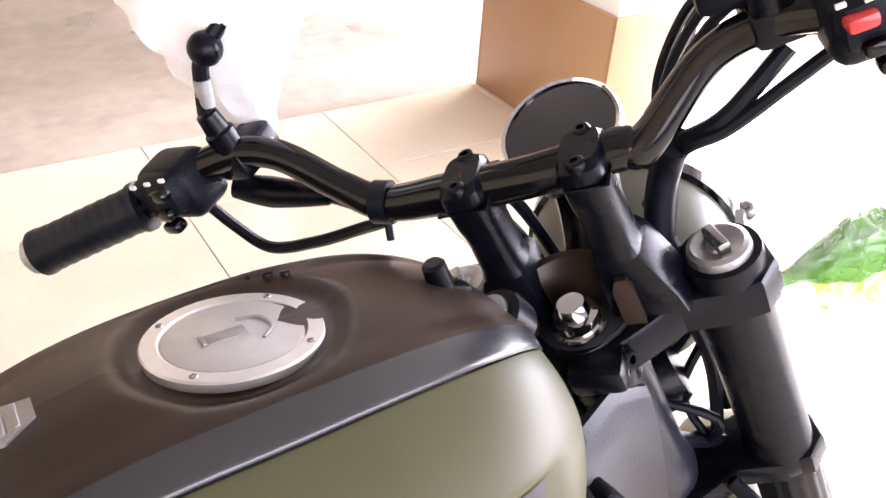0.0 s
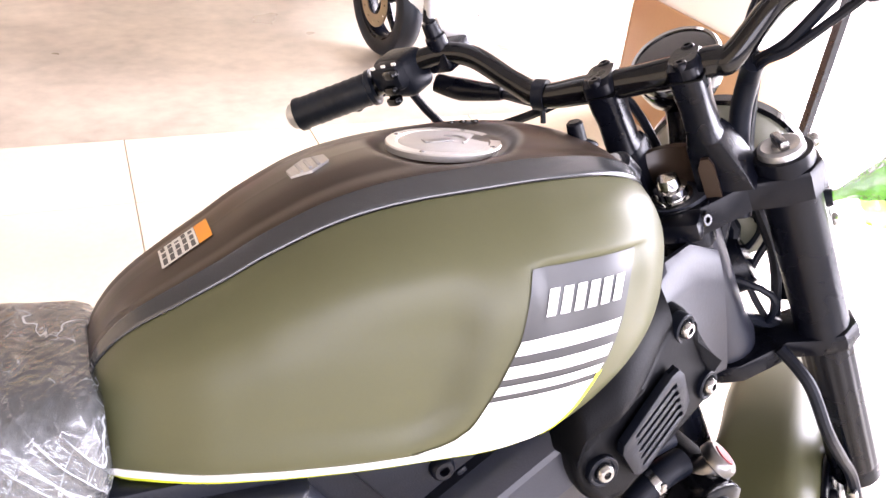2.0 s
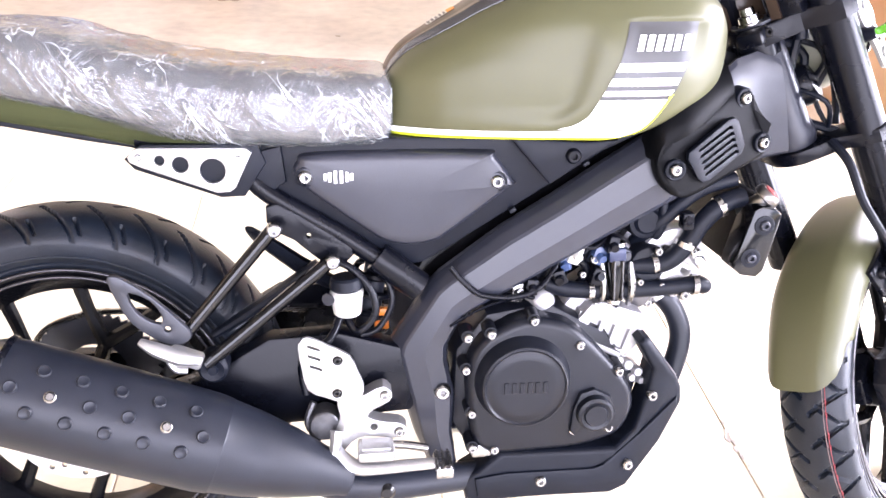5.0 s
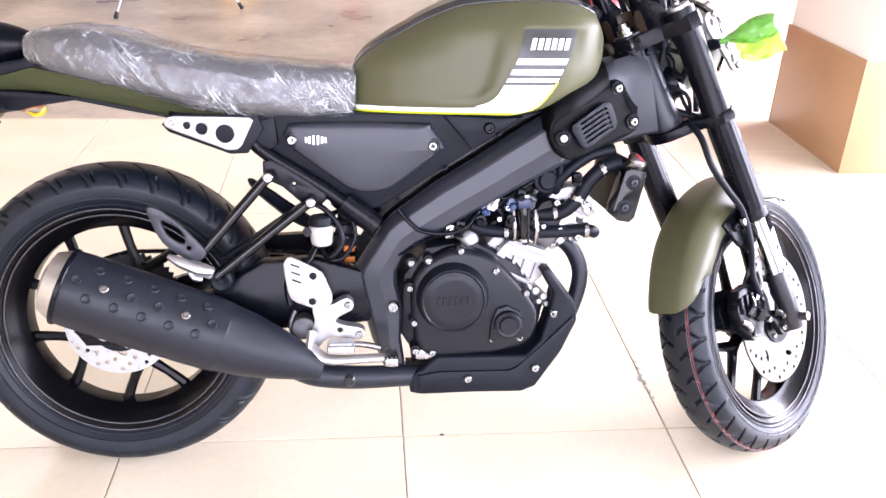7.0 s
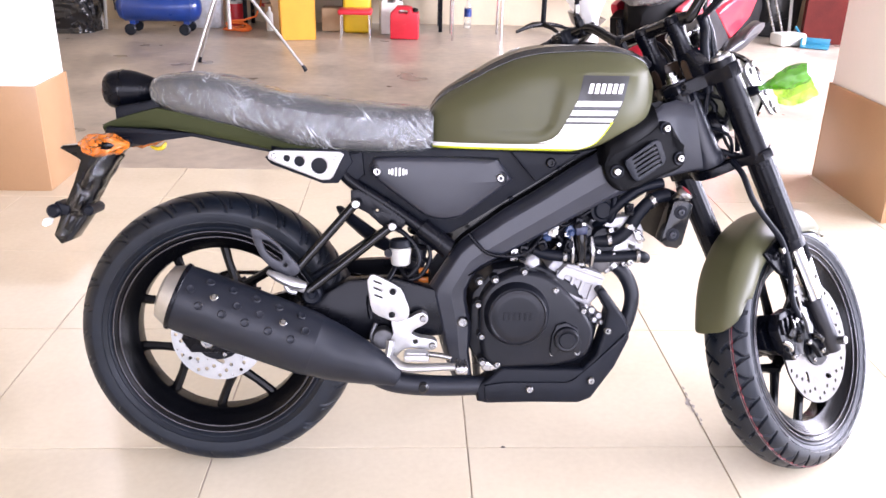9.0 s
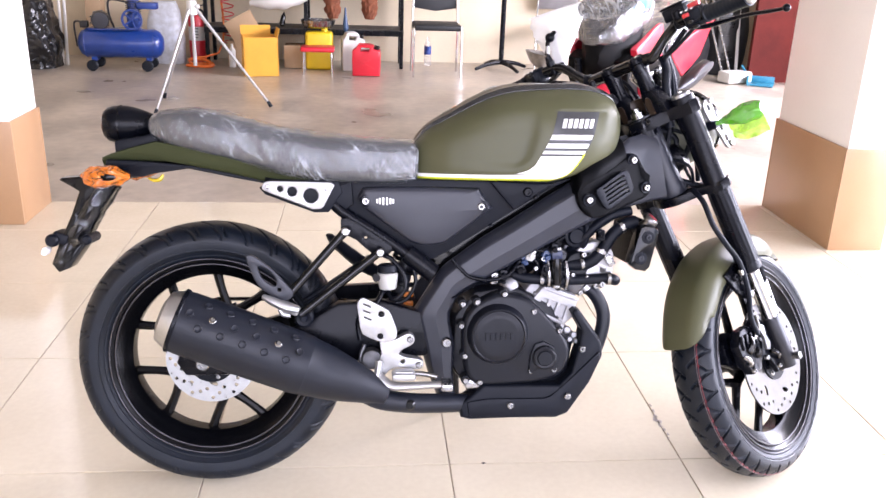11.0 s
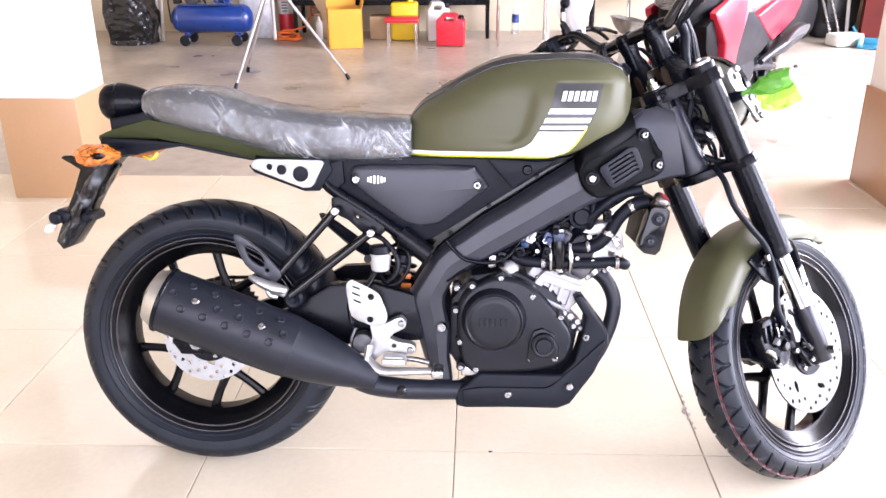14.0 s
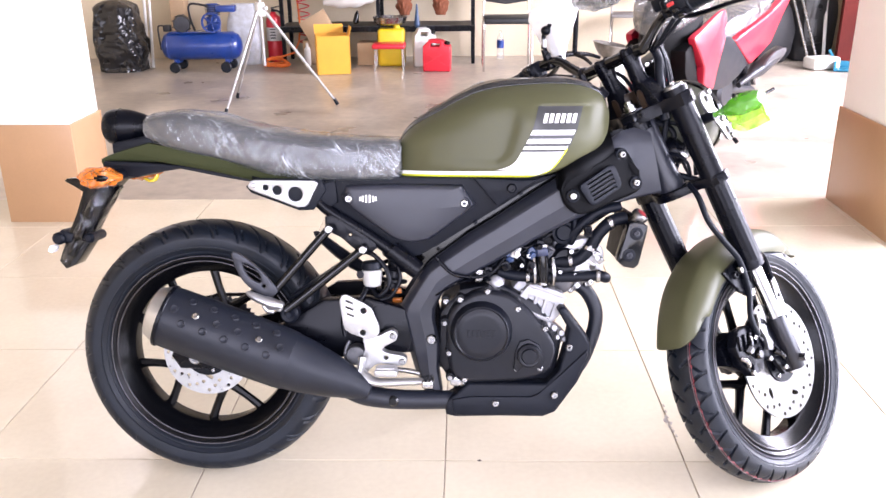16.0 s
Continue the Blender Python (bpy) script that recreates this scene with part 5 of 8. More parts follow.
# radiator
RAD = pose(0.995, 0, 0.585) @ Matrix.Rotation(0.19, 4, "Y")
bm = bmesh.new()
box(bm, (0, 0, 0), (0.022, 0.19, 0.110), None, 0.003)
rad = part("radiator", bm, SHROUDBLK, bike, "black radiator with its end tank", RAD)
for k in range(16):
    bm = bmesh.new()
    box(bm, (0.0125, 0, -0.0495 + 0.0066 * k), (0.004, 0.185, 0.002))
    part("fin", bm, SHROUDBLK, rad, "", RAD)
bm = bmesh.new()
plate(bm, rounded([(0.986, 0.626), (0.996, 0.632), (1.017, 0.629), (1.027, 0.620), (1.026, 0.606), (1.010, 0.535), (1.000, 0.525), (0.976, 0.529), (0.965, 0.539), (0.966, 0.552)], 1), -0.136, -0.092, bevel=0.004)
tank_end = part("end_tank", bm, GLOSS, rad, "black end tank with two bolts")
for p_ in ((1.002, 0.604), (0.987, 0.556)):
    bm = bmesh.new()
    lathe(bm, [(0.004, 0.0), (0.0145, 0.0), (0.0145, 0.003), (0.011, 0.004), (0.004, 0.002)], (p_[0], -0.135, p_[1]), (0, -1, 0), 20)
    part("grommet", bm, PLASTIC, tank_end)
    bolt("radiator_bolt", (p_[0], -0.136, p_[1]), 0.008, tank_end, material=GREYBLK)
bm = bmesh.new()
CAPX = V(0.58, -0.30, 0.76).normalized()
RCAP = V(1.012, -0.112, 0.640)
tube(bm, [(0.990, -0.085, 0.610), RCAP - CAPX * 0.012, RCAP], 0.013, 12, 4)
lathe(bm, [(0.001, 0.010), (0.0155, 0.010), (0.0185, 0.007), (0.0195, 0.003), (0.0195, -0.002), (0.0165, -0.004), (0.001, -0.004)], RCAP, CAPX, 28)
rc = part("radiator_cap", bm, mat("dull nickel", (0.17, 0.165, 0.16), 0.3, 1.0), rad, "bright radiator cap on its neck")
bm = bmesh.new()
lathe(bm, [(0.001, 0.0112), (0.0110, 0.0112), (0.0110, 0.0100), (0.001, 0.0100)], RCAP, CAPX, 20)
part("cap_label", bm, mat("dull red printed foil", (0.22, 0.018, 0.022), 0.35), rc, "red label on the cap")
# shroud with slots
SHROUD = [(0.834, 0.690), (0.834, 0.713), (0.850, 0.731), (0.925, 0.768), (0.952, 0.784), (0.974, 0.791), (0.990, 0.781), (1.020, 0.724), (1.023, 0.706), (1.008, 0.690), (0.960, 0.672), (0.902, 0.650), (0.870, 0.648), (0.846, 0.664)]


def sh_y(x, z):
    """How far out the shroud's face stands."""
    return -0.143 + 0.40 * max(0.0, x - 0.875) + 0.020 * smooth(0.745, 0.785, z)


bm = bmesh.new()
plate(bm, rounded(SHROUD, 3), sh_y, lambda x, z: sh_y(x, z) + 0.045, bevel=0.010, seg=4)
shroud = part("radiator_shroud", bm, SHROUDBLK, bike, "black plastic shroud with five slots")
# deflector that rises from the shroud's upper edge towards the tank
bm = bmesh.new()
edge = spline([(0.836, 0, 0.700), (0.846, 0, 0.724), (0.880, 0, 0.744), (0.925, 0, 0.766), (0.958, 0, 0.786)], 5)
rows = []
for k, p in enumerate(edge):
    f = k / (len(edge) - 1)
    y = sh_y(p.x, p.z)
    lift = 0.042 * smooth(0.0, 0.25, f)
    rows.append([(p.x, y + 0.002, p.z - 0.006), (p.x - 0.002, y - 0.001, p.z + 0.004), (p.x - 0.004, y + 0.004, p.z + 0.3 * lift + 0.004), (p.x - 0.008, y + 0.018, p.z + 0.75 * lift + 0.004), (p.x - 0.012, y + 0.046, p.z + lift + 0.003),
                 (p.x - 0.012, y + 0.048, p.z + lift - 0.002), (p.x - 0.004, y + 0.020, p.z)])
ring_faces(bm, rows)
part("air_deflector", bm, SHROUDBLK, shroud, "matt black deflector along the shroud's upper edge", None, 45)
u_, v_ = V(0.868, 0, 0.497), V(0.497, 0, -0.868)
cent = V(0.9265, 0, 0.7125)
corners = [(cent + u_ * a + v_ * b) for a, b in ((-0.044, -0.026), (0.030, -0.029), (0.041, -0.025), (0.044, -0.016), (0.040, 0.020), (0.031, 0.028), (-0.030, 0.031), (-0.041, 0.027), (-0.046, 0.018), (-0.049, -0.018))]
slots = []
for k in range(5):
    c = cent + v_ * (-0.0185 + 0.0095 * k) + u_ * (0.001 - 0.001 * k)
    slots.append([((c + u_ * a + v_ * b).x, (c + u_ * a + v_ * b).z) for a, b in ((-0.031, 0), (-0.0285, -0.0017), (0.0270, -0.0017), (0.030, 0.0004), (0.030, 0.0040), (0.0265, 0.0040), (0.0260, 0.0017), (-0.0285, 0.0017))])
bm = bmesh.new()
plate(bm, [(q.x, q.z) for q in corners], lambda x, z: sh_y(x, z) - 0.0062, lambda x, z: sh_y(x, z) + 0.004, slots, 0.0022)
part("slotted_panel", bm, PLASTIC, shroud)
bm = bmesh.new()
plate(bm, [(q.x, q.z) for q in corners], lambda x, z: sh_y(x, z) - 0.0012, lambda x, z: sh_y(x, z) + 0.002)
part("slot_backing", bm, GLOSS, shroud)
for x_, z_ in ((0.8600, 0.6890), (0.9740, 0.7765), (1.0060, 0.7140)):
    p_ = V(x_, sh_y(x_, z_) - 0.001, z_)
    out_ = V(0.38, -1, 0.0) if x_ > 0.9 else V(0.05, -1, 0)
    bm = bmesh.new()
    lathe(bm, [(0.005, -0.010), (0.0150, -0.010), (0.0148, 0.0012), (0.0135, 0.0022), (0.0110, 0.0016), (0.0103, -0.001), (0.005, -0.001)], p_, out_, 22)
    part("bolt_seat", bm, PLASTIC, shroud)
    bolt("shroud_bolt", p_, 0.0088, shroud, out_, label="bright shroud bolt")

# ---- exhaust and guard ----
bm = bmesh.new()
tube(bm, [(0.862, -0.035, 0.478), (0.896, -0.045, 0.466), (0.920, -0.05, 0.436), (0.930, -0.055, 0.395), (0.916, -0.06, 0.335), (0.88, -0.07, 0.27), (0.80, -0.09, 0.225), (0.65, -0.115, 0.215), (0.56, -0.135, 0.219), (0.47, -0.158, 0.228), (0.40, -0.172, 0.242), (0.36, -0.178, 0.262)], [0.0165] * 6 + [0.018, 0.020, 0.0215, 0.0225, 0.0235, 0.024], 18, 6)
CONEBLK = mat("matt black heatproof paint", (0.0085, 0.0105, 0.0165), 0.40, 0.0, 0.2, 18, 0.08, 500, spec=0.30)
exh = part("exhaust", bm, CONEBLK, bike, "matt black exhaust with a stubby silencer")
REAR_M, FRONT_M = V(-0.040, -0.197, 0.434), V(0.233, -0.188, 0.327)
ax_m = (FRONT_M - REAR_M).normalized()
bm = bmesh.new()
full_l = (FRONT_M - REAR_M).length
lathe(bm, [(0.060, 0.0), (0.0665, 0.002), (0.0685, 0.02), (0.0695, 0.12), (0.0675, full_l - 0.02), (0.0655, full_l)], REAR_M, ax_m, 56)
can = part("silencer", bm, CONEBLK, exh, "matt black silencer can with pressed dimples")
bm = bmesh.new()
lathe(bm, [(0.0650, full_l), (0.0640, full_l + 0.002), (0.0590, full_l + 0.045), (0.0490, full_l + 0.095), (0.0370, full_l + 0.140), (0.0270, full_l + 0.175), (0.0245, full_l + 0.188), (0.020, full_l + 0.190)], REAR_M, ax_m, 48)
part("silencer_cone", bm, CONEBLK, exh, "dark grey tapering cone")
bm = bmesh.new()
lathe(bm, [(0.017, -0.020), (0.019, -0.034), (0.030, -0.034), (0.054, -0.026), (0.0645, -0.004), (0.0655, 0.0), (0.062, 0.002)], REAR_M, ax_m, 48)
part("end_cap", bm, BRUSHED, exh, "brushed steel end cap")
bm = bmesh.new()
lathe(bm, [(0.0690, -0.001), (0.0705, 0.001), (0.0705, 0.006), (0.0690, 0.008)], REAR_M, ax_m, 48, False)
part("silencer_band", bm, SATIN, exh)
sa, sb, _ = frame_of(ax_m)
out_m = V(0, -1, 0) - ax_m * V(0, -1, 0).dot(ax_m)
out_m.normalize()
up_m = ax_m.cross(out_m)
for row_, (deg, begin) in enumerate(((-60.5, 0.0565), (-36, 0.0265), (-14.5, 0.0531), (9, 0.0265))):
    for i in range(6 if row_ % 2 else 5):
        t = begin + 0.0478 * i
        a = radians(deg)
        d = out_m * math.cos(a) + up_m * math.sin(a)
        c = REAR_M + ax_m * t + d * 0.0690
        bm = bmesh.new()
        if row_ == 1 and i in (1, 4):
            lathe(bm, [(0.0001, 0.006), (0.0045, 0.006), (0.0060, 0.003), (0.0075, 0.002), (0.0075, -0.004), (0.0001, -0.004)], c, d, 16)
            part("silencer_bolt", bm, STEEL, can, "bright silencer bolt")
        elif row_ < 3:
            lathe(bm, [(0.0088, -0.003), (0.0086, 0.0014), (0.0070, 0.0032), (0.0060, 0.0026), (0.0001, 0.0022)], c, d, 18)
            part("dimple", bm, CONEBLK, can)
bm = bmesh.new()
lathe(bm, [(0.001, 0.006), (0.008, 0.006), (0.013, 0.001), (0.013, -0.02), (0.001, -0.02)], (0.460, -0.180, 0.231), (0, -1, 0), 16)
part("clamp_bolt", bm, GLOSS, exh)
bm = bmesh.new()
plate(bm, [(0.573, 0.221), (0.579, 0.188), (0.600, 0.183), (0.70, 0.185), (0.80, 0.184), (0.828, 0.194), (0.880, 0.262), (0.910, 0.325), (0.908, 0.350), (0.898, 0.372), (0.848, 0.438), (0.838, 0.440), (0.830, 0.432), (0.856, 0.388), (0.850, 0.350), (0.834, 0.292), (0.806, 0.264), (0.63, 0.266), (0.60, 0.238)], lambda x, z: -0.152 + 0.02 * smooth(0.80, 0.92, x), -0.095, bevel=0.009, seg=3)
box(bm, (0.72, -0.01, 0.205), (0.22, 0.19, 0.03), None, 0.012)
guard = part("engine_guard", bm, PLASTIC, bike, "matt black engine guard")
bm = bmesh.new()
plate(bm, [(0.592, 0.226), (0.596, 0.196), (0.606, 0.190), (0.70, 0.191), (0.80, 0.190), (0.824, 0.200), (0.874, 0.266), (0.902, 0.326), (0.899, 0.338), (0.842, 0.288), (0.786, 0.240), (0.772, 0.234), (0.64, 0.234), (0.612, 0.230)], lambda x, z: -0.157 + 0.02 * smooth(0.80, 0.92, x), lambda x, z: -0.146 + 0.02 * smooth(0.80, 0.92, x), bevel=0.004)
part("guard_facet", bm, PLASTIC, guard)
for p_ in ((0.691, -0.1575, 0.219), (0.824, -0.155, 0.238), (0.858, -0.142, 0.346)):
    bolt("guard_bolt", p_, 0.0085, guard, label="bright guard bolt")

# ---- foot controls ----
GREYM_CAST = mat("dull grey cast parts", (0.10, 0.10, 0.105), 0.42, 0.8, 0.25, 60, 0.2)
bm = bmesh.new()
plate(bm, rounded([(0.347, 0.467), (0.357, 0.473), (0.385, 0.459), (0.413, 0.443), (0.423, 0.420), (0.431, 0.399), (0.429, 0.382), (0.418, 0.374), (0.403, 0.371), (0.378, 0.380), (0.354, 0.393), (0.347, 0.425), (0.343, 0.457)], 2), -0.168, -0.162,
      [circle(0.396, 0.436, 0.0068, 12), circle(0.394, 0.386, 0.0068, 12)] + [[(0.356 + dx, 0.461 + dz), (0.372 + dx, 0.4545 + dz), (0.3725 + dx, 0.4515 + dz), (0.3565 + dx, 0.4575 + dz)] for dx, dz in ((0, 0), (0, -0.0145), (0.002, -0.030))], 0.0015)
heel = part("heel_guard", bm, ALLOY, bike, "silver heel guard with slots and holes")
for x_, z_ in ((0.396, 0.436), (0.394, 0.386)):
    bolt("black_bolt", (x_, -0.163, z_), 0.0064, heel, material=GLOSS)
bm = bmesh.new()
plate(bm, rounded([(0.393, 0.376), (0.425, 0.376), (0.442, 0.384), (0.458, 0.390), (0.470, 0.380), (0.467, 0.366), (0.445, 0.354), (0.436, 0.343), (0.455, 0.335), (0.480, 0.331), (0.491, 0.322), (0.487, 0.310), (0.470, 0.307), (0.432, 0.312), (0.412, 0.303), (0.396, 0.284), (0.388, 0.290), (0.388, 0.320), (0.397, 0.345)], 2), -0.161, -0.135, [circle(0.444, 0.326, 0.005, 10)], bevel=0.004)
part("peg_hanger", bm, ALLOY, heel, "cast aluminium peg hanger")
bm = bmesh.new()
tube(bm, [(0.392, -0.172, 0.330), (0.388, -0.182, 0.305), (0.376, -0.188, 0.266)], [0.010, 0.0080, 0.0062], 8, 4)
part("brake_stay", bm, ALLOY, heel)
bm = bmesh.new()
tube(bm, [(0.386, -0.175, 0.302), (0.400, -0.182, 0.288), (0.420, -0.188, 0.279), (0.450, -0.190, 0.278), (0.50, -0.190, 0.280), (0.536, -0.190, 0.281)], [0.013, 0.014, 0.0125, 0.0110, 0.0100, 0.009], 12, 5, flat=0.8)
pedal = part("brake_pedal", bm, ALLOY, bike, "silver brake pedal")
bm = bmesh.new()
box(bm, (0.540, -0.195, 0.281), (0.026, 0.05, 0.017), None, 0.004)
for k in range(3):
    box(bm, (0.532 + 0.008 * k, -0.195, 0.290), (0.003, 0.048, 0.004), None, 0.001, 1)
part("pedal_pad", bm, STEEL, pedal)
bm = bmesh.new()
box(bm, (0.446, -0.176, 0.299), (0.052, 0.045, 0.016), None, 0.005)
box(bm, (0.446, -0.178, 0.309), (0.040, 0.030, 0.004), None, 0.001)
part("foot_peg", bm, ALLOY, heel, "silver foot peg")
hose("pedal_spring", [(0.47, -0.165, 0.300), (0.495, -0.168, 0.298), (0.52, -0.168, 0.292)], 0.006, STEEL)
bolt("hanger_bolt", (0.460, -0.161, 0.377), 0.0075, heel)
bolt("hanger_bolt", (0.480, -0.161, 0.318), 0.0075, heel)
bm = bmesh.new()
cyl(bm, (0.375, -0.125, 0.33), (0.375, -0.16, 0.33), 0.022, seg=18, bevel=0.002)
tube(bm, [(0.36, -0.14, 0.36), (0.35, -0.145, 0.33), (0.365, -0.145, 0.30)], 0.005, 8, 4)
part("brake_cylinder", bm, GREYM_CAST, heel)
# rear brake reservoir
bm = bmesh.new()
cyl(bm, (0.412, -0.112, 0.482), (0.411, -0.112, 0.520), 0.020, 0.024, 22, 0.003)
res = part("fluid_reservoir", bm, GREY_RES, bike, "milky brake fluid reservoir with a black cap")
bm = bmesh.new()
cyl(bm, (0.411, -0.112, 0.5205), (0.410, -0.112, 0.539), 0.024, 0.022, 22, 0.003)
part("reservoir_cap", bm, PLASTIC, res)
bm = bmesh.new()
lathe(bm, [(0.001, 0.003), (0.009, 0.003), (0.009, 0.0), (0.001, 0.0)], (0.386, -0.124, 0.510), (-0.5, -1, 0), 12)
part("sight_bolt", bm, GREYBLK, res)
hose("brake_hose", [(0.41, -0.112, 0.478), (0.425, -0.125, 0.46), (0.45, -0.125, 0.485), (0.445, -0.12, 0.52), (0.42, -0.115, 0.55), (0.40, -0.11, 0.56)], 0.0055, SATIN)
hose("brake_hose", [(0.40, -0.118, 0.478), (0.385, -0.14, 0.455), (0.36, -0.14, 0.44), (0.345, -0.13, 0.41), (0.35, -0.135, 0.37)], 0.006, SATIN)
hose("wire", [(0.46, -0.1, 0.55), (0.475, -0.11, 0.50), (0.455, -0.115, 0.46), (0.43, -0.115, 0.45)], 0.0045, SATIN)
# passenger peg and its stays
bm = bmesh.new()
tube(bm, [(0.319, -0.120, 0.617), (0.186, -0.152, 0.468)], 0.0098, 12, 1)
tube(bm, [(0.396, -0.124, 0.571), (0.218, -0.152, 0.432)], 0.0098, 12, 1)
stay = part("peg_stay", bm, GLOSS, bike, "satin black tubular peg stay")
for p_ in ((0.318, -0.131, 0.615), (0.394, -0.135, 0.569)):
    bolt("stay_bolt", p_, 0.0105, stay, label="bright stay bolt")
bm = bmesh.new()
lathe(bm, [(0.001, 0.010), (0.006, 0.010), (0.008, 0.004), (0.016, 0.006), (0.021, 0.0), (0.021, -0.03), (0.001, -0.03)], (0.226, -0.150, 0.424), (0, -1, 0), 24)
part("rubber_mount", bm, PLASTIC, stay)
bm = bmesh.new()
plate(bm, rounded([(0.104, 0.563), (0.112, 0.568), (0.1267, 0.562), (0.1622, 0.5336), (0.190, 0.503), (0.204, 0.485), (0.199, 0.472), (0.1772, 0.468), (0.1541, 0.4795), (0.1283, 0.5022), (0.113, 0.534)], 2), -0.165, -0.158,
      [rounded([(0.1278, 0.5416), (0.1357, 0.5426), (0.1557, 0.5319), (0.1684, 0.5118), (0.1665, 0.499), (0.1501, 0.5055), (0.1358, 0.5192)], 2), circle(0.1745, 0.4912, 0.0042, 10)], 0.002)
part("heel_loop", bm, mat("satin grey alloy", (0.028, 0.030, 0.038), 0.40, 0.3), stay, "grey heel loop")
bm = bmesh.new()
tube(bm, [(0.140, -0.176, 0.480), (0.160, -0.180, 0.470), (0.190, -0.178, 0.456), (0.212, -0.170, 0.449)], [0.006, 0.0115, 0.0135, 0.010], 12, 4, flat=0.8)
box(bm, (0.196, -0.168, 0.452), (0.045, 0.02, 0.022), Matrix.Rotation(0.40, 4, "Y"), 0.005)
tube(bm, [(0.176, -0.176, 0.452), (0.184, -0.178, 0.440), (0.198, -0.176, 0.437)], 0.006, 8, 4)
part("passenger_peg", bm, ALLOY, stay, "folded silver passenger peg")
# chain guard and mudflap
bm = bmesh.new()
tube(bm, [(0.28, -0.075, 0.60), (0.30, -0.06, 0.575), (0.36, -0.05, 0.525), (0.42, -0.05, 0.49)], [0.012, 0.026, 0.034, 0.02], 8, 5, flat=0.35)
part("mudflap", bm, PLASTIC, bike, "black inner mudguard")
bm = bmesh.new()
tube(bm, [(0.222, -0.098, 0.452), (0.262, -0.096, 0.476), (0.330, -0.092, 0.522), (0.372, -0.088, 0.552)], [0.010, 0.013, 0.013, 0.010], 10, 4, flat=0.6)
part("arm_guard", bm, PLASTIC, bike, "slim black guard between the peg stays")
bm = bmesh.new()
tube(bm, [(0.58, 0.11, 0.30), (0.60, 0.19, 0.19), (0.615, 0.2885, 0.0725)], [0.012, 0.011, 0.010], 10, 4)
stand = part("side_stand", bm, SATIN, bike, "black side stand")
bm = bmesh.new()
box(bm, (0.615, 0.290, 0.0655), (0.05, 0.04, 0.006), Matrix.Rotation(0.20, 4, "X"), 0.002)
part("stand_foot", bm, SATIN, stand)

# ---- fork, bars and lamp ----
FO, FH = FORK_OFF, FORK_HALF
FOOTGREY = mat("anthracite cast fork foot", (0.014, 0.014, 0.018), 0.32, 0.3, 0.15, 30, 0.05)
for s in (-1, 1):
    bm = bmesh.new()
    prof = [(0.001, 0.001), (0.028, 0.001), (0.0285, -0.004), (0.0285, -0.030), (0.0275, -0.04), (0.0275, -0.215), (0.0295, -0.22), (0.0295, -0.232), (0.0275, -0.237), (0.0275, -0.43), (0.0285, -0.435), (0.0285, -0.452), (0.020, -0.458), (0.001, -0.458)]
    lathe(bm, prof[::-1], (FO, s * FH, 0), (0, 0, 1), 36)
    ring_faces(bm, [[(FO + (0.0277 + 0.0011 * (k % 4 < 2) * full) * math.cos(2 * math.pi * k / 64), s * FH + (0.0277 + 0.0011 * (k % 4 < 2) * full) * math.sin(2 * math.pi * k / 64), w) for k in range(64)] for w, full in ((-0.432, 0), (-0.424, 1), (-0.246, 1), (-0.238, 0))], True, False)
    leg_ = part("fork_leg", bm, SATIN, bike, "satin black upside-down fork leg", FORK)
    bm = bmesh.new()
    cyl(bm, (FO, s * FH, -0.45), (FO, s * FH, -0.62), 0.0185, seg=24)
    part("inner_tube", bm, CHROME, leg_, "bright fork tube", FORK)
    bm = bmesh.new()
    lathe(bm, [(0.001, 0.0), (0.0205, 0.0), (0.0225, -0.006), (0.0225, -0.10), (0.020, -0.135), (0.001, -0.14)][::-1], (FO, s * FH, -0.585), (0, 0, 1), 28)
    box(bm, (FO, s * (FH - 0.012), AXLE_W), (0.05, 0.03, 0.06), None, 0.012)
    part("fork_foot", bm, FOOTGREY, leg_, "anthracite fork foot", FORK)
    bm = bmesh.new()
    lathe(bm, [(0.001, 0.019), (0.007, 0.019), (0.0085, 0.017), (0.018, 0.0200), (0.0215, 0.018), (0.0225, 0.012), (0.001, 0.012)], (FO, s * FH, -0.011), (0, 0, 1), 36)
    fc = part("fork_cap", bm, ALLOY, leg_, "bright fork cap", FORK)
    bm = bmesh.new()
    box(bm, (FO, s * FH, 0.0115), (0.026, 0.009, 0.010), Matrix.Rotation(0.5, 4, "Z"), 0.002)
    part("cap_flats", bm, STEEL, fc, "", FORK)
bm = bmesh.new()
cyl(bm, (FO, -0.135, AXLE_W), (FO, 0.125, AXLE_W), 0.0095, seg=16)
part("front_axle", bm, STEEL, bike, "", FORK)
# yokes: outline in the plane ahead-left
TOYOKE = Matrix(((1, 0, 0, 0), (0, 0, 1, 0), (0, 1, 0, 0), (0, 0, 0, 1)))
for w0, w1, nm in ((-0.042, -0.012, "top_yoke"), (-0.236, -0.215, "lower_yoke")):
    bm = bmesh.new()
    half_o = [(-0.040, 0.0), (-0.036, 0.022), (-0.018, 0.045), (0.000, 0.066), (0.002, 0.098), (0.010, 0.122), (0.032, 0.132), (0.054, 0.124), (0.066, 0.100), (0.064, 0.072), (0.050, 0.045), (0.042, 0.02), (0.040, 0.0)]
    out_o = half_o + [(u, -v) for u, v in half_o[-2:0:-1]]
    plate(bm, out_o, w1, w0, bevel=0.005)
    part(nm, bm, SATIN, bike, "satin black cast fork yoke", FORK @ TOYOKE)
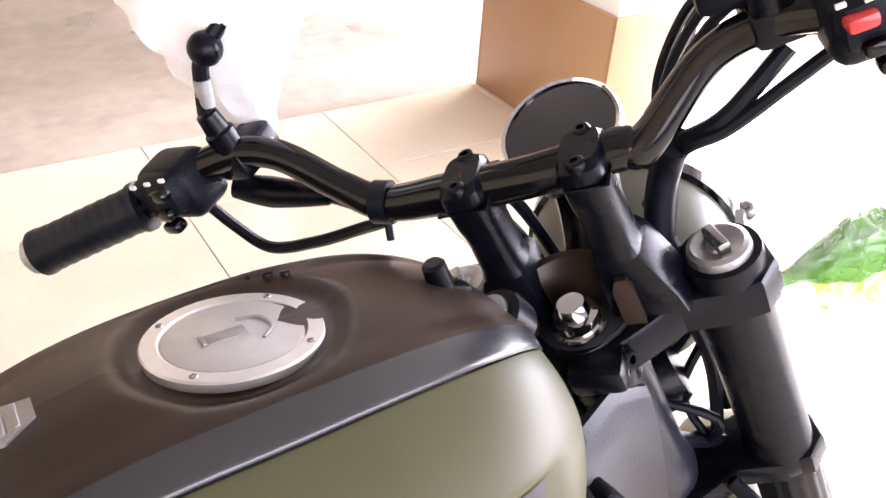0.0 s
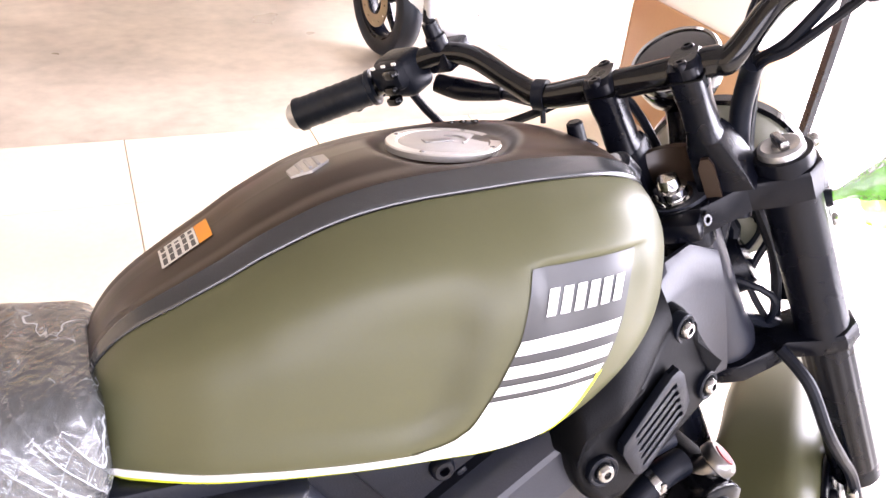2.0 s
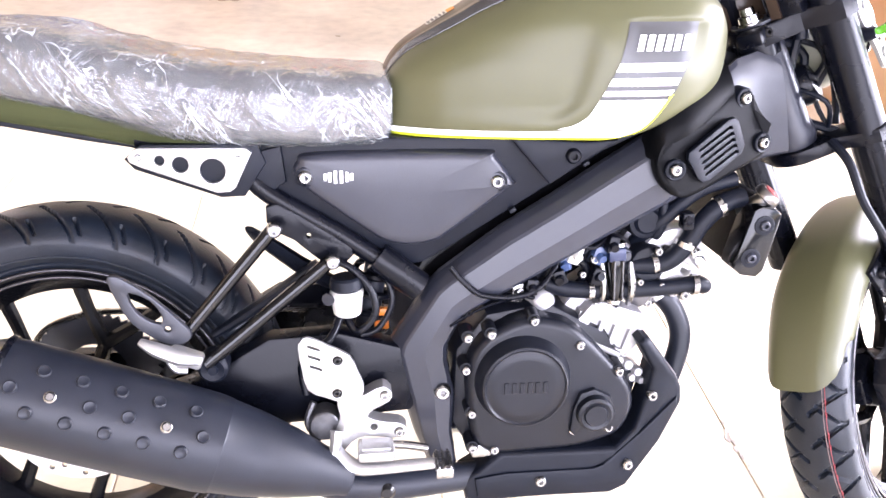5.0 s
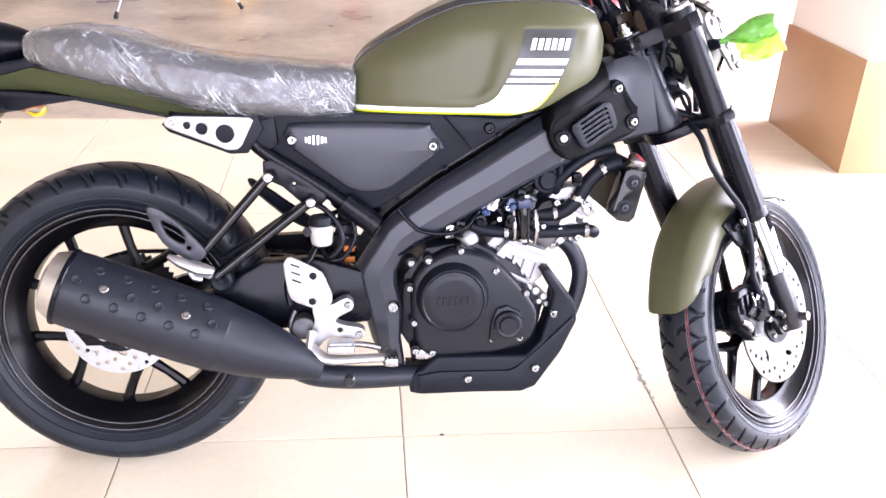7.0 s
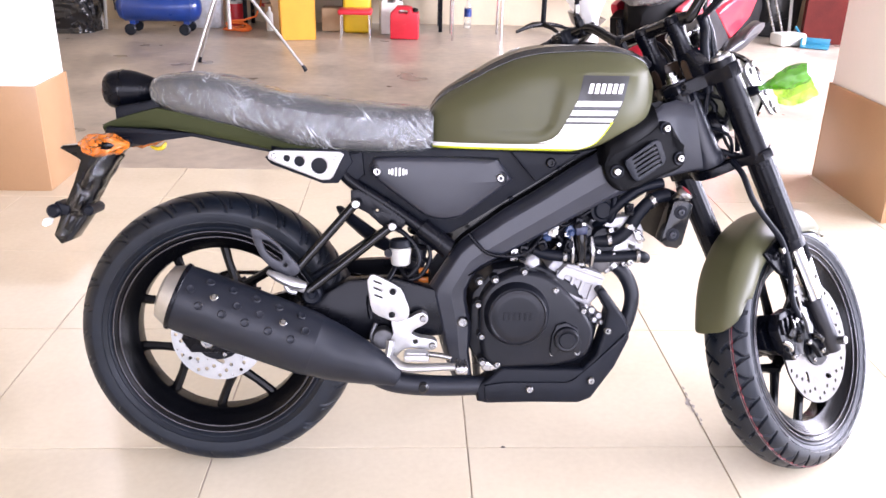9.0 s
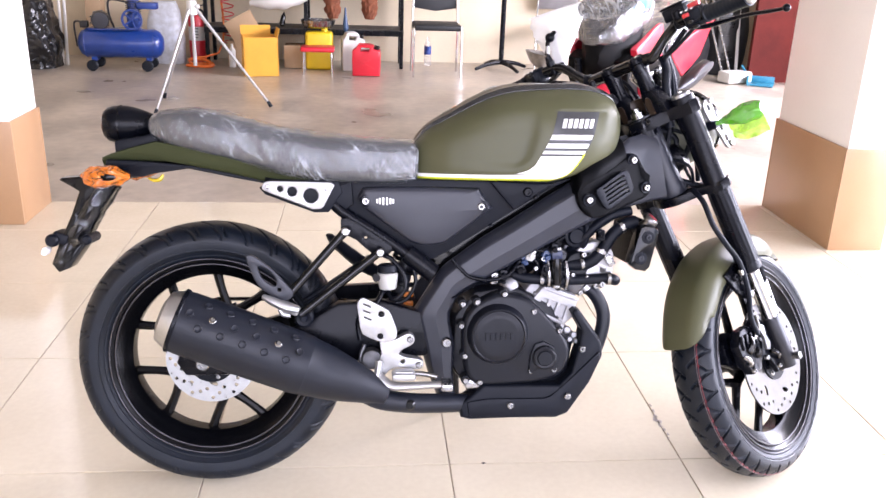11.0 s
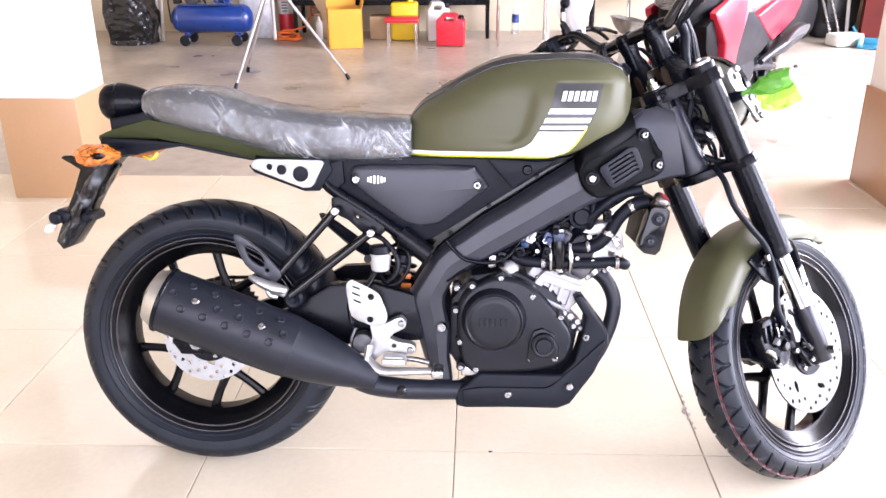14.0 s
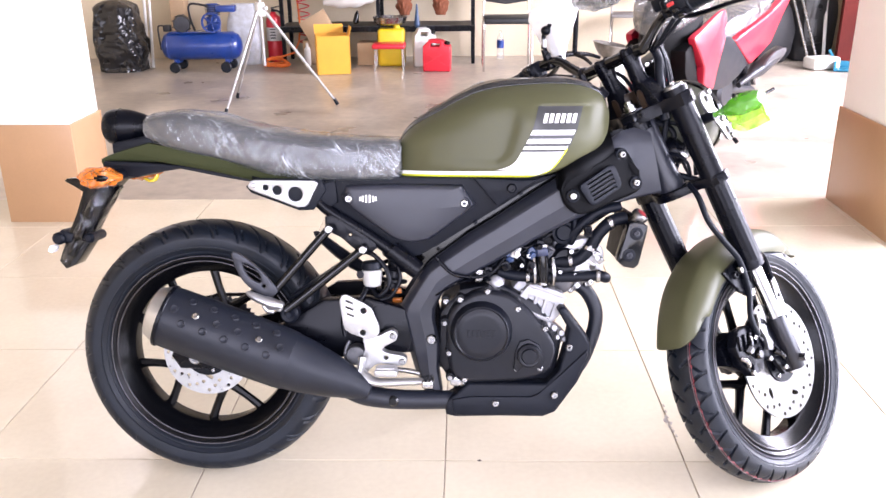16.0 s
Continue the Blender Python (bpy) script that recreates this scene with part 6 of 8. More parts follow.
# upright bracket of the top yoke that carries the risers
SIDEWAYS = FORK @ Matrix(((0, -1, 0, 0), (1, 0, 0, 0), (0, 0, 1, 0), (0, 0, 0, 1)))
for sd in (-1, 1):
    bm = bmesh.new()
    plate(bm, [(sd * v, w) for v, w in ((0.022, -0.014), (0.023, 0.040), (0.028, 0.047), (0.052, 0.047), (0.058, 0.040), (0.072, 0.004), (0.076, -0.014))], 0.010, -0.030, bevel=0.005)
    part("yoke_bracket", bm, SATIN, bike, "satin black upright of the fork yoke", SIDEWAYS)
bm = bmesh.new()
arch = [[(-0.016 + r * math.cos(a), r * 1.05 * math.sin(a), w) for r, w in ((0.030, -0.02), (0.030, 0.020), (0.034, 0.030), (0.041, 0.030), (0.044, 0.022), (0.044, -0.02))] for a in [radians(-88 + 176 * k / 24) for k in range(25)]]
ring_faces(bm, arch)
part("stem_shroud", bm, BROWNBLACK, bike, "dark cover curving round the stem nut", FORK)
bm = bmesh.new()
lathe(bm, [(0.018, -0.06), (0.030, -0.06), (0.031, -0.034), (0.028, -0.018), (0.024, -0.010), (0.001, -0.010)], (-0.014, 0, 0), (0, 0, 1), 28)
box(bm, (-0.044, -0.012, -0.022), (0.030, 0.040, 0.022), None, 0.006)
part("stem_clamp", bm, SATIN, bike, "satin black stem clamp", FORK)
bm = bmesh.new()
lathe(bm, [(0.001, 0.024), (0.010, 0.024), (0.011, 0.021), (0.0115, 0.014), (0.0165, 0.013), (0.0165, 0.004), (0.020, 0.003), (0.020, -0.002), (0.001, -0.002)], (-0.014, 0, -0.008), (0, 0, 1), 6 * 4)
part("stem_nut", bm, CHROME, bike, "bright stem nut", FORK)
bolt("pinch_bolt", (-0.036, -0.030, -0.022), 0.0075, bike, (-0.5, -1, 0.2), GLOSS, m=FORK)
# ignition lock
bm = bmesh.new()
cyl(bm, (0.924, -0.0176, 0.917), (0.942, -0.0176, 0.899), 0.019, seg=24, bevel=0.003)
lock = part("ignition_lock", bm, SATIN, bike)
bm = bmesh.new()
cyl(bm, (0.9222, -0.0176, 0.9188), (0.9250, -0.0176, 0.9160), 0.0125, seg=20)
box(bm, (0.9218, -0.0176, 0.9192), (0.003, 0.012, 0.003), Matrix.Rotation(radians(45), 4, "Y"), 0.0005)
part("lock_face", bm, ALLOY, lock)
bm = bmesh.new()
box(bm, (0.902, -0.004, 0.926), (0.020, 0.018, 0.030), Matrix.Rotation(0.3, 4, "Y"), 0.004)
cyl(bm, (0.897, -0.0045, 0.938), (0.891, -0.0045, 0.957), 0.0085, 0.0075, 14, 0.002)
tube(bm, [(0.904, 0.004, 0.930), (0.914, 0.018, 0.925), (0.930, 0.022, 0.905)], 0.005, 8, 4)
part("cable_stop", bm, SATIN, bike, "black cable junction")
# risers and bar
BAR = [(-0.036, 0.368, 0.168), (-0.008, 0.285, 0.168), (0.016, 0.222, 0.178), (0.026, 0.178, 0.168), (0.023, 0.138, 0.133), (0.018, 0.105, 0.114), (0.017, 0.06, 0.1115), (0.017, 0.0, 0.1115)]
BAR = [(u - 0.009 * smooth(0.30, 0.10, v), v, w) for u, v, w in BAR]
BAR = [(u, v * 0.970 if v > 0.12 else v, w) for u, v, w in BAR] + [(0.017, -0.060, 0.1115), (0.018, -0.078, 0.112), (0.040, -0.122, 0.146), (0.037, -0.165, 0.160), (0.027, -0.205, 0.158), (0.012, -0.238, 0.156), (-0.012, -0.345, 0.152)]
for s in (-1, 1):
    bm = bmesh.new()
    rings = []
    for w, uu, hv, hu in ((0.044, 0.007, 0.0165, 0.020), (0.052, 0.007, 0.0145, 0.0185), (0.080, 0.007, 0.0138, 0.0185), (0.094, 0.008, 0.0150, 0.0225), (0.114, 0.008, 0.0155, 0.0240), (0.122, 0.008, 0.0150, 0.0230), (0.127, 0.008, 0.0125, 0.0170)):
        turns = [2 * math.pi * j / 20 for j in range(20)]
        rings.append([(uu + hu * math.copysign(abs(math.cos(a)) ** 0.55, math.cos(a)), s * 0.040 + hv * math.copysign(abs(math.sin(a)) ** 0.55, math.sin(a)), w) for a in turns])
    ring_faces(bm, rings)
    rs = part("handlebar_riser", bm, SATIN, bike, "satin black handlebar riser", FORK)
    for uu in (-0.009, 0.025):
        bolt("riser_bolt", (uu, s * 0.040, 0.1235), 0.0065, rs, (0, 0, 1), SATIN, "", FORK)
    bm = bmesh.new()
    box(bm, (0.008, s * 0.040, 0.1115), (0.0505, 0.0345, 0.0015))
    part("clamp_gap", bm, GLOSS, rs, "", FORK)
bm = bmesh.new()
tube(bm, BAR, [0.0110, 0.0110, 0.0112, 0.0112, 0.0112, 0.0125, 0.0143, 0.0143, 0.0143, 0.0125, 0.0112, 0.0112, 0.0112, 0.0110, 0.0110], 18, 8)
bar = part("handlebar", bm, GLOSS, bike, "black tubular handlebar", FORK)
for s in (-1, 1):
    sv = 0.970 if s > 0 else -1.0
    # the turned bar sits closer on its other side
    off = V(0, 0, 0) if s > 0 else V(0.020, 0.045, -0.012)
    e, i_ = V(-0.045 if s > 0 else -0.030, sv * 0.392, 0.168) + off, V(-0.007, sv * 0.283, 0.168) + off
    d = (e - i_).normalized()
    bm = bmesh.new()
    rings_n = 8 if s > 0 else 10
    grip_l = 0.0098 * rings_n + 0.010
    prof = [(0.0145, 0.0), (0.0195, 0.001), (0.0195, 0.006)]
    for k in range(rings_n):
        prof += [(0.0172, 0.008 + 0.0098 * k), (0.0178, 0.0125 + 0.0098 * k), (0.0172, 0.0155 + 0.0098 * k)]
    prof += [(0.0185, grip_l), (0.0185, grip_l + 0.005), (0.012, grip_l + 0.006)]
    lathe(bm, prof, i_, d, 24)
    g = part("grip", bm, RUBBER, bar, "black ribbed rubber grip", FORK)
    bm = bmesh.new()
    lathe(bm, [(0.001, grip_l + 0.017), (0.010, grip_l + 0.016), (0.0145, grip_l + 0.012), (0.0155, grip_l + 0.006), (0.001, grip_l + 0.006)], i_, d, 20)
    part("bar_end", bm, ALLOY, g, "bright bar end", FORK)
    # switch housing
    c = V(0.006, sv * 0.252, 0.171) + off
    bm = bmesh.new()
    mm = Matrix.Rotation(s * -0.24, 4, "Z")
    box(bm, c, (0.040, 0.050, 0.044), mm, 0.010, 3)
    box(bm, c + V(-0.014, sv * 0.002, 0.006), (0.030, 0.042, 0.030), mm, 0.008, 2)
    sw = part("switch_housing", bm, PLASTIC, bar, "black switch housing", FORK)
    for k, (du, dw) in enumerate(((-0.030, 0.012), (-0.030, -0.004), (-0.026, -0.018))):
        bm = bmesh.new()
        box(bm, c + V(du, s * (-0.006 + 0.006 * k), dw), (0.012, 0.016, 0.009), mm, 0.003)
        part("switch", bm, RED if (s < 0 and k == 0) else GLOSS, sw, "red stop switch" if (s < 0 and k == 0) else "", FORK)
    for k in range(3):
        bm = bmesh.new()
        box(bm, c + V(-0.0295, s * (-0.014 + 0.013 * k), 0.022), (0.002, 0.005, 0.0025), mm)
        part("switch_mark", bm, WHITE, sw, "", FORK)
    if s < 0:
        bm = bmesh.new()
        box(bm, c + V(0.002, -0.004, 0.026), (0.020, 0.026, 0.012), mm, 0.003)
        part("stop_switch", bm, RED, sw, "red stop switch", FORK)
    # lever perch and lever
    bm = bmesh.new()
    box(bm, V(0.030, sv * 0.205, 0.170) + off, (0.045, 0.032, 0.024), mm, 0.006)
    cyl(bm, V(0.018, sv * 0.205, 0.178) + off, V(0.018, sv * 0.205, 0.198) + off, 0.011, seg=14, bevel=0.002)
    pc = part("lever_perch", bm, SATIN, bar, "", FORK)
    bm = bmesh.new()
    if s < 0:
        lv = [V(0.066, -0.167, 0.139), V(0.074, -0.20, 0.126), V(0.068, -0.29, 0.118), V(0.045, -0.36, 0.107), V(0.034, -0.388, 0.104)]
    else:
        lv = [V(0.046, 0.206, 0.160), V(0.056, 0.238, 0.150), V(0.048, 0.28, 0.143), V(0.036, 0.32, 0.138), V(0.034, 0.336, 0.136)]
    tube(bm, lv, [0.009, 0.0085, 0.0065, 0.0055, 0.005], 10, 5, flat=0.75)
    bmesh.ops.create_uvsphere(bm, u_segments=12, v_segments=8, radius=0.0085, matrix=Matrix.Translation(lv[-1] + (lv[-1] - lv[-2]).normalized() * 0.006))
    part("lever", bm, SATIN, bar, "black hand lever with a ball end", FORK)
    if s < 0:
        bm = bmesh.new()
        box(bm, V(0.060, -0.150, 0.182), (0.036, 0.058, 0.030), None, 0.006)
        ms = part("master_cylinder", bm, PLASTIC, bar, "black brake fluid box", FORK)
        bm = bmesh.new()
        box(bm, V(0.060, -0.150, 0.1995), (0.038, 0.060, 0.006), None, 0.002)
        part("lid", bm, SATIN, ms, "", FORK)
bm = bmesh.new()
lathe(bm, [(0.012, -0.006), (0.0155, -0.006), (0.0155, 0.006), (0.012, 0.006)], (0.0100, 0.106, 0.1145), (0.05, 1, 0.25), 18, False)
tube(bm, [(0.006, 0.108, 0.101), (0.000, 0.110, 0.088)], 0.003, 6, 1)
part("cable_strap", bm, PLASTIC, bar, "", FORK)


def cable(pts, r=0.0042, material=None, label=""):
    bm = bmesh.new()
    tube(bm, pts, r, 14 if r > 0.008 else 8, 8)
    return part("cable", bm, material or PLASTIC, bar, label, FORK)


cable([(0.030, 0.262, 0.135), (0.028, 0.250, 0.108), (0.026, 0.231, 0.083), (0.024, 0.188, 0.081), (0.020, 0.143, 0.088), (0.014, 0.112, 0.096), (0.030, 0.075, 0.098), (0.055, 0.045, 0.075), (0.06, 0.03, 0.02), (0.05, 0.02, -0.05)], 0.0048, None, "black clutch cable")
cable([(0.040, 0.232, 0.130), (0.042, 0.20, 0.122), (0.034, 0.16, 0.112), (0.018, 0.112, 0.102), (0.04, 0.07, 0.09), (0.065, 0.05, 0.02), (0.06, 0.04, -0.05)], 0.0050)
bm = bmesh.new()
tube(bm, [(0.036, 0.232, 0.140), (0.036, 0.205, 0.126), (0.034, 0.160, 0.114)], [0.010, 0.0125, 0.008], 12, 4)
part("cable_adjuster", bm, SATIN, bar, "black rubber cable adjuster", FORK)
cable([(0.040, -0.165, 0.140), (0.026, -0.125, 0.112), (0.032, -0.094, 0.096), (0.044, -0.084, 0.080)], 0.0058, None, "black brake hose")
cable([(0.030, -0.092, 0.098), (0.046, -0.080, 0.074), (0.046, -0.066, 0.042), (0.038, -0.056, 0.0), (0.02, -0.048, -0.06)], 0.0105, None, "black wiring sleeve")
cable([(0.032, -0.195, 0.140), (0.028, -0.160, 0.122), (0.022, -0.125, 0.106), (0.024, -0.100, 0.098), (0.050, -0.085, 0.07), (0.060, -0.06, 0.02)], 0.0045, None, "black brake hose")
cable([(0.056, -0.150, 0.172), (0.060, -0.122, 0.152), (0.056, -0.092, 0.116), (0.060, -0.085, 0.070), (0.066, -0.062, 0.0), (0.062, -0.055, -0.08)], 0.0036)
cable([(0.064, -0.145, 0.176), (0.072, -0.116, 0.154), (0.068, -0.086, 0.112), (0.070, -0.080, 0.060), (0.072, -0.058, -0.02), (0.064, -0.05, -0.10)], 0.0036)
cable([(0.070, -0.140, 0.180), (0.084, -0.110, 0.155), (0.080, -0.080, 0.108), (0.080, -0.074, 0.050), (0.078, -0.052, -0.04)], 0.0036)
cable([(0.062, -0.055, 0.03), (0.070, -0.062, -0.06), (0.075, -0.066, -0.14), (0.055, -0.06, -0.20)], 0.006)
cable([(0.05, -0.045, 0.02), (0.055, -0.055, -0.07), (0.06, -0.058, -0.15), (0.04, -0.05, -0.21)], 0.006)
# dial
DIALN = V(-0.30, 0, 0.95).normalized()
DIALC = V(0.100, -0.002, 0.072)
bm = bmesh.new()
lathe(bm, [(0.001, -0.040), (0.028, -0.036), (0.041, -0.018), (0.0452, 0.0), (0.0452, 0.012), (0.043, 0.014), (0.040, 0.010), (0.001, 0.010)], DIALC, DIALN, 44)
dial = part("instrument_dial", bm, GLOSS, bike, "round black instrument dial with a chrome rim", FORK)
bm = bmesh.new()
lathe(bm, [(0.0452, 0.004), (0.0472, 0.006), (0.0472, 0.0125), (0.0452, 0.0155), (0.0428, 0.0145), (0.0428, 0.012)], DIALC, DIALN, 44, False)
part("dial_rim", bm, CHROME, dial, "chrome rim", FORK)
bm = bmesh.new()
lathe(bm, [(0.001, 0.0170), (0.022, 0.0160), (0.0422, 0.0128), (0.0422, 0.0115), (0.001, 0.0115)], DIALC, DIALN, 40)
part("dial_glass", bm, mat("dark polished dial window", (0.012, 0.013, 0.015), 0.05, 0.0, 0.02, 10, 0, coat=1.0), dial, "", FORK)
bm = bmesh.new()
box(bm, DIALC + DIALN * 0.0158 + V(-0.024, 0, -0.004), (0.003, 0.012, 0.003), None, 0.001)
part("dial_button", bm, ALLOY, dial, "", FORK)
bm = bmesh.new()
tube(bm, [(0.085, 0, 0.075), (0.075, 0, 0.03), (0.05, 0, 0.0)], 0.016, 10, 4, flat=0.6)
part("dial_bracket", bm, SATIN, dial, "", FORK)
# headlamp
HC = V(0.118, 0.0, -0.094)
bm = bmesh.new()
lathe(bm, [(0.001, -0.060), (0.035, -0.057), (0.066, -0.040), (0.084, -0.008), (0.089, 0.03), (0.089, 0.045), (0.080, 0.046)], HC, (1, 0, -0.02), 48)
lampb = part("headlamp", bm, mat("matt grey-olive lamp shell", (0.085, 0.09, 0.065), 0.36, 0.0, 0.05), bike, "round grey-olive headlamp shell", FORK)
bm = bmesh.new()
lathe(bm, [(0.089, 0.040), (0.094, 0.042), (0.094, 0.056), (0.089, 0.061), (0.082, 0.058), (0.082, 0.045)], HC, (1, 0, -0.02), 48, False)
part("lamp_rim", bm, GLOSS, lampb, "black lamp rim", FORK)
bm = bmesh.new()
lathe(bm, [(0.001, 0.066), (0.045, 0.063), (0.082, 0.054), (0.082, 0.048), (0.001, 0.05)], HC, (1, 0, -0.02), 40)
part("lamp_lens", bm, LENS, lampb, "clear lamp lens", FORK)
for s in (-1, 1):
    bm = bmesh.new()
    plate(bm, rounded([(0.092, -0.044), (0.118, -0.038), (0.132, -0.060), (0.128, -0.085), (0.146, -0.115), (0.154, -0.150), (0.146, -0.172), (0.128, -0.166), (0.120, -0.138), (0.106, -0.104), (0.092, -0.076)], 2), s * 0.108, s * 0.101, [circle(0.110, -0.058, 0.008, 10), circle(0.138, -0.146, 0.009, 12), circle(0.122, -0.100, 0.006, 10)], 0.002)
    br = part("lamp_bracket", bm, ALLOY, bike, "bright cast headlamp bracket", FORK)
    for q in ((0.124, -0.046), (0.134, -0.118), (0.146, -0.164)):
        bolt("bracket_bolt", (q[0], s * 0.108, q[1]), 0.008, br, (0, s, 0), m=FORK)
    # front turn signal wrapped in lime film
    M_sig = FORK @ Matrix.Translation((0.094, s * 0.122, -0.099))
    bm = bmesh.new()
    tube(bm, [(0.0, -s * 0.05, 0.0), (0.0, -s * 0.02, 0.0), (0.0, s * 0.0, 0.0)], [0.013, 0.012, 0.009], 12, 3)
    sg = part("turn_signal", bm, PLASTIC, bike, "turn signal wrapped in lime green film", M_sig)
    bm = bmesh.new()
    rings = []
    for k in range(22):
        t = k / 21
        h = 0.010 + 0.030 * smooth(0, 0.6, t) - 0.012 * smooth(0.85, 1.0, t)
        ring = []
        for j in range(26):
            a = 2 * math.pi * j / 26
            q = 1 + 0.25 * noise.noise(V(t * 6, math.cos(a) * 2.5, math.sin(a) * 2.5 + s))
            ring.append(V(math.cos(a) * h * 0.62 * q + 0.045 * t, s * (0.0 + 0.098 * t), 0.002 + math.sin(a) * h * 0.55 * q - 0.004 * t))
        rings.append(ring)
    ring_faces(bm, rings)
    part("film_wrap", bm, GREEN_FILM, sg, "crumpled lime green film round the lamp", M_sig)
    bm = bmesh.new()
    rings = []
    for k in range(14):
        t = k / 13
        ring = []
        for j in range(9):
            b = j / 8
            q = noise.noise(V(t * 4, b * 4, 2 + s)) * 0.012
            ring.append(V(0.010 + 0.030 * t + q, s * (0.020 + 0.074 * t + 0.004 * b), -0.004 - 0.060 * b * (0.70 + 0.30 * smooth(0, 0.35, t)) + 0.006 * t))
        rings.append(ring)
    lower = [[p + V(0.0016, 0, 0) for p in r[::-1]] for r in rings]
    ring_faces(bm, [a + b for a, b in zip(rings, lower)])
    part("film_flap", bm, LIME_FILM, sg, "hanging yellow-green film flap", M_sig)
# mirror in its plastic bags
base = V(0.018, 0.199, 0.192)
ball = V(0.030, 0.178, 0.250)
hc = V(0.062, 0.004, 0.266)
bm = bmesh.new()
cyl(bm, base, base + V(0, 0, 0.020), 0.0095, 0.0080, 12, 0.001)
tube(bm, [base + V(0, 0, 0.02), base + V(0.004, -0.006, 0.034), ball, V(0.060, 0.13, 0.272), V(0.064, 0.06, 0.270)], [0.006, 0.0058, 0.0058, 0.005, 0.005], 10, 5)
mi = part("mirror", bm, SATIN, bike, "black mirror stalk wrapped in plastic", FORK)
bm = bmesh.new()
bmesh.ops.create_uvsphere(bm, u_segments=14, v_segments=10, radius=0.012, matrix=Matrix.Translation(ball))
part("ball_joint", bm, SATIN, mi, "", FORK)
bm = bmesh.new()
cyl(bm, base + V(0.002, -0.003, 0.024), base + V(0.005, -0.010, 0.042), 0.0062, seg=12)
part("stalk_sleeve", bm, ALLOY, mi, "bright stalk sleeve", FORK)


def pod(n, m_, half, ru, rw, rough_, seed):
    rings = []
    for k in range(n):
        t = k / (n - 1)
        r = math.sin(math.pi * (0.05 + 0.9 * t)) ** 0.5
        ring = []
        for j in range(m_):
            a = 2 * math.pi * j / m_
            q = 1 + rough_ * (noise.noise(V(t * 7 + seed, math.cos(a) * 2, math.sin(a) * 2)) + 0.4 * noise.noise(V(t * 20, math.cos(a) * 6, math.sin(a) * 6)))
            ring.append(hc + V(ru * r * math.cos(a) * q, (t - 0.5) * 2 * half, rw * r * math.sin(a) * q - 0.02 * (0.5 - t)))
        rings.append(ring)
    return rings


bm = bmesh.new()
ring_faces(bm, pod(14, 22, 0.066, 0.013, 0.026, 0.0, 0))
part("mirror_head", bm, PLASTIC, mi, "black mirror head", FORK)
bm = bmesh.new()
ring_faces(bm, pod(28, 34, 0.082, 0.022, 0.036, 0.16, 3))
part("plastic_bag", bm, CLEAR_FILM, mi, "cloudy plastic bag over the mirror head", FORK)
bm = bmesh.new()
rings = []
for k in range(32):
    t = k / 31
    c = V(0.052 + 0.016 * t, 0.206 - 0.046 * t, 0.165 + 0.140 * t)
    ru, rv = 0.012 + 0.022 * smooth(0, 0.9, t), 0.020 + 0.058 * smooth(0, 0.85, t)
    ring = []
    for j in range(40):
        a = 2 * math.pi * j / 40
        q = 1 + 0.20 * noise.noise(V(t * 3, math.cos(a) * 2.2, math.sin(a) * 2.2)) + 0.12 * noise.noise(V(t * 8, math.cos(a) * 6, math.sin(a) * 6))
        ring.append(c + V(0.006 + math.cos(a) * ru * q, math.sin(a) * rv * q, 0.010 * math.sin(a) * t))
    rings.append(ring)
ring_faces(bm, rings, True, False)
part("foam_bag", bm, BAG_FILM, mi, "white plastic bag round the mirror stalk", FORK)
# front mudguard
bm = bmesh.new()
sect_n = 17
rows_o, rows_i = [], []
for k in range(49):
    t = k / 48
    ang = radians(146 - 120 * t)
    wid = 0.066 * (0.86 + 0.14 * smooth(0.0, 0.25, t)) * (1 - 0.55 * smooth(0.72, 1.0, t))
    drop = 0.050 * (0.75 + 0.25 * smooth(0, 0.2, t)) + 0.040 * math.exp(-((t - 0.50) / 0.10) ** 2)
    drop *= 1 - 0.6 * smooth(0.7, 1.0, t)
    for rows, lift in ((rows_o, 0.0), (rows_i, -0.003)):
        row = []
        for j in range(sect_n):
            q = -1 + 2 * j / (sect_n - 1)
            turn_ = ang - radians(15) * abs(q) ** 4 * (1 - smooth(0, 0.16, t)) + radians(10) * abs(q) ** 3 * smooth(0.85, 1.0, t)
            y = wid * math.copysign(min(1, abs(q) * 1.25) ** 0.9, q) * (1 if abs(q) < 0.8 else 1)
            r = 0.322 + lift - (drop * max(0, (abs(q) - 0.45) / 0.55) ** 1.35) - 0.010 * abs(q) ** 2
            row.append((FO + r * math.cos(turn_), y * (1 + lift * 8), AXLE_W + r * math.sin(turn_)))
        rows.append(row)
ring_faces(bm, [a + b[::-1] for a, b in zip(rows_o, rows_i)])
fender = part("front_mudguard", bm, OLIVE, bike, "matt olive front mudguard", FORK, 50)
for s in (-1, 1):
    bm = bmesh.new()
    plate(bm, [(-0.045, -0.43), (0.02, -0.425), (0.055, -0.44), (0.055, -0.50), (0.02, -0.53), (-0.02, -0.49)], s * 0.073, s * 0.066, [circle(0.03, -0.485, 0.006, 10)], 0.003)
    part("mudguard_bracket", bm, SATIN, fender, "", FORK)
    bolt("mudguard_bolt", (-0.012, s * 0.073, -0.452), 0.010, fender, (0, s, 0), SATIN, "", FORK)
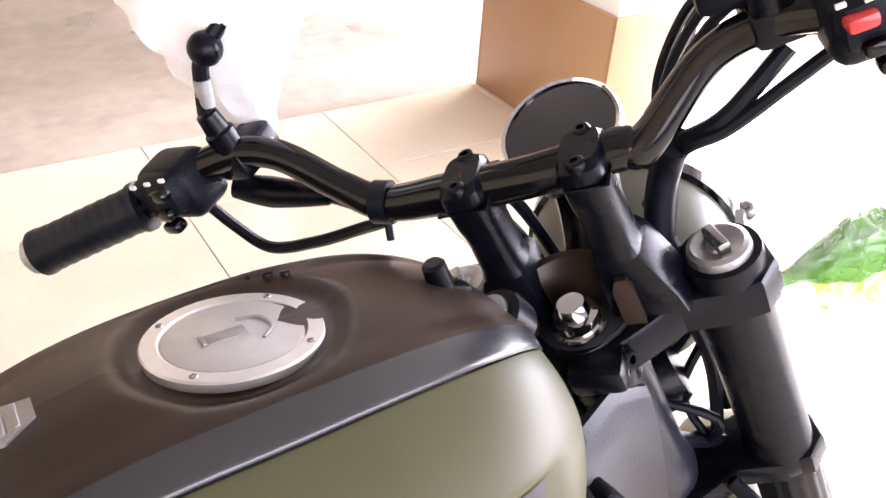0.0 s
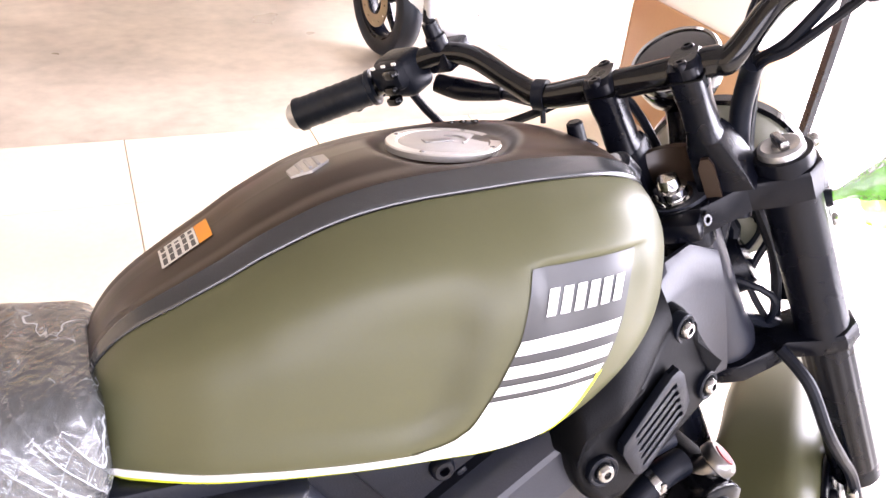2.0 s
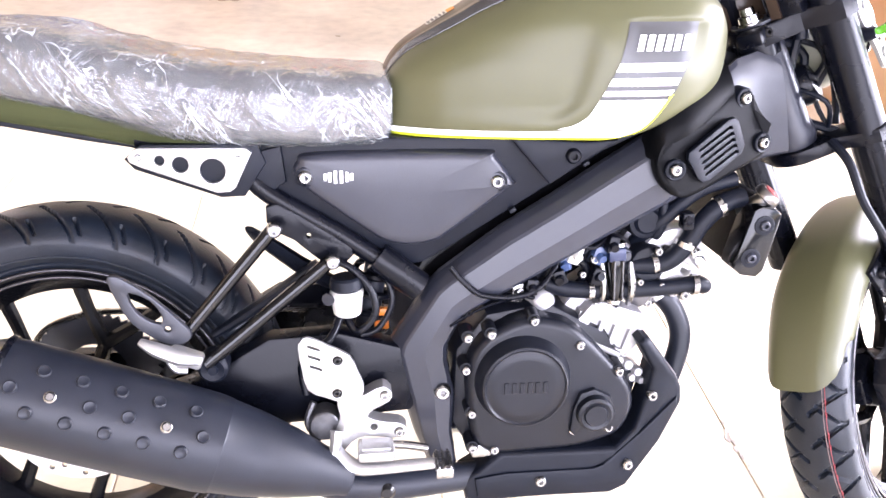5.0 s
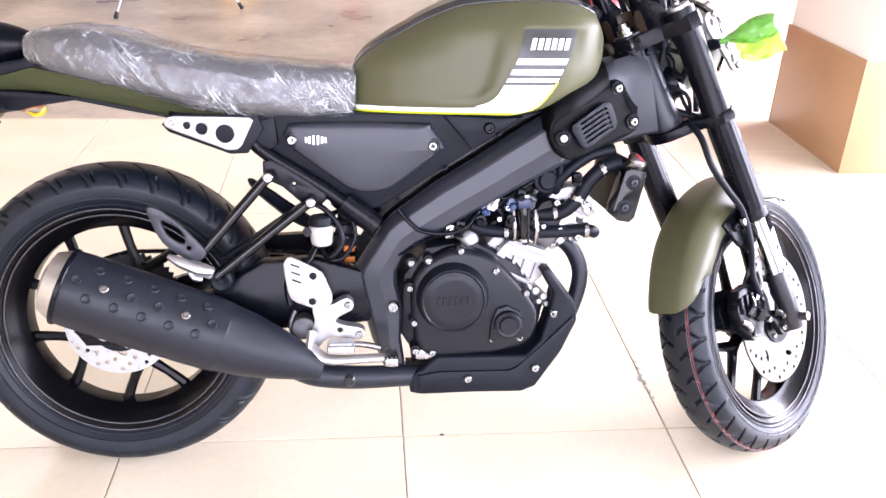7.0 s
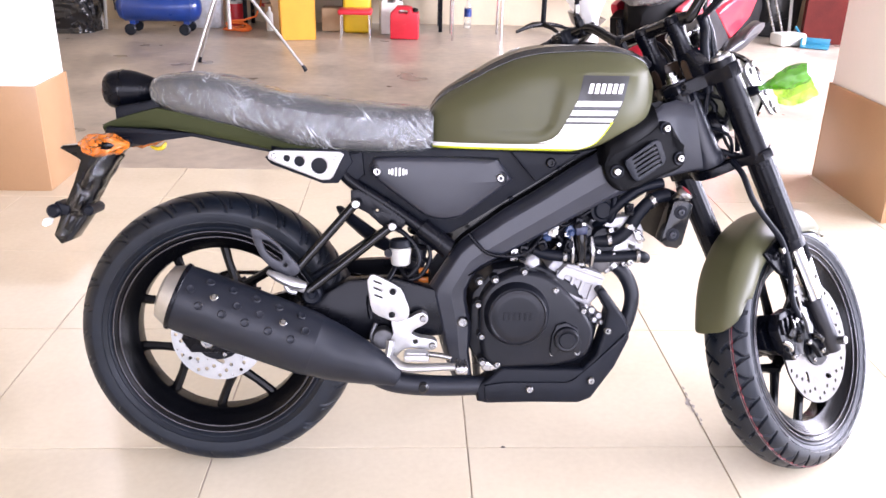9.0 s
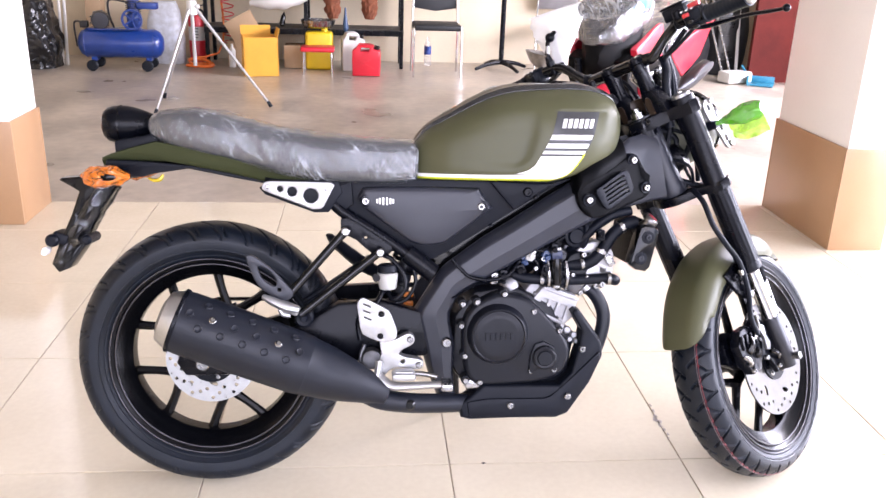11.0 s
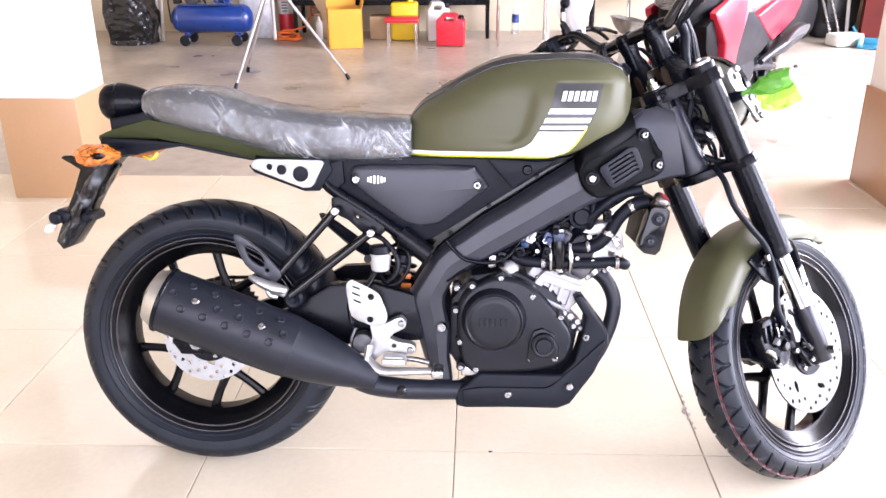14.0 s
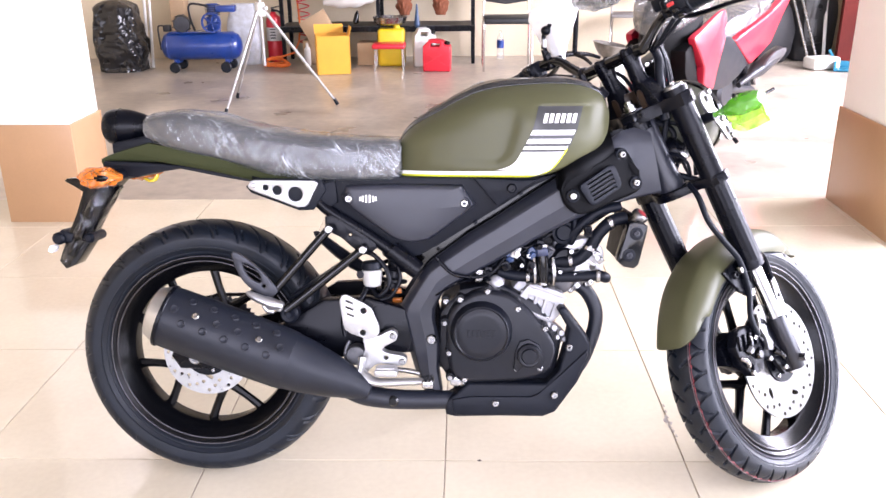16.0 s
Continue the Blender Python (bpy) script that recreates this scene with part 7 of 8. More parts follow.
# black fork brace loop in front of the leg
bm = bmesh.new()
tube(bm, [(0.05, -0.075, -0.43), (0.085, -0.075, -0.435), (0.108, -0.075, -0.47), (0.10, -0.075, -0.52), (0.072, -0.075, -0.545)], [0.010, 0.012, 0.012, 0.011, 0.008], 10, 5, flat=0.6)
part("reflector_bracket", bm, SATIN, fender, "", FORK)
bm = bmesh.new()
plate(bm, [(0.088, -0.52), (0.105, -0.515), (0.098, -0.60), (0.080, -0.655), (0.068, -0.65), (0.075, -0.59)], -0.088, -0.083, [circle(0.092, -0.56, 0.006, 10), circle(0.083, -0.615, 0.006, 10)], 0.002)
part("slotted_strip", bm, ALLOY, fender, "bright drilled strip", FORK)
# caliper
bm = bmesh.new()
plate(bm, [(-0.138, -0.622), (-0.136, -0.575), (-0.108, -0.548), (-0.066, -0.556), (-0.046, -0.59), (-0.048, -0.640), (-0.078, -0.666), (-0.116, -0.660)], -0.094, -0.070, [circle(-0.112, -0.640, 0.008, 10), circle(-0.066, -0.622, 0.007, 10)], bevel=0.006)
for k in range(4):
    box(bm, (-0.122 + 0.020 * k, -0.096, -0.574 - 0.005 * k), (0.009, 0.010, 0.034), Matrix.Rotation(0.3, 4, "Y"), 0.003)
cal = part("brake_caliper", bm, SATIN, bike, "black brake caliper", FORK)
bm = bmesh.new()
plate(bm, [(-0.138, -0.618), (-0.132, -0.572), (-0.08, -0.562), (-0.058, -0.618), (-0.085, -0.664)], -0.052, -0.022, bevel=0.006)
part("inner_half", bm, SATIN, cal, "", FORK)
for q, r in (((-0.100, -0.602), 0.012), ((-0.076, -0.626), 0.012)):
    bm = bmesh.new()
    lathe(bm, [(0.001, 0.010), (r * 0.7, 0.010), (r, 0.004), (r, -0.01), (0.001, -0.01)], (q[0], -0.094, q[1]), (0, -1, 0), 20)
    part("piston_boss", bm, GLOSS, cal, "", FORK)
bm = bmesh.new()
plate(bm, [(-0.060, -0.56), (-0.035, -0.555), (0.0, -0.575), (0.012, -0.62), (0.012, -0.70), (-0.012, -0.715), (-0.025, -0.67), (-0.055, -0.655), (-0.045, -0.62), (-0.062, -0.59)], -0.092, -0.080, [circle(-0.028, -0.60, 0.008, 10), circle(-0.010, -0.655, 0.010, 12)], 0.003)
part("caliper_carrier", bm, SATIN, cal, "", FORK)
for q in ((-0.050, -0.575), (-0.045, -0.655), (-0.090, -0.592), (-0.006, -0.70), (-0.118, -0.650)):
    bolt("caliper_bolt", (q[0], -0.095, q[1]), 0.0065, cal, m=FORK)
bm = bmesh.new()
plate(bm, [(-0.048, -0.577), (-0.036, -0.569), (-0.024, -0.580), (-0.030, -0.602), (-0.024, -0.624), (-0.036, -0.639), (-0.050, -0.630), (-0.043, -0.604)], -0.108, -0.100, bevel=0.002)
part("caliper_plate", bm, mat("grey zinc plate", (0.16, 0.16, 0.165), 0.4, 0.8), cal, "grey figure-eight plate", FORK)
for k, (u0, w0, u1, w1, rr) in enumerate(((-0.07, -0.59, -0.03, -0.55, 0.005), (-0.11, -0.60, -0.085, -0.575, 0.006), (-0.125, -0.63, -0.14, -0.60, 0.005), (-0.02, -0.65, 0.0, -0.68, 0.006))):
    bm = bmesh.new()
    tube(bm, [(u0, -0.098, w0), ((u0 + u1) / 2, -0.106, (w0 + w1) / 2), (u1, -0.098, w1)], rr, 8, 3)
    part("pin", bm, GLOSS if k % 2 else STEEL, cal, "", FORK)
bm = bmesh.new()
tube(bm, [(-0.01, -0.06, -0.215), (-0.03, -0.085, -0.245), (-0.045, -0.095, -0.30), (-0.028, -0.098, -0.36), (-0.008, -0.10, -0.42), (-0.02, -0.10, -0.49), (-0.055, -0.102, -0.54), (-0.06, -0.105, -0.585)], 0.0068, 10, 8)
part("brake_line", bm, PLASTIC, bike, "black front brake hose", FORK)
for w_ in (-0.44, -0.50):
    bm = bmesh.new()
    box(bm, (-0.012, -0.098, w_), (0.018, 0.012, 0.016), None, 0.003)
    part("hose_clip", bm, STEEL, bike, "", FORK)
# horn and wiring behind the lamp
bm = bmesh.new()
lathe(bm, [(0.001, 0.018), (0.028, 0.014), (0.034, 0.004), (0.034, -0.01), (0.02, -0.02), (0.001, -0.02)], (0.05, -0.02, -0.14), (0.3, -1, 0.2), 26)
part("horn", bm, SATIN, bike, "small black horn", FORK)
for k in range(7):
    rk = random.Random(20 + k)
    pts = [(0.03 + rk.uniform(-0.02, 0.05), rk.uniform(-0.06, 0.03), -0.04), (0.05 + rk.uniform(-0.03, 0.03), rk.uniform(-0.07, 0.02), -0.10), (0.03 + rk.uniform(-0.03, 0.04), rk.uniform(-0.07, 0.02), -0.16), (0.02 + rk.uniform(-0.02, 0.03), rk.uniform(-0.06, 0.02), -0.225)]
    bm = bmesh.new()
    tube(bm, pts, rk.choice([0.004, 0.005, 0.007]), 8, 6)
    part("loom", bm, PLASTIC, bike, "", FORK)

# ---- things in the garage ----
BLUE = mat("blue tank enamel", (0.010, 0.042, 0.22), 0.3, 0.0, 0.15, 8, 0.03, 120, coat=0.3)
GREYM = mat("grey motor casing", (0.03, 0.03, 0.034), 0.45, 0.4, 0.25, 20, 0.1, 200)
BLACKBAG = mat("black bin bag film", (0.010, 0.010, 0.011), 0.26, 0.0, 0.3, 9, 0.5, 40)
YCARD = mat("orange-yellow printed card", (0.72, 0.36, 0.03), 0.6, 0.0, 0.08, 6, 0.08, 90)
CARD = mat("brown cardboard", (0.42, 0.29, 0.17), 0.75, 0.0, 0.12, 6, 0.1, 90)
YPLAST = mat("yellow plastic", (0.70, 0.50, 0.01), 0.4, 0.0, 0.08, 8, 0.02, 90)
WPLAST = mat("dull white plastic", (0.66, 0.66, 0.63), 0.4, 0.0, 0.06, 8, 0.02, 90)
REDCAN = mat("red moulded plastic", (0.62, 0.02, 0.035), 0.34, 0.0, 0.08, 8, 0.02, 90)
CHROMEPIPE = mat("chromed chair tube", (0.62, 0.62, 0.62), 0.2, 1.0, 0.05)
DARKWOOD = mat("dark shelf board", (0.05, 0.045, 0.04), 0.6, 0.0, 0.2, 10, 0.1, 90)
TEAL = mat("blue-green plastic", (0.02, 0.16, 0.25), 0.4)
PALEPOLE = mat("pale painted tube", (0.66, 0.64, 0.60), 0.4)
TRIPOD = mat("dull aluminium tube", (0.42, 0.41, 0.40), 0.4, 0.4)
DEEP = mat("deep black plastic", (0.0022, 0.0022, 0.0026), 0.55, spec=0.12)
ORHOSE = mat("orange hose", (0.75, 0.16, 0.02), 0.45)
MOP = mat("brown plush", (0.16, 0.05, 0.02), 0.9, 0.0, 0.3, 30, 0.5, 200)
REDGLOSS = mat("deep red gloss paint", (0.42, 0.012, 0.03), 0.34, 0.0, 0.05, 8, 0.0, 90, coat=0.15)
SCOOT_WRAP = crumpled("clear crinkled film", (0.62, 0.63, 0.65), 0.86, 0.10, 9, (1.6, 1, 0.5), 0.5, 0.04, 0.08, 0.4)


def add(parent, name, fn, material, label="", m=None):
    bm = bmesh.new()
    fn(bm)
    return part(name, bm, material, parent, label, m)


# air compressor
cp = thing("air_compressor", pose(-2.43, 6.36, 0, 0, 0, 2), "blue wheeled air compressor with a motor on its tank", "compressor")
vessel = add(cp, "tank", lambda b: lathe(b, [(0.001, -0.375), (0.06, -0.37), (0.105, -0.345), (0.128, -0.30), (0.128, 0.30), (0.105, 0.345), (0.06, 0.37), (0.001, 0.375)], (0, 0, 0.235), (1, 0, 0), 40), BLUE)
for x in (-0.3, 0.3):
    add(vessel, "tank_seam", lambda b: lathe(b, [(0.128, -0.004), (0.1305, 0), (0.128, 0.004)], (x, 0, 0.235), (1, 0, 0), 40, False), BLUE)
for x in (-0.24, 0.24):
    for y in (-0.13, 0.13):
        add(cp, "castor", lambda b: lathe(b, [(0.01, -0.02), (0.042, -0.02), (0.05, -0.012), (0.05, 0.012), (0.042, 0.02), (0.01, 0.02)], (x, y, 0.05), (0, 1, 0), 24), RUBBER)
    add(cp, "foot_bracket", lambda b: (box(b, (x, 0, 0.085), (0.03, 0.27, 0.012)), box(b, (x, 0, 0.105), (0.05, 0.10, 0.04))), BLUE)
motor = add(cp, "motor", lambda b: lathe(b, [(0.02, -0.09), (0.07, -0.085), (0.078, -0.06), (0.078, 0.06), (0.07, 0.085), (0.02, 0.09)], (-0.17, 0, 0.44), (0.25, -1, 0), 28), GREYM, "grey electric motor")
for k in range(9):
    a = k * 2 * math.pi / 9
    add(motor, "cooling_fin", lambda b: box(b, (-0.17 + 0.08 * math.cos(a), 0, 0.44 + 0.08 * math.sin(a)), (0.008, 0.11, 0.008)), GREYM)
add(cp, "motor_base", lambda b: box(b, (-0.05, 0, 0.364), (0.45, 0.14, 0.012)), BLUE)
fly = add(cp, "flywheel", lambda b: lathe(b, [(0.075, -0.012), (0.092, -0.012), (0.092, 0.012), (0.075, 0.012), (0.075, -0.012)], (0.13, -0.10, 0.455), (0, 1, 0), 32, False), BLUE, "blue spoked flywheel")
for k in range(5):
    a = 2 * math.pi * k / 5
    add(fly, "spoke", lambda b: cyl(b, (0.13, -0.10, 0.455), (0.13 + 0.08 * math.cos(a), -0.10, 0.455 + 0.08 * math.sin(a)), 0.008, seg=8), BLUE)
add(cp, "pump", lambda b: (box(b, (0.13, 0, 0.44), (0.11, 0.12, 0.13), None, 0.015), cyl(b, (0.13, 0, 0.50), (0.13, 0, 0.62), 0.05, 0.055, 20, 0.006)), BLUE)
for k in range(6):
    add(cp, "pump_fin", lambda b: cyl(b, (0.13, 0, 0.515 + 0.018 * k), (0.13, 0, 0.521 + 0.018 * k), 0.068, seg=20), GREYM)
add(cp, "air_filter", lambda b: box(b, (0.26, -0.02, 0.575), (0.18, 0.10, 0.06), None, 0.01), BLUE)
add(cp, "air_line", lambda b: tube(b, [(0.10, -0.05, 0.60), (-0.06, -0.05, 0.62), (-0.08, -0.03, 0.50), (-0.05, 0, 0.365)], 0.01, 8, 6), GREYM)
add(cp, "pressure_switch", lambda b: (box(b, (-0.31, 0, 0.40), (0.07, 0.07, 0.06), None, 0.01), tube(b, [(-0.34, 0, 0.42), (-0.39, 0, 0.42), (-0.40, 0, 0.36), (-0.39, 0, 0.20)], 0.008, 8, 4)), GREYM)

# bin bag, poles
def sq(c):
    return math.copysign(abs(c) ** 0.6, c)


bgm = pose(-3.22, 6.45, 0)
bb = bmesh.new()
rings = []
for k in range(46):
    t = k / 45
    w = 0.20 * min(1, (1.001 - t) / 0.10) ** 0.5 * (1 + 0.10 * math.sin(t * 5))
    ring = []
    for j in range(72):
        a = 2 * math.pi * j / 72
        n_ = V(math.cos(a), math.sin(a), 0)
        q = 1 + 0.14 * noise.noise(n_ * 2 + V(5, 0, t * 5)) + 0.16 * (0.4 - abs(noise.noise(n_ * 4 + V(0, 3, t * 9)))) + 0.09 * (0.4 - abs(noise.noise(n_ * 9 + V(2, 0, t * 20))))
        ring.append(V(sq(n_.x) * w * 0.95 * q - 0.03 * t, sq(n_.y) * w * q, 0.003 + t * 0.66))
    rings.append(ring)
ring_faces(bb, rings)
ob = part("bin_bag", bb, BLACKBAG)
ob.matrix_world = bgm
tagged(ob, "full black bin bag standing against the wall", "bag")
for k, (x, dx) in enumerate(((-3.02, -0.16), (-2.98, -0.13))):
    b = bmesh.new()
    tube(b, [(x, 6.52, 0.006), (x + dx, 7.2, 1.9)], 0.014, 10, 1)
    tagged(part("pole", b, PALEPOLE), "pale tube leaning on the back wall", "pole", "leaning tubes")
b = bmesh.new()
plate(b, [(-2.95, 0.003), (-2.80, 0.003), (-2.78, 0.62), (-2.93, 0.66)], 7.05, 7.20, bevel=0.01)
tagged(part("paper_sack", b, CARD), "tall brown paper sack by the wall", "sack")

b = bmesh.new()
rings = []
for k in range(16):
    t = k / 15
    rings.append([V(-2.13 + sq(math.cos(a)) * 0.17 * (1 + 0.08 * noise.noise(V(math.cos(a) * 2, t * 4, 1))) * (1 - 0.35 * t ** 4), 6.82 + sq(math.sin(a)) * 0.12 * (1 - 0.6 * t ** 3), 0.003 + 0.58 * t) for a in [2 * math.pi * j / 32 for j in range(32)]])
ring_faces(b, rings)
tagged(part("cement_sack", b, mat("printed white sack", (0.72, 0.72, 0.70), 0.6, 0.0, 0.5, 16, 0.4, 30, wear=(0.40, 0.42, 0.46))), "creased white printed sack behind the compressor", "sack")

# light stand tripod
tp = thing("tripod_stand", pose(-1.45, 4.63, 0), "white metal tripod stand with spread legs", "tripod")
for fx, fy in ((-1.765, 4.955), (-1.68, 4.265), (-0.915, 4.64)):
    d = V(fx + 1.45, fy - 4.63, 0)
    add(tp, "leg", lambda b: tube(b, [V(0, 0, 0.70) + d.normalized() * 0.03, d * 0.97 + V(0, 0, 0.03)], [0.013, 0.0095], 10, 1), TRIPOD)
    add(tp, "rubber_foot", lambda b: cyl(b, d * 0.955 + V(0, 0, 0.045), d + V(0, 0, 0.004), 0.012, 0.015, 12), RUBBER)
add(tp, "column", lambda b: cyl(b, (0, 0, 0.30), (0, 0, 1.75), 0.014, seg=14), TRIPOD)
add(tp, "hub", lambda b: (cyl(b, (0, 0, 0.66), (0, 0, 0.76), 0.04, 0.035, 18, 0.006), box(b, (0.045, -0.02, 0.72), (0.03, 0.03, 0.03), None, 0.008)), WPLAST)

# fire extinguisher with orange hose
fe = thing("fire_extinguisher", pose(-1.86, 6.95, 0), "red fire extinguisher with a white label", "extinguisher")
body = add(fe, "cylinder", lambda b: lathe(b, [(0.07, 0.004), (0.078, 0.01), (0.078, 0.40), (0.066, 0.44), (0.03, 0.465), (0.022, 0.49), (0.001, 0.49)], (0, 0, 0), (0, 0, 1), 32), REDCAN)
add(body, "label", lambda b: lathe(b, [(0.0786, 0.21), (0.0792, 0.212), (0.0792, 0.34), (0.0786, 0.342)], (0, 0, 0), (0, 0, 1), 32, False), WPLAST, "white label")
for k in range(4):
    add(body, "label_print", lambda b: box(b, (0, -0.0795, 0.325 - 0.028 * k), (0.06 - 0.01 * (k % 2), 0.002, 0.012)), GREYPRINT)
add(fe, "valve", lambda b: (box(b, (0, 0, 0.505), (0.03, 0.04, 0.03), None, 0.004), box(b, (0.03, 0, 0.535), (0.10, 0.02, 0.012), Matrix.Rotation(-0.2, 4, "Y"), 0.003)), GREYM)
add(fe, "nozzle_hose", lambda b: tube(b, [(0, -0.02, 0.505), (0.08, -0.05, 0.48), (0.10, -0.06, 0.30), (0.095, -0.05, 0.16)], 0.011, 10, 6), RUBBER)
b = bmesh.new()
loops = []
for k in range(66):
    a = k * 0.42
    loops.append((-1.78 + (0.11 + 0.02 * math.sin(k * 0.6)) * math.cos(a), 6.58 + (0.10 + 0.02 * math.cos(k * 0.37)) * math.sin(a), 0.010 + 0.018 * (k / 66) + 0.05 * max(0, math.sin(a * 0.5 + 0.4)) ** 2))
loops += [(-1.62, 6.70, 0.12), (-1.58, 6.85, 0.35), (-1.62, 7.0, 0.6), (-1.60, 7.05, 0.75)]
tube(b, loops, 0.0095, 8, 2)
tagged(part("air_hose", b, ORHOSE), "coiled orange air hose lying on the floor", "hose")
b = bmesh.new()
coil2 = [(-1.55 + 0.06 * math.cos(k * 0.7), 6.93 + 0.03 * math.sin(k * 0.7), 0.16 + 0.0085 * k) for k in range(56)]
tube(b, coil2 + [(-1.55, 7.1, 0.7)], 0.006, 6, 1)
tagged(part("spiral_hose", b, REDCAN), "red spiral air hose hanging by the wall", "hose")
b = bmesh.new()
lathe(b, [(0.03, 0.001), (0.032, 0.005), (0.032, 0.16), (0.014, 0.185), (0.012, 0.22), (0.001, 0.222)], (-1.48, 6.62, 0), (0, 0, 1), 20)
tagged(part("spray_bottle", b, WPLAST), "small white spray bottle on the floor", "bottle")


def open_box(name, lo, hi, material, label, flaps=True, turn=0.0):
    """An open carton with card walls and flaps."""
    cx, cy = (lo[0] + hi[0]) / 2, (lo[1] + hi[1]) / 2
    t = thing(name, pose(cx, cy, 0.001, 0, 0, turn), label, "box")
    hx, hy, h = (hi[0] - lo[0]) / 2, (hi[1] - lo[1]) / 2, hi[2]
    add(t, "base", lambda b: box(b, (0, 0, 0.004), (2 * hx, 2 * hy, 0.006)), material)
    for sx in (-1, 1):
        add(t, "side", lambda b: box(b, (sx * hx, 0, h / 2), (0.006, 2 * hy, h)), material)
        add(t, "side", lambda b: box(b, (0, sx * hy, h / 2), (2 * hx - 0.013, 0.006, h)), material)
        if flaps:
            add(t, "flap", lambda b: box(b, (sx * (hx + 0.035), 0, h + 0.045), (0.005, 2 * hy - 0.02, 0.115), Matrix.Rotation(sx * 0.65, 4, "Y")), material)
            add(t, "flap", lambda b: box(b, (0, sx * (hy + 0.02), h + 0.04), (2 * hx - 0.02, 0.005, 0.10), Matrix.Rotation(-sx * 0.5, 4, "X")), material)
    return t


yb = open_box("carton", (-1.32, 6.08, 0), (-1.02, 6.34, 0.345), YCARD, "orange-yellow printed carton with its flaps up", False, 12)
add(yb, "printed_mark", lambda b: box(b, (0.154, 0.0, 0.23), (0.002, 0.10, 0.10)), WPLAST, "white printed patch")
add(yb, "flap", lambda b: box(b, (-0.02, 0.146, 0.385), (0.27, 0.005, 0.085), Matrix.Rotation(-0.35, 4, "X")), YCARD)
add(yb, "flap", lambda b: box(b, (0.160, 0.0, 0.380), (0.005, 0.24, 0.075), Matrix.Rotation(0.25, 4, "Y")), YCARD)
add(yb, "printed_mark", lambda b: box(b, (0.154, -0.04, 0.10), (0.002, 0.07, 0.05)), REDCAN, "red printed patch")
b = bmesh.new()
box(b, (-1.36, 6.62, 0.36), (0.28, 0.02, 0.26), Matrix.Rotation(-0.5, 4, "Y"), 0.002)
tagged(part("carton_flap", b, CARD), "bent brown carton sheet leaning behind the yellow box", "cardboard")
b = bmesh.new()
box(b, (-1.36, 6.76, 0.12), (0.34, 0.16, 0.236), None, 0.004)
tagged(part("brown_carton", b, CARD), "closed brown carton standing behind the yellow box", "box")
b = bmesh.new()
box(b, (-0.86, 6.72, 0.11), (0.26, 0.22, 0.214), None, 0.01)
tagged(part("small_carton", b, CARD), "small brown carton on the floor", "box")

# red stool with a yellow canister and pan behind it
st = thing("stool", pose(-0.65, 6.30, 0), "small red-topped stool on steel legs", "stool")
add(st, "seat", lambda b: box(b, (0, 0, 0.232), (0.31, 0.22, 0.045), None, 0.018, 3), REDCAN)
for x in (-0.125, 0.125):
    for y in (-0.08, 0.08):
        add(st, "leg", lambda b: cyl(b, (x * 1.05, y * 1.05, 0.002), (x, y, 0.215), 0.009, seg=10), CHROMEPIPE)
cn = thing("yellow_canister", pose(-0.65, 6.62, 0), "yellow plastic canister standing behind the stool", "canister")
add(cn, "body", lambda b: box(b, (0, 0, 0.18), (0.26, 0.20, 0.354), None, 0.03, 3), YPLAST)
add(cn, "cap", lambda b: cyl(b, (0.05, 0, 0.355), (0.05, 0, 0.385), 0.03, seg=18, bevel=0.004), YPLAST)
pn = thing("metal_pan", pose(-0.66, 6.62, 0.389), "silver metal pan resting on the canister", "pan")
add(pn, "bowl", lambda b: lathe(b, [(0.001, 0.0), (0.11, 0.0), (0.15, 0.02), (0.165, 0.075), (0.160, 0.076), (0.145, 0.024), (0.107, 0.006), (0.001, 0.006)], (0, 0, 0), (0, 0, 1), 36), STEEL)


def jerrycan(name, m, sx, sy, h, material, label, capcol):
    t = thing(name, m, label, "jerrycan")
    bm = bmesh.new()
    plate(bm, [(-sx, 0.002), (sx, 0.002), (sx + 0.004, h * 0.6), (sx, h * 0.82), (sx * 0.55, h * 0.86), (sx * 0.5, h * 0.96), (sx * 0.2, h), (-sx * 0.6, h), (-sx * 0.7, h * 0.93), (-sx, h * 0.82), (-sx - 0.004, h * 0.5)],
          -sy, sy, [[(-sx * 0.45, h * 0.80), (sx * 0.2, h * 0.80), (sx * 0.28, h * 0.90), (-sx * 0.4, h * 0.92)]], 0.012, 3)
    part("body", bm, material, t)
    add(t, "cap", lambda b: cyl(b, (sx * 0.72, 0, h * 0.83), (sx * 0.80, 0, h * 0.95), 0.025, seg=18, bevel=0.003), capcol)
    for k in (-1, 1):
        add(t, "rib", lambda b: box(b, (0.1 * sx * k - 0.02, -sy - 0.001, h * 0.40), (sx * 1.5, 0.004, 0.008), Matrix.Rotation(0.5 * k, 4, "Y"), 0.002), material)
    return t


jerrycan("red_jerrycan", pose(-0.20, 6.28, 0, 0, 0, -4), 0.125, 0.085, 0.285, REDCAN, "red plastic jerrycan on the garage floor", GLOSS)
jerrycan("white_jug", pose(-0.33, 6.58, 0, 0, 0, 8), 0.105, 0.08, 0.36, WPLAST, "white plastic jug with a dark cap", GLOSS)
b = bmesh.new()
lathe(b, [(0.012, 0.0), (0.03, 0.03), (0.012, 0.16), (0.008, 0.22), (0.001, 0.222)], (-0.40, 6.60, 0.362), (0, 0, 1), 18)
tagged(part("funnel", b, mat("dark blue plastic", (0.015, 0.05, 0.12), 0.4)), "dark blue funnel standing on the white jug", "funnel")

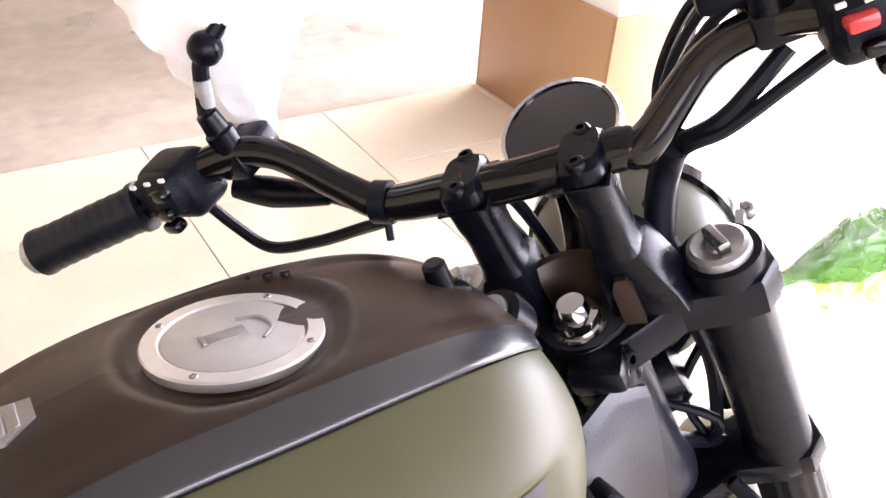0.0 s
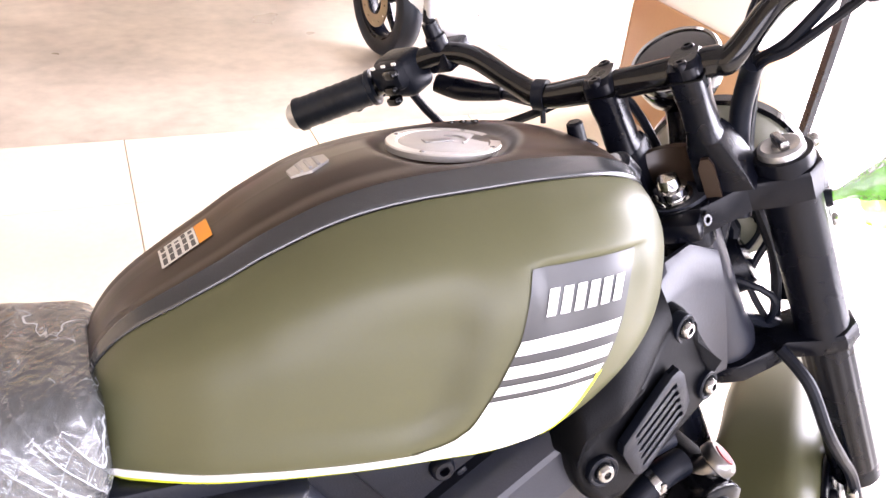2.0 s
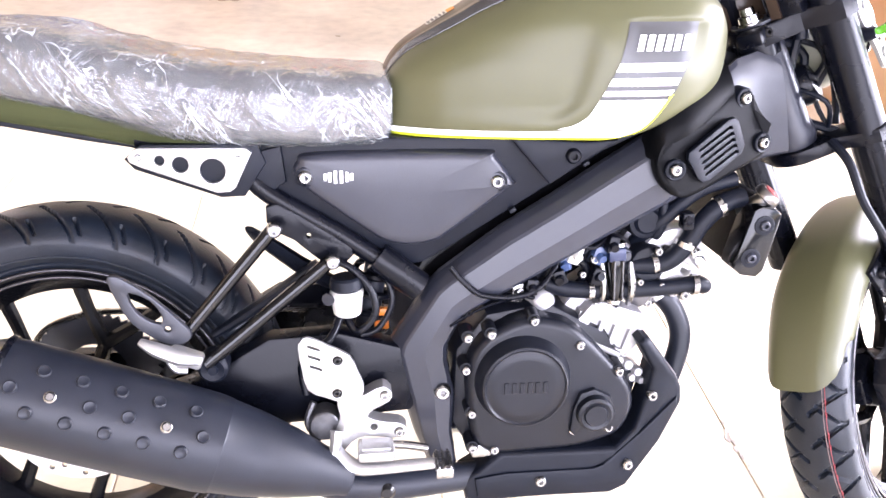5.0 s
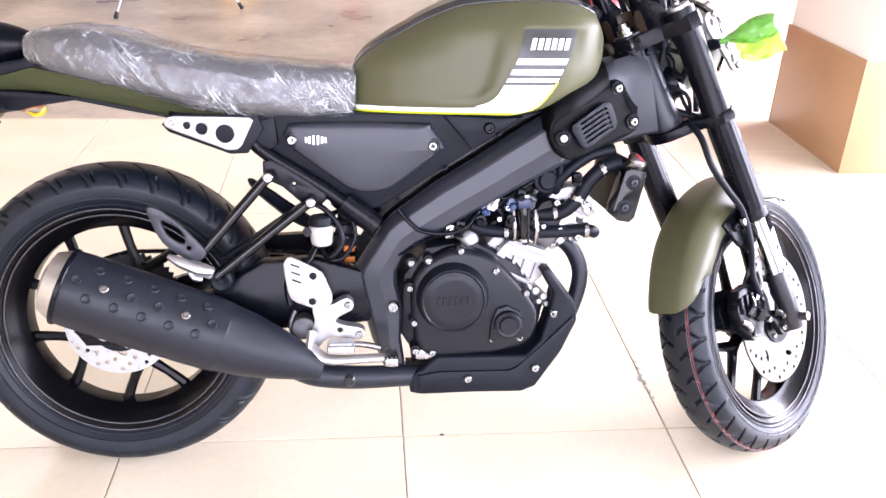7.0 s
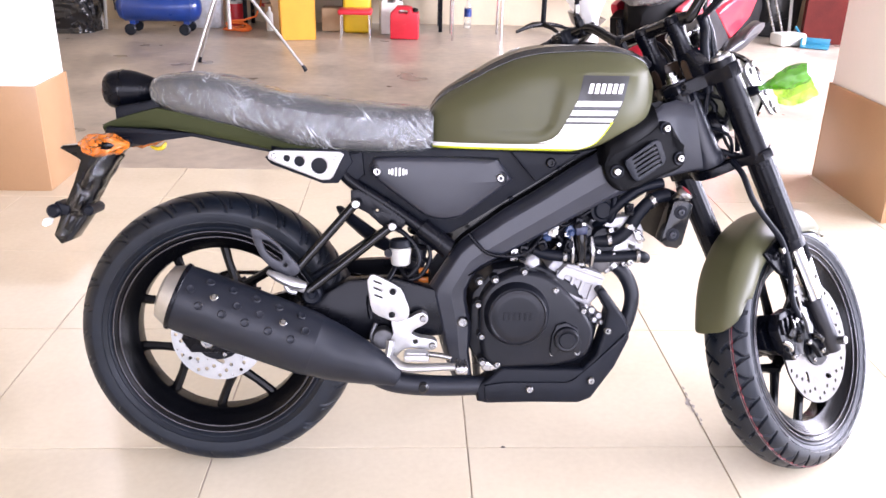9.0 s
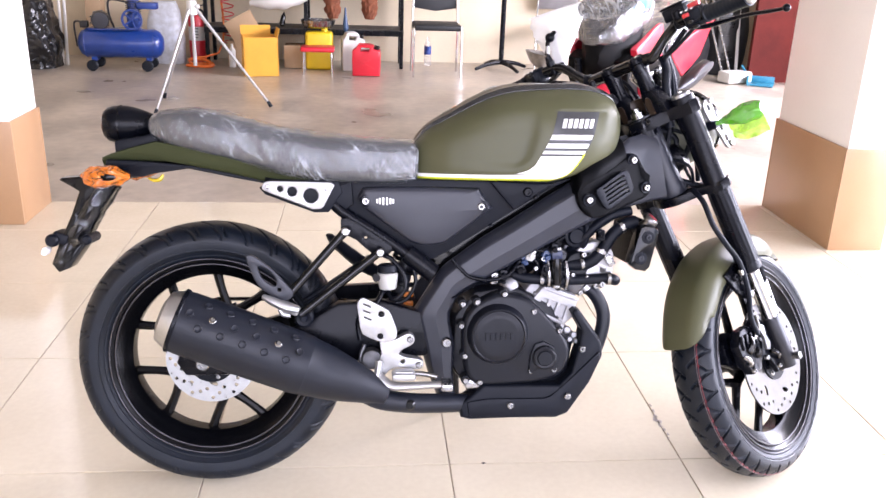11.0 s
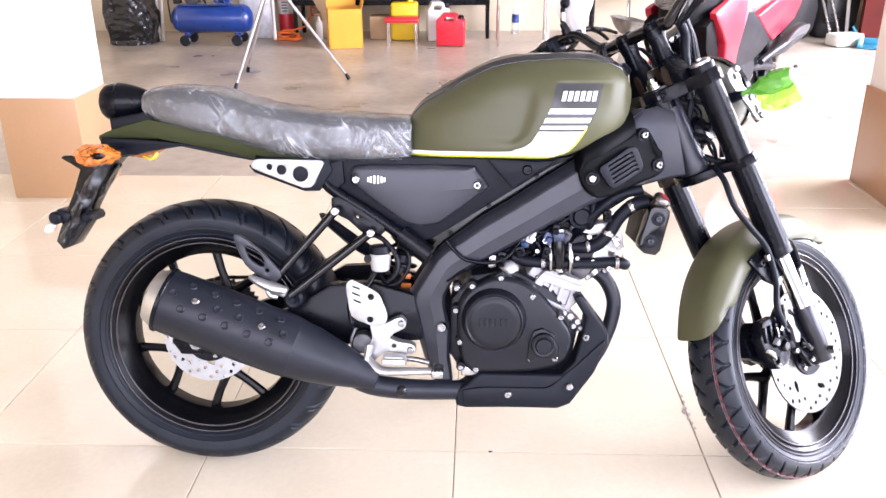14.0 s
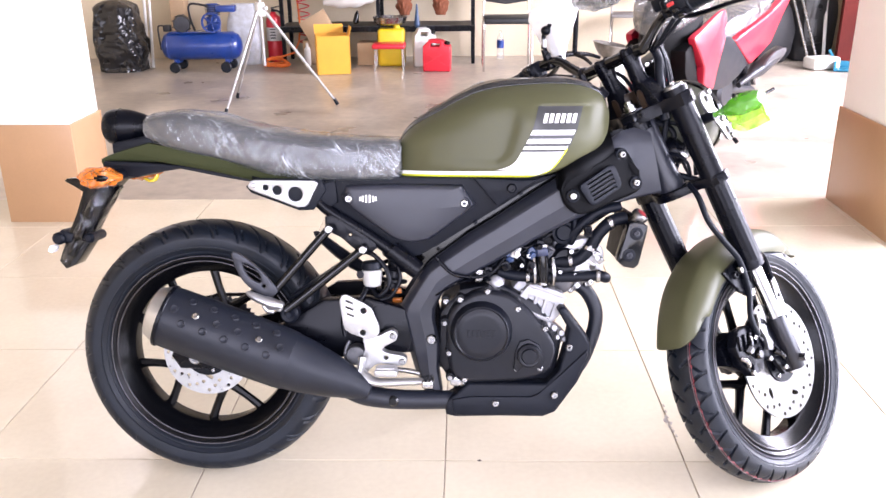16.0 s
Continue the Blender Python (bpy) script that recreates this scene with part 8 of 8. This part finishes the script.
# shelf
sf = thing("shelf_rack", pose(0, 6.9, 0), "dark metal shelf rack against the back wall", "shelf")
for x in (-1.72, -0.78, 0.14):
    for y in (-0.20, 0.20):
        add(sf, "post", lambda b: box(b, (x, y, 0.9), (0.035, 0.035, 1.796)), SATIN)
for z in (0.36, 0.80, 1.25):
    add(sf, "board", lambda b: box(b, (-0.79, 0, z), (1.90, 0.44, 0.025)), DARKWOOD)
    add(sf, "beam", lambda b: box(b, (-0.79, -0.222, z - 0.02), (1.90, 0.012, 0.05)), SATIN)
b = bmesh.new()
box(b, (-1.25, 6.86, 0.99), (0.42, 0.26, 0.35), None, 0.02)
tagged(part("shelf_carton", b, CARD), "brown carton on the shelf", "box")
b = bmesh.new()
lathe(b, [(0.001, 0.0), (0.03, 0.02), (0.022, 0.10), (0.008, 0.13), (0.001, 0.14)], (-1.02, 6.80, 0.3735), (0.2, 0, 1), 14)
tagged(part("dark_bottle", b, GLOSS), "small dark bottle on the lower shelf", "bottle")


def mop(x):
    t = bmesh.new()
    rings = []
    for k in range(22):
        s_ = k / 21
        w = 0.075 * math.sin(math.pi * (0.15 + 0.75 * s_)) ** 0.7
        rings.append([V(x + math.cos(a) * w * (1 + 0.4 * noise.noise(V(math.cos(a) * 4 + x, math.sin(a) * 4, s_ * 9))), 6.60 + math.sin(a) * w * 0.8 * (1 + 0.4 * noise.noise(V(math.cos(a) * 4, math.sin(a) * 4 + x, s_ * 9))), 0.48 + 0.30 * s_) for a in [2 * math.pi * j / 26 for j in range(26)]])
    ring_faces(t, rings)
    tube(t, [(x, 6.60, 0.77), (x, 6.66, 0.815), (x, 6.69, 0.80)], 0.004, 6, 3)
    return tagged(part("duster", t, MOP), "brown plush duster hanging from the shelf", "duster", "dusters on the shelf")


mop(-0.52)
mop(-0.17)
b = bmesh.new()
rings = []
for k in range(20):
    t = k / 19
    rings.append([V(-0.98 + (t - 0.5) * 0.62, 6.58 + 0.10 * math.cos(a) * math.sin(math.pi * (0.08 + 0.84 * t)), 0.60 + 0.10 * t + (0.09 + 0.02 * noise.noise(V(t * 6, a, 1))) * math.sin(a) * math.sin(math.pi * (0.08 + 0.84 * t))) for a in [2 * math.pi * j / 24 for j in range(24)]])
ring_faces(b, rings)
tagged(part("white_sack", b, WPLAST), "white plastic sack hanging over the shelf edge", "sack")

# chair
ch = thing("chair", pose(0.455, 6.38, 0), "black padded chair on chromed legs", "chair")
add(ch, "seat", lambda b: box(b, (0, 0, 0.455), (0.44, 0.42, 0.055), None, 0.022, 3), SEATGREY)
add(ch, "backrest", lambda b: plate(b, rounded([(-0.20, 0.60), (0.20, 0.60), (0.205, 0.84), (0.16, 0.90), (-0.16, 0.90), (-0.205, 0.84)], 2), lambda x, z: 0.235 - 0.5 * x * x, lambda x, z: 0.262 - 0.5 * x * x, bevel=0.008), SEATGREY)
for sx in (-1, 1):
    add(ch, "front_leg", lambda b: tube(b, [(sx * 0.222, -0.20, 0.003), (sx * 0.218, -0.195, 0.43), (sx * 0.20, -0.15, 0.435)], 0.011, 10, 4), CHROMEPIPE)
    add(ch, "rear_leg", lambda b: tube(b, [(sx * 0.222, 0.23, 0.003), (sx * 0.218, 0.18, 0.43), (sx * 0.20, 0.26, 0.88)], 0.011, 10, 4), CHROMEPIPE)
    add(ch, "rail", lambda b: tube(b, [(sx * 0.219, -0.19, 0.425), (sx * 0.219, 0.17, 0.425)], 0.010, 10, 1), CHROMEPIPE)
wb_ = thing("water_bottle", pose(0.42, 6.98, 0), "clear water bottle with a blue label", "bottle")
add(wb_, "bottle", lambda b: lathe(b, [(0.03, 0.002), (0.036, 0.01), (0.036, 0.20), (0.016, 0.26), (0.015, 0.285), (0.001, 0.286)], (0, 0, 0), (0, 0, 1), 24), LENS)
add(wb_, "label", lambda b: lathe(b, [(0.0364, 0.115), (0.0372, 0.116), (0.0372, 0.19), (0.0364, 0.191)], (0, 0, 0), (0, 0, 1), 24, False), BLUE)

# metal bowl on an upturned white bucket
bk = thing("bucket", pose(1.23, 5.0, 0), "white plastic bucket standing upside down on the floor", "bucket")
add(bk, "body", lambda b: lathe(b, [(0.001, 0.270), (0.070, 0.270), (0.078, 0.262), (0.100, 0.03), (0.108, 0.028), (0.109, 0.002), (0.104, 0.002)], (0, 0, 0), (0, 0, 1), 36), WPLAST)
bw = thing("metal_bowl", pose(1.19, 5.0, 0.282, 0, 10, 0), "dented silver metal bowl resting tilted on the bucket", "bowl")
add(bw, "bowl", lambda b: lathe(b, [(0.001, 0.0), (0.050, 0.0), (0.105, 0.040), (0.148, 0.105), (0.156, 0.112), (0.152, 0.116), (0.144, 0.110), (0.102, 0.046), (0.048, 0.006), (0.001, 0.006)], (0, 0, 0), (0, 0, 1), 44), mat("dull dented steel", (0.34, 0.33, 0.31), 0.33, 1.0, 0.35, 22, 0.5, 30))

# post stand on a star foot, and a grey chair behind it
ps = thing("post_stand", pose(1.15, 6.80, 0), "black steel post on a four-legged foot", "stand")
add(ps, "post", lambda b: cyl(b, (0, 0, 0.06), (0, 0, 1.7), 0.025, seg=14), SATIN)
for k in range(4):
    a = radians(25 + 90 * k)
    add(ps, "foot", lambda b: tube(b, [(0, 0, 0.075), (0.16 * math.cos(a), 0.16 * math.sin(a), 0.06), (0.30 * math.cos(a), 0.30 * math.sin(a), 0.018)], [0.026, 0.02, 0.016], 8, 4), SATIN)
gc = thing("folding_chair", pose(1.72, 6.92, 0, 0, 0, -10), "grey folding chair against the wall", "chair")
add(gc, "seat", lambda b: box(b, (0, -0.05, 0.44), (0.40, 0.38, 0.03), None, 0.012), mat("grey chair plastic", (0.20, 0.19, 0.19), 0.5))
add(gc, "backrest", lambda b: box(b, (0, 0.16, 0.72), (0.40, 0.03, 0.28), None, 0.012), mat("grey chair back plastic", (0.20, 0.19, 0.19), 0.5))
for sx in (-1, 1):
    add(gc, "leg", lambda b: tube(b, [(sx * 0.205, -0.22, 0.003), (sx * 0.205, 0.14, 0.85)], 0.010, 8, 1), CHROMEPIPE)
    add(gc, "leg", lambda b: tube(b, [(sx * 0.19, 0.20, 0.003), (sx * 0.19, -0.20, 0.44)], 0.010, 8, 1), CHROMEPIPE)

b = bmesh.new()
box(b, (2.62, 6.72, 0.36), (0.34, 0.30, 0.71), None, 0.02)
tagged(part("grey_box", b, mat("dark grey case plastic", (0.055, 0.052, 0.055), 0.5, 0.0, 0.15, 6, 0.1, 120)), "dark grey plastic case by the wall", "case")

# clutter at the far side
def bag(name, m, sx, sy, h, label):
    t = bmesh.new()
    rings = []
    for k in range(18):
        s_ = k / 17
        w = math.sin(math.pi * (0.14 + 0.80 * s_)) ** 0.35
        rings.append([V(sx * w * math.copysign(abs(math.cos(a)) ** 0.6, math.cos(a)) * (1 + 0.12 * noise.noise(V(math.cos(a) * 2, s_ * 4, sx * 9))), sy * w * math.copysign(abs(math.sin(a)) ** 0.6, math.sin(a)), 0.002 + h * s_) for a in [2 * math.pi * j / 28 for j in range(28)]])
    ring_faces(t, rings)
    ob = part(name, t, mat("black bag cloth", (0.02, 0.02, 0.022), 0.7, 0.0, 0.2, 12, 0.3, 300))
    ob.matrix_world = m
    return tagged(ob, label, "bag", "bags by the wall")


bag("travel_bag", pose(2.95, 6.75, 0), 0.28, 0.20, 0.62, "bulging black travel bag by the wall")
bag("travel_bag", pose(3.45, 6.85, 0), 0.22, 0.2, 0.85, "tall black bag by the wall")
b = bmesh.new()
plate(b, [(3.30, 0.15), (3.50, 0.20), (3.48, 0.75), (3.36, 0.90), (3.28, 0.70)], 6.60, 6.635, bevel=0.01)
box(b, (3.39, 6.597, 0.55), (0.07, 0.006, 0.28), Matrix.Rotation(0.12, 4, "Y"), 0.002)
tagged(part("helmet_shell", b, mat("black shell plastic", (0.02, 0.02, 0.02), 0.3)), "black moulded panel leaning on the bags", "panel")
for x0, x1 in ((3.28, 3.02), (3.36, 3.10)):
    b = bmesh.new()
    tube(b, [(x0, 6.30, 0.012), (x1, 6.78, 1.15)], 0.014, 10, 1)
    tagged(part("stand_tube", b, STEEL), "bright metal tube leaning on the bags", "tube", "leaning metal tubes")
b = bmesh.new()
tube(b, [(3.46, 6.45, 0.006), (3.54, 6.9, 1.3)], 0.016, 10, 1)
tagged(part("white_pole", b, WPLAST), "white pole leaning by the red door", "pole")
b = bmesh.new()
box(b, (3.36, 6.24, 0.058), (0.28, 0.18, 0.11), Matrix.Rotation(0.3, 4, "Z"), 0.02)
tagged(part("white_box", b, WPLAST), "dirty white plastic box on the floor", "box")
dp = thing("dustpan", pose(3.56, 6.10, 0, 0, 0, -28), "blue-green plastic dustpan on the floor", "dustpan")
add(dp, "pan", lambda b_: (box(b_, (0, 0, 0.010), (0.24, 0.20, 0.012), None, 0.004), box(b_, (-0.115, 0, 0.045), (0.012, 0.22, 0.08), None, 0.004), box(b_, (0, 0.105, 0.04), (0.24, 0.012, 0.07), None, 0.004)), TEAL)
add(dp, "handle", lambda b_: tube(b_, [(-0.115, 0.05, 0.06), (-0.17, 0.12, 0.12), (-0.20, 0.14, 0.16)], 0.012, 8, 4), TEAL)
slab("door_red", (3.52, 6.30, 0.0), (4.40, 6.36, 2.1), REDPAINT, "oxide red steel door panel standing open", "door")

# ---- red scooter ----
SC = pose(1.85, 3.944, 0, 0, 0, 232)
sc = thing("scooter", SC, "red and black scooter with crinkled film on its front", "scooter")


def small_wheel(x, name):
    w = add(sc, name, lambda b: lathe(b, [(0.150, -0.035), (0.165, -0.045), (0.20, -0.053), (0.222, -0.045), (0.236, -0.022), (0.240, 0.0), (0.236, 0.022), (0.222, 0.045), (0.20, 0.053), (0.165, 0.045), (0.150, 0.035)], (x, 0, 0.240), (0, 1, 0), 64, False), RUBBER)
    add(w, "rim", lambda b: lathe(b, [(0.165, -0.044), (0.160, -0.044), (0.148, -0.03), (0.144, 0.0), (0.148, 0.03), (0.160, 0.044), (0.165, 0.044), (0.152, 0.03), (0.150, 0.0), (0.152, -0.03), (0.165, -0.044)], (x, 0, 0.240), (0, 1, 0), 48, False), SATIN)
    for k in range(5):
        a = radians(18 + 72 * k)
        add(w, "spoke", lambda b: tube(b, [(x, 0, 0.240), (x + 0.148 * math.cos(a), 0, 0.240 + 0.148 * math.sin(a))], [0.022, 0.012], 8, 1), SATIN)
    if name == "rear_wheel":
        return w
    bm = bmesh.new()
    plate(bm, circle(x, 0.240, 0.11, 40), -0.058, -0.054, [circle(x, 0.240, 0.06, 20)] + [circle(x + 0.09 * math.cos(2 * math.pi * k / 12), 0.240 + 0.09 * math.sin(2 * math.pi * k / 12), 0.006, 6) for k in range(12)])
    part("brake_disc", bm, mat("bronze tinted disc", (0.55, 0.45, 0.30), 0.3, 1.0), w)
    return w


STEER = pose(1.305, 0.055, 0, 0, 0, 48) @ pose(-1.30, 0, 0)
small_wheel(1.30, "front_wheel").matrix_local = STEER
small_wheel(0.0, "rear_wheel")
for s in (-1, 1):
    add(sc, "fork_leg", lambda b: tube(b, [(1.30, s * 0.075, 0.24), (1.16, s * 0.075, 0.62)], 0.02, 12, 1), SATIN).matrix_local = STEER
add(sc, "front_mudguard", lambda b: ring_faces(b, [[(1.30 + r * math.cos(a), y, 0.24 + r * math.sin(a)) for y, r in ((-0.07, 0.235), (-0.068, 0.255), (-0.04, 0.27), (0.04, 0.27), (0.068, 0.255), (0.07, 0.235), (0.06, 0.23), (0.0, 0.25), (-0.06, 0.23))] for a in [radians(20 + 140 * k / 20) for k in range(21)]]), REDGLOSS).matrix_local = STEER


def hull(sections, n=28):
    """A body skinned over sections: x, half width, low, high, squareness."""
    b = bmesh.new()
    ring_faces(b, [[(x, w * math.copysign(abs(math.cos(a)) ** q, math.cos(a)), (lo + hi) / 2 + (hi - lo) / 2 * math.copysign(abs(math.sin(a)) ** q, math.sin(a))) for a in [2 * math.pi * k / n for k in range(n)]] for x, w, lo, hi, q in sections])
    return b


part("front_cowl", hull([(1.30, 0.04, 0.60, 0.68, 0.8), (1.25, 0.085, 0.52, 0.82, 0.7), (1.16, 0.13, 0.46, 0.88, 0.6), (1.05, 0.16, 0.42, 0.94, 0.55), (0.92, 0.14, 0.44, 0.92, 0.6)]), DEEP, sc, "black front cowl")
for s in (-1, 1):
    bm = bmesh.new()
    plate(bm, rounded([(1.175, 0.685), (1.09, 0.712), (1.00, 0.738), (0.90, 0.77), (0.80, 0.80), (0.72, 0.80), (0.735, 0.70), (0.765, 0.62), (0.81, 0.53), (0.845, 0.44), (0.866, 0.375), (0.93, 0.385), (1.017, 0.421), (1.02, 0.513), (1.118, 0.615)], 2), lambda x, z: s * (0.218 - 0.03 * smooth(0.62, 0.80, z)), s * 0.17, bevel=0.012, seg=3)
    part("leg_shield", bm, REDGLOSS, sc, "red leg shield panel")
    bm = bmesh.new()
    plate(bm, [(0.96, 0.40), (1.02, 0.44), (1.10, 0.60), (1.14, 0.66), (1.22, 0.62), (1.20, 0.50), (1.10, 0.38), (1.0, 0.34)], s * 0.185, s * 0.10, bevel=0.01)
    part("inner_panel", bm, DEEP, sc, "black inner panel")
    bm = bmesh.new()
    plate(bm, [(0.752, 0.66), (0.64, 0.65), (0.565, 0.609), (0.424, 0.522), (0.301, 0.451), (0.40, 0.39), (0.546, 0.345), (0.70, 0.34), (0.84, 0.36), (0.80, 0.52), (0.758, 0.612)], lambda x, z: s * (0.205 - 0.02 * smooth(0.50, 0.36, z)), s * 0.15, bevel=0.012)
    part("foot_panel", bm, mat("grey scooter plastic", (0.012, 0.013, 0.017), 0.4, spec=0.25), sc, "dark grey side panel")
    bm = bmesh.new()
    plate(bm, [(0.545, 0.612), (0.36, 0.66), (0.15, 0.70), (-0.01, 0.735), (-0.20, 0.80), (-0.34, 0.86), (-0.36, 0.80), (-0.22, 0.685), (-0.072, 0.537), (0.10, 0.48), (0.251, 0.438), (0.40, 0.52)], s * 0.196, s * 0.15, bevel=0.014, seg=3)
    part("side_panel", bm, REDGLOSS, sc, "red rear side panel")
    add(sc, "footrest", lambda b: tube(b, [(0.34, s * 0.16, 0.22), (0.22, s * 0.24, 0.23), (0.088, s * 0.30, 0.272)], [0.010, 0.008, 0.013], 10, 4, flat=0.8), SATIN)
bm = bmesh.new()
lathe(bm, [(0.012, -0.02), (0.030, 0.0), (0.045, 0.03), (0.050, 0.12), (0.050, 0.33), (0.042, 0.38), (0.022, 0.46), (0.018, 0.60)], (-0.20, 0.215, 0.475), (1, -0.06, -0.26), 28)
part("silencer", bm, mat("grey silencer paint", (0.03, 0.03, 0.034), 0.4, 0.4), sc, "grey slanting silencer")
bm = bmesh.new()
plate(bm, rounded([(-0.14, 0.505), (0.05, 0.500), (0.20, 0.45), (0.22, 0.43), (0.06, 0.45), (-0.12, 0.46)], 2), 0.275, 0.262, bevel=0.003)
part("heat_shield", bm, mat("light grey shield", (0.07, 0.07, 0.075), 0.4, 0.3), sc, "pale grey heat shield")
add(sc, "swing_arm", lambda b: tube(b, [(0.46, 0.12, 0.30), (0.20, 0.13, 0.27), (0.0, 0.13, 0.24)], [0.03, 0.024, 0.02], 10, 4), GREYM)
add(sc, "engine_block", lambda b: (cyl(b, (0.52, -0.16, 0.30), (0.52, 0.165, 0.30), 0.105, seg=28, bevel=0.02), cyl(b, (0.60, -0.05, 0.34), (0.78, -0.05, 0.40), 0.07, 0.06, 20, 0.01)), GREYM, "grey engine")
part("underbody", hull([(1.0, 0.15, 0.22, 0.50, 0.6), (0.70, 0.16, 0.30, 0.62, 0.6), (0.35, 0.15, 0.36, 0.66, 0.6), (0.05, 0.12, 0.52, 0.72, 0.6), (-0.26, 0.06, 0.74, 0.84, 0.7)]), PLASTIC, sc, "black underbody")
part("seat", hull([(0.66, 0.10, 0.58, 0.66, 0.7), (0.52, 0.14, 0.60, 0.74, 0.6), (0.30, 0.15, 0.66, 0.77, 0.6), (0.0, 0.13, 0.72, 0.83, 0.6), (-0.26, 0.08, 0.80, 0.88, 0.7)]), SEATGREY, sc, "black stepped seat")
part("seat_film", hull([(0.72, 0.14, 0.60, 0.70, 0.7), (0.60, 0.195, 0.60, 0.77, 0.6), (0.30, 0.205, 0.665, 0.80, 0.6), (0.02, 0.200, 0.725, 0.86, 0.6), (-0.20, 0.12, 0.80, 0.91, 0.7)], 48), SCOOT_WRAP, sc, "crinkled clear film over the seat")
bm = hull([(1.335, 0.05, 0.71, 0.76, 0.8), (1.28, 0.11, 0.70, 0.86, 0.7), (1.20, 0.15, 0.70, 0.92, 0.6), (1.08, 0.18, 0.74, 0.98, 0.6), (0.92, 0.19, 0.80, 0.98, 0.6)], 60)
bmesh.ops.subdivide_edges(bm, edges=bm.edges, cuts=2, use_grid_fill=True)
for v in bm.verts:
    v.co += v.co.normalized() * 0.016 * noise.noise(v.co * 16)
part("front_film", bm, SCOOT_WRAP, sc, "crinkled clear film over the headlamp")
bm = hull([(1.10, 0.04, 0.90, 0.96, 0.8), (1.05, 0.09, 0.86, 1.02, 0.7), (0.98, 0.10, 0.88, 1.06, 0.6), (0.92, 0.07, 0.92, 1.04, 0.7)], 40)
for v in bm.verts:
    v.co += V(0.0, 0.10, 0.0) + v.normal * 0.02 * noise.noise(v.co * 18)
part("blue_film", bm, film("pale blue film", (0.22, 0.55, 0.80), 0.35, 0.12, 22, 0.9), sc, "crumpled pale blue film by the headlamp")
add(sc, "handlebar", lambda b: tube(b, [(0.92, -0.34, 1.05), (1.0, -0.2, 1.06), (1.05, 0, 1.02), (1.0, 0.2, 1.06), (0.92, 0.34, 1.05)], 0.018, 12, 5), SATIN)
for s in (-1, 1):
    add(sc, "grip", lambda b: cyl(b, (0.945, s * 0.26, 1.055), (0.912, s * 0.37, 1.048), 0.021, seg=14), RUBBER)
    add(sc, "mirror", lambda b: (tube(b, [(1.0, s * 0.19, 1.06), (1.03, s * 0.25, 1.18), (1.02, s * 0.32, 1.24)], 0.006, 8, 4), lathe(b, [(0.001, -0.01), (0.055, -0.006), (0.06, 0.004), (0.001, 0.012)], (1.02, s * 0.35, 1.26), (-1, 0, 0), 20)), PLASTIC)
add(sc, "shock_absorber", lambda b: tube(b, [(0.0, 0.14, 0.28), (0.12, 0.15, 0.60)], 0.025, 12, 1), STEEL)
add(sc, "side_stand", lambda b: tube(b, [(0.52, 0.13, 0.24), (0.56, 0.22, 0.08), (0.58, 0.285, 0.012)], 0.012, 8, 4), SATIN)
add(sc, "rear_mudguard", lambda b: tube(b, [(-0.15, 0, 0.62), (-0.27, 0, 0.50), (-0.33, 0, 0.36)], [0.06, 0.05, 0.04], 10, 4, flat=0.25), PLASTIC)

# black steel post beside the deep pillar
b = bmesh.new()
box(b, (2.275, 1.67, 1.6), (0.030, 0.030, 3.198))
tagged(part("post_black", b, SATIN), "thin black steel post beside the deep pillar", "post", kind="structure")

# ---- small things on the floor ----
SCUFF = mat("dried grey glue", (0.20, 0.17, 0.15), 0.7, 0.0, 0.3, 40, 0.3, 300, wear=(0.42, 0.38, 0.34))


def flake(bm, cx, cy, r, seed, tall=1.0):
    """A ragged flake lying on the floor."""
    rr = random.Random(seed)
    n = 11
    rim = [(cx + r * (0.5 + 0.7 * rr.random()) * math.cos(2 * math.pi * k / n), cy + tall * r * (0.5 + 0.7 * rr.random()) * math.sin(2 * math.pi * k / n)) for k in range(n)]
    lo = [bm.verts.new((x, y, 0.0004)) for x, y in rim]
    hi = [bm.verts.new((x, y, 0.0011)) for x, y in rim]
    bm.faces.new(hi)
    for k in range(n):
        bm.faces.new((lo[k], lo[(k + 1) % n], hi[(k + 1) % n], hi[k]))


bm = bmesh.new()
for k, (x, y, r, tall) in enumerate(((0.606, 0.265, 0.0035, 3.0), (0.605, 0.235, 0.004, 2.6), (0.600, 0.208, 0.007, 1.8), (0.596, 0.190, 0.009, 1.6), (0.606, 0.178, 0.006, 1.8), (0.599, 0.160, 0.006, 2.0), (0.603, 0.138, 0.004, 2.4), (0.606, 0.115, 0.0035, 2.6), (0.601, 0.095, 0.003, 2.4))):
    flake(bm, x, y, r, 40 + k, tall)
tagged(part("tape_scrap", bm, SCUFF), "torn scrap of old tape stuck along a tile joint", "tape")
bm = bmesh.new()
flake(bm, 0.086, 0.0, 0.007, 7, 0.6)
tagged(part("dark_chip", bm, mat("dark dirt", (0.05, 0.04, 0.035), 0.8)), "small dark chip of dirt on a tile joint", "dirt")
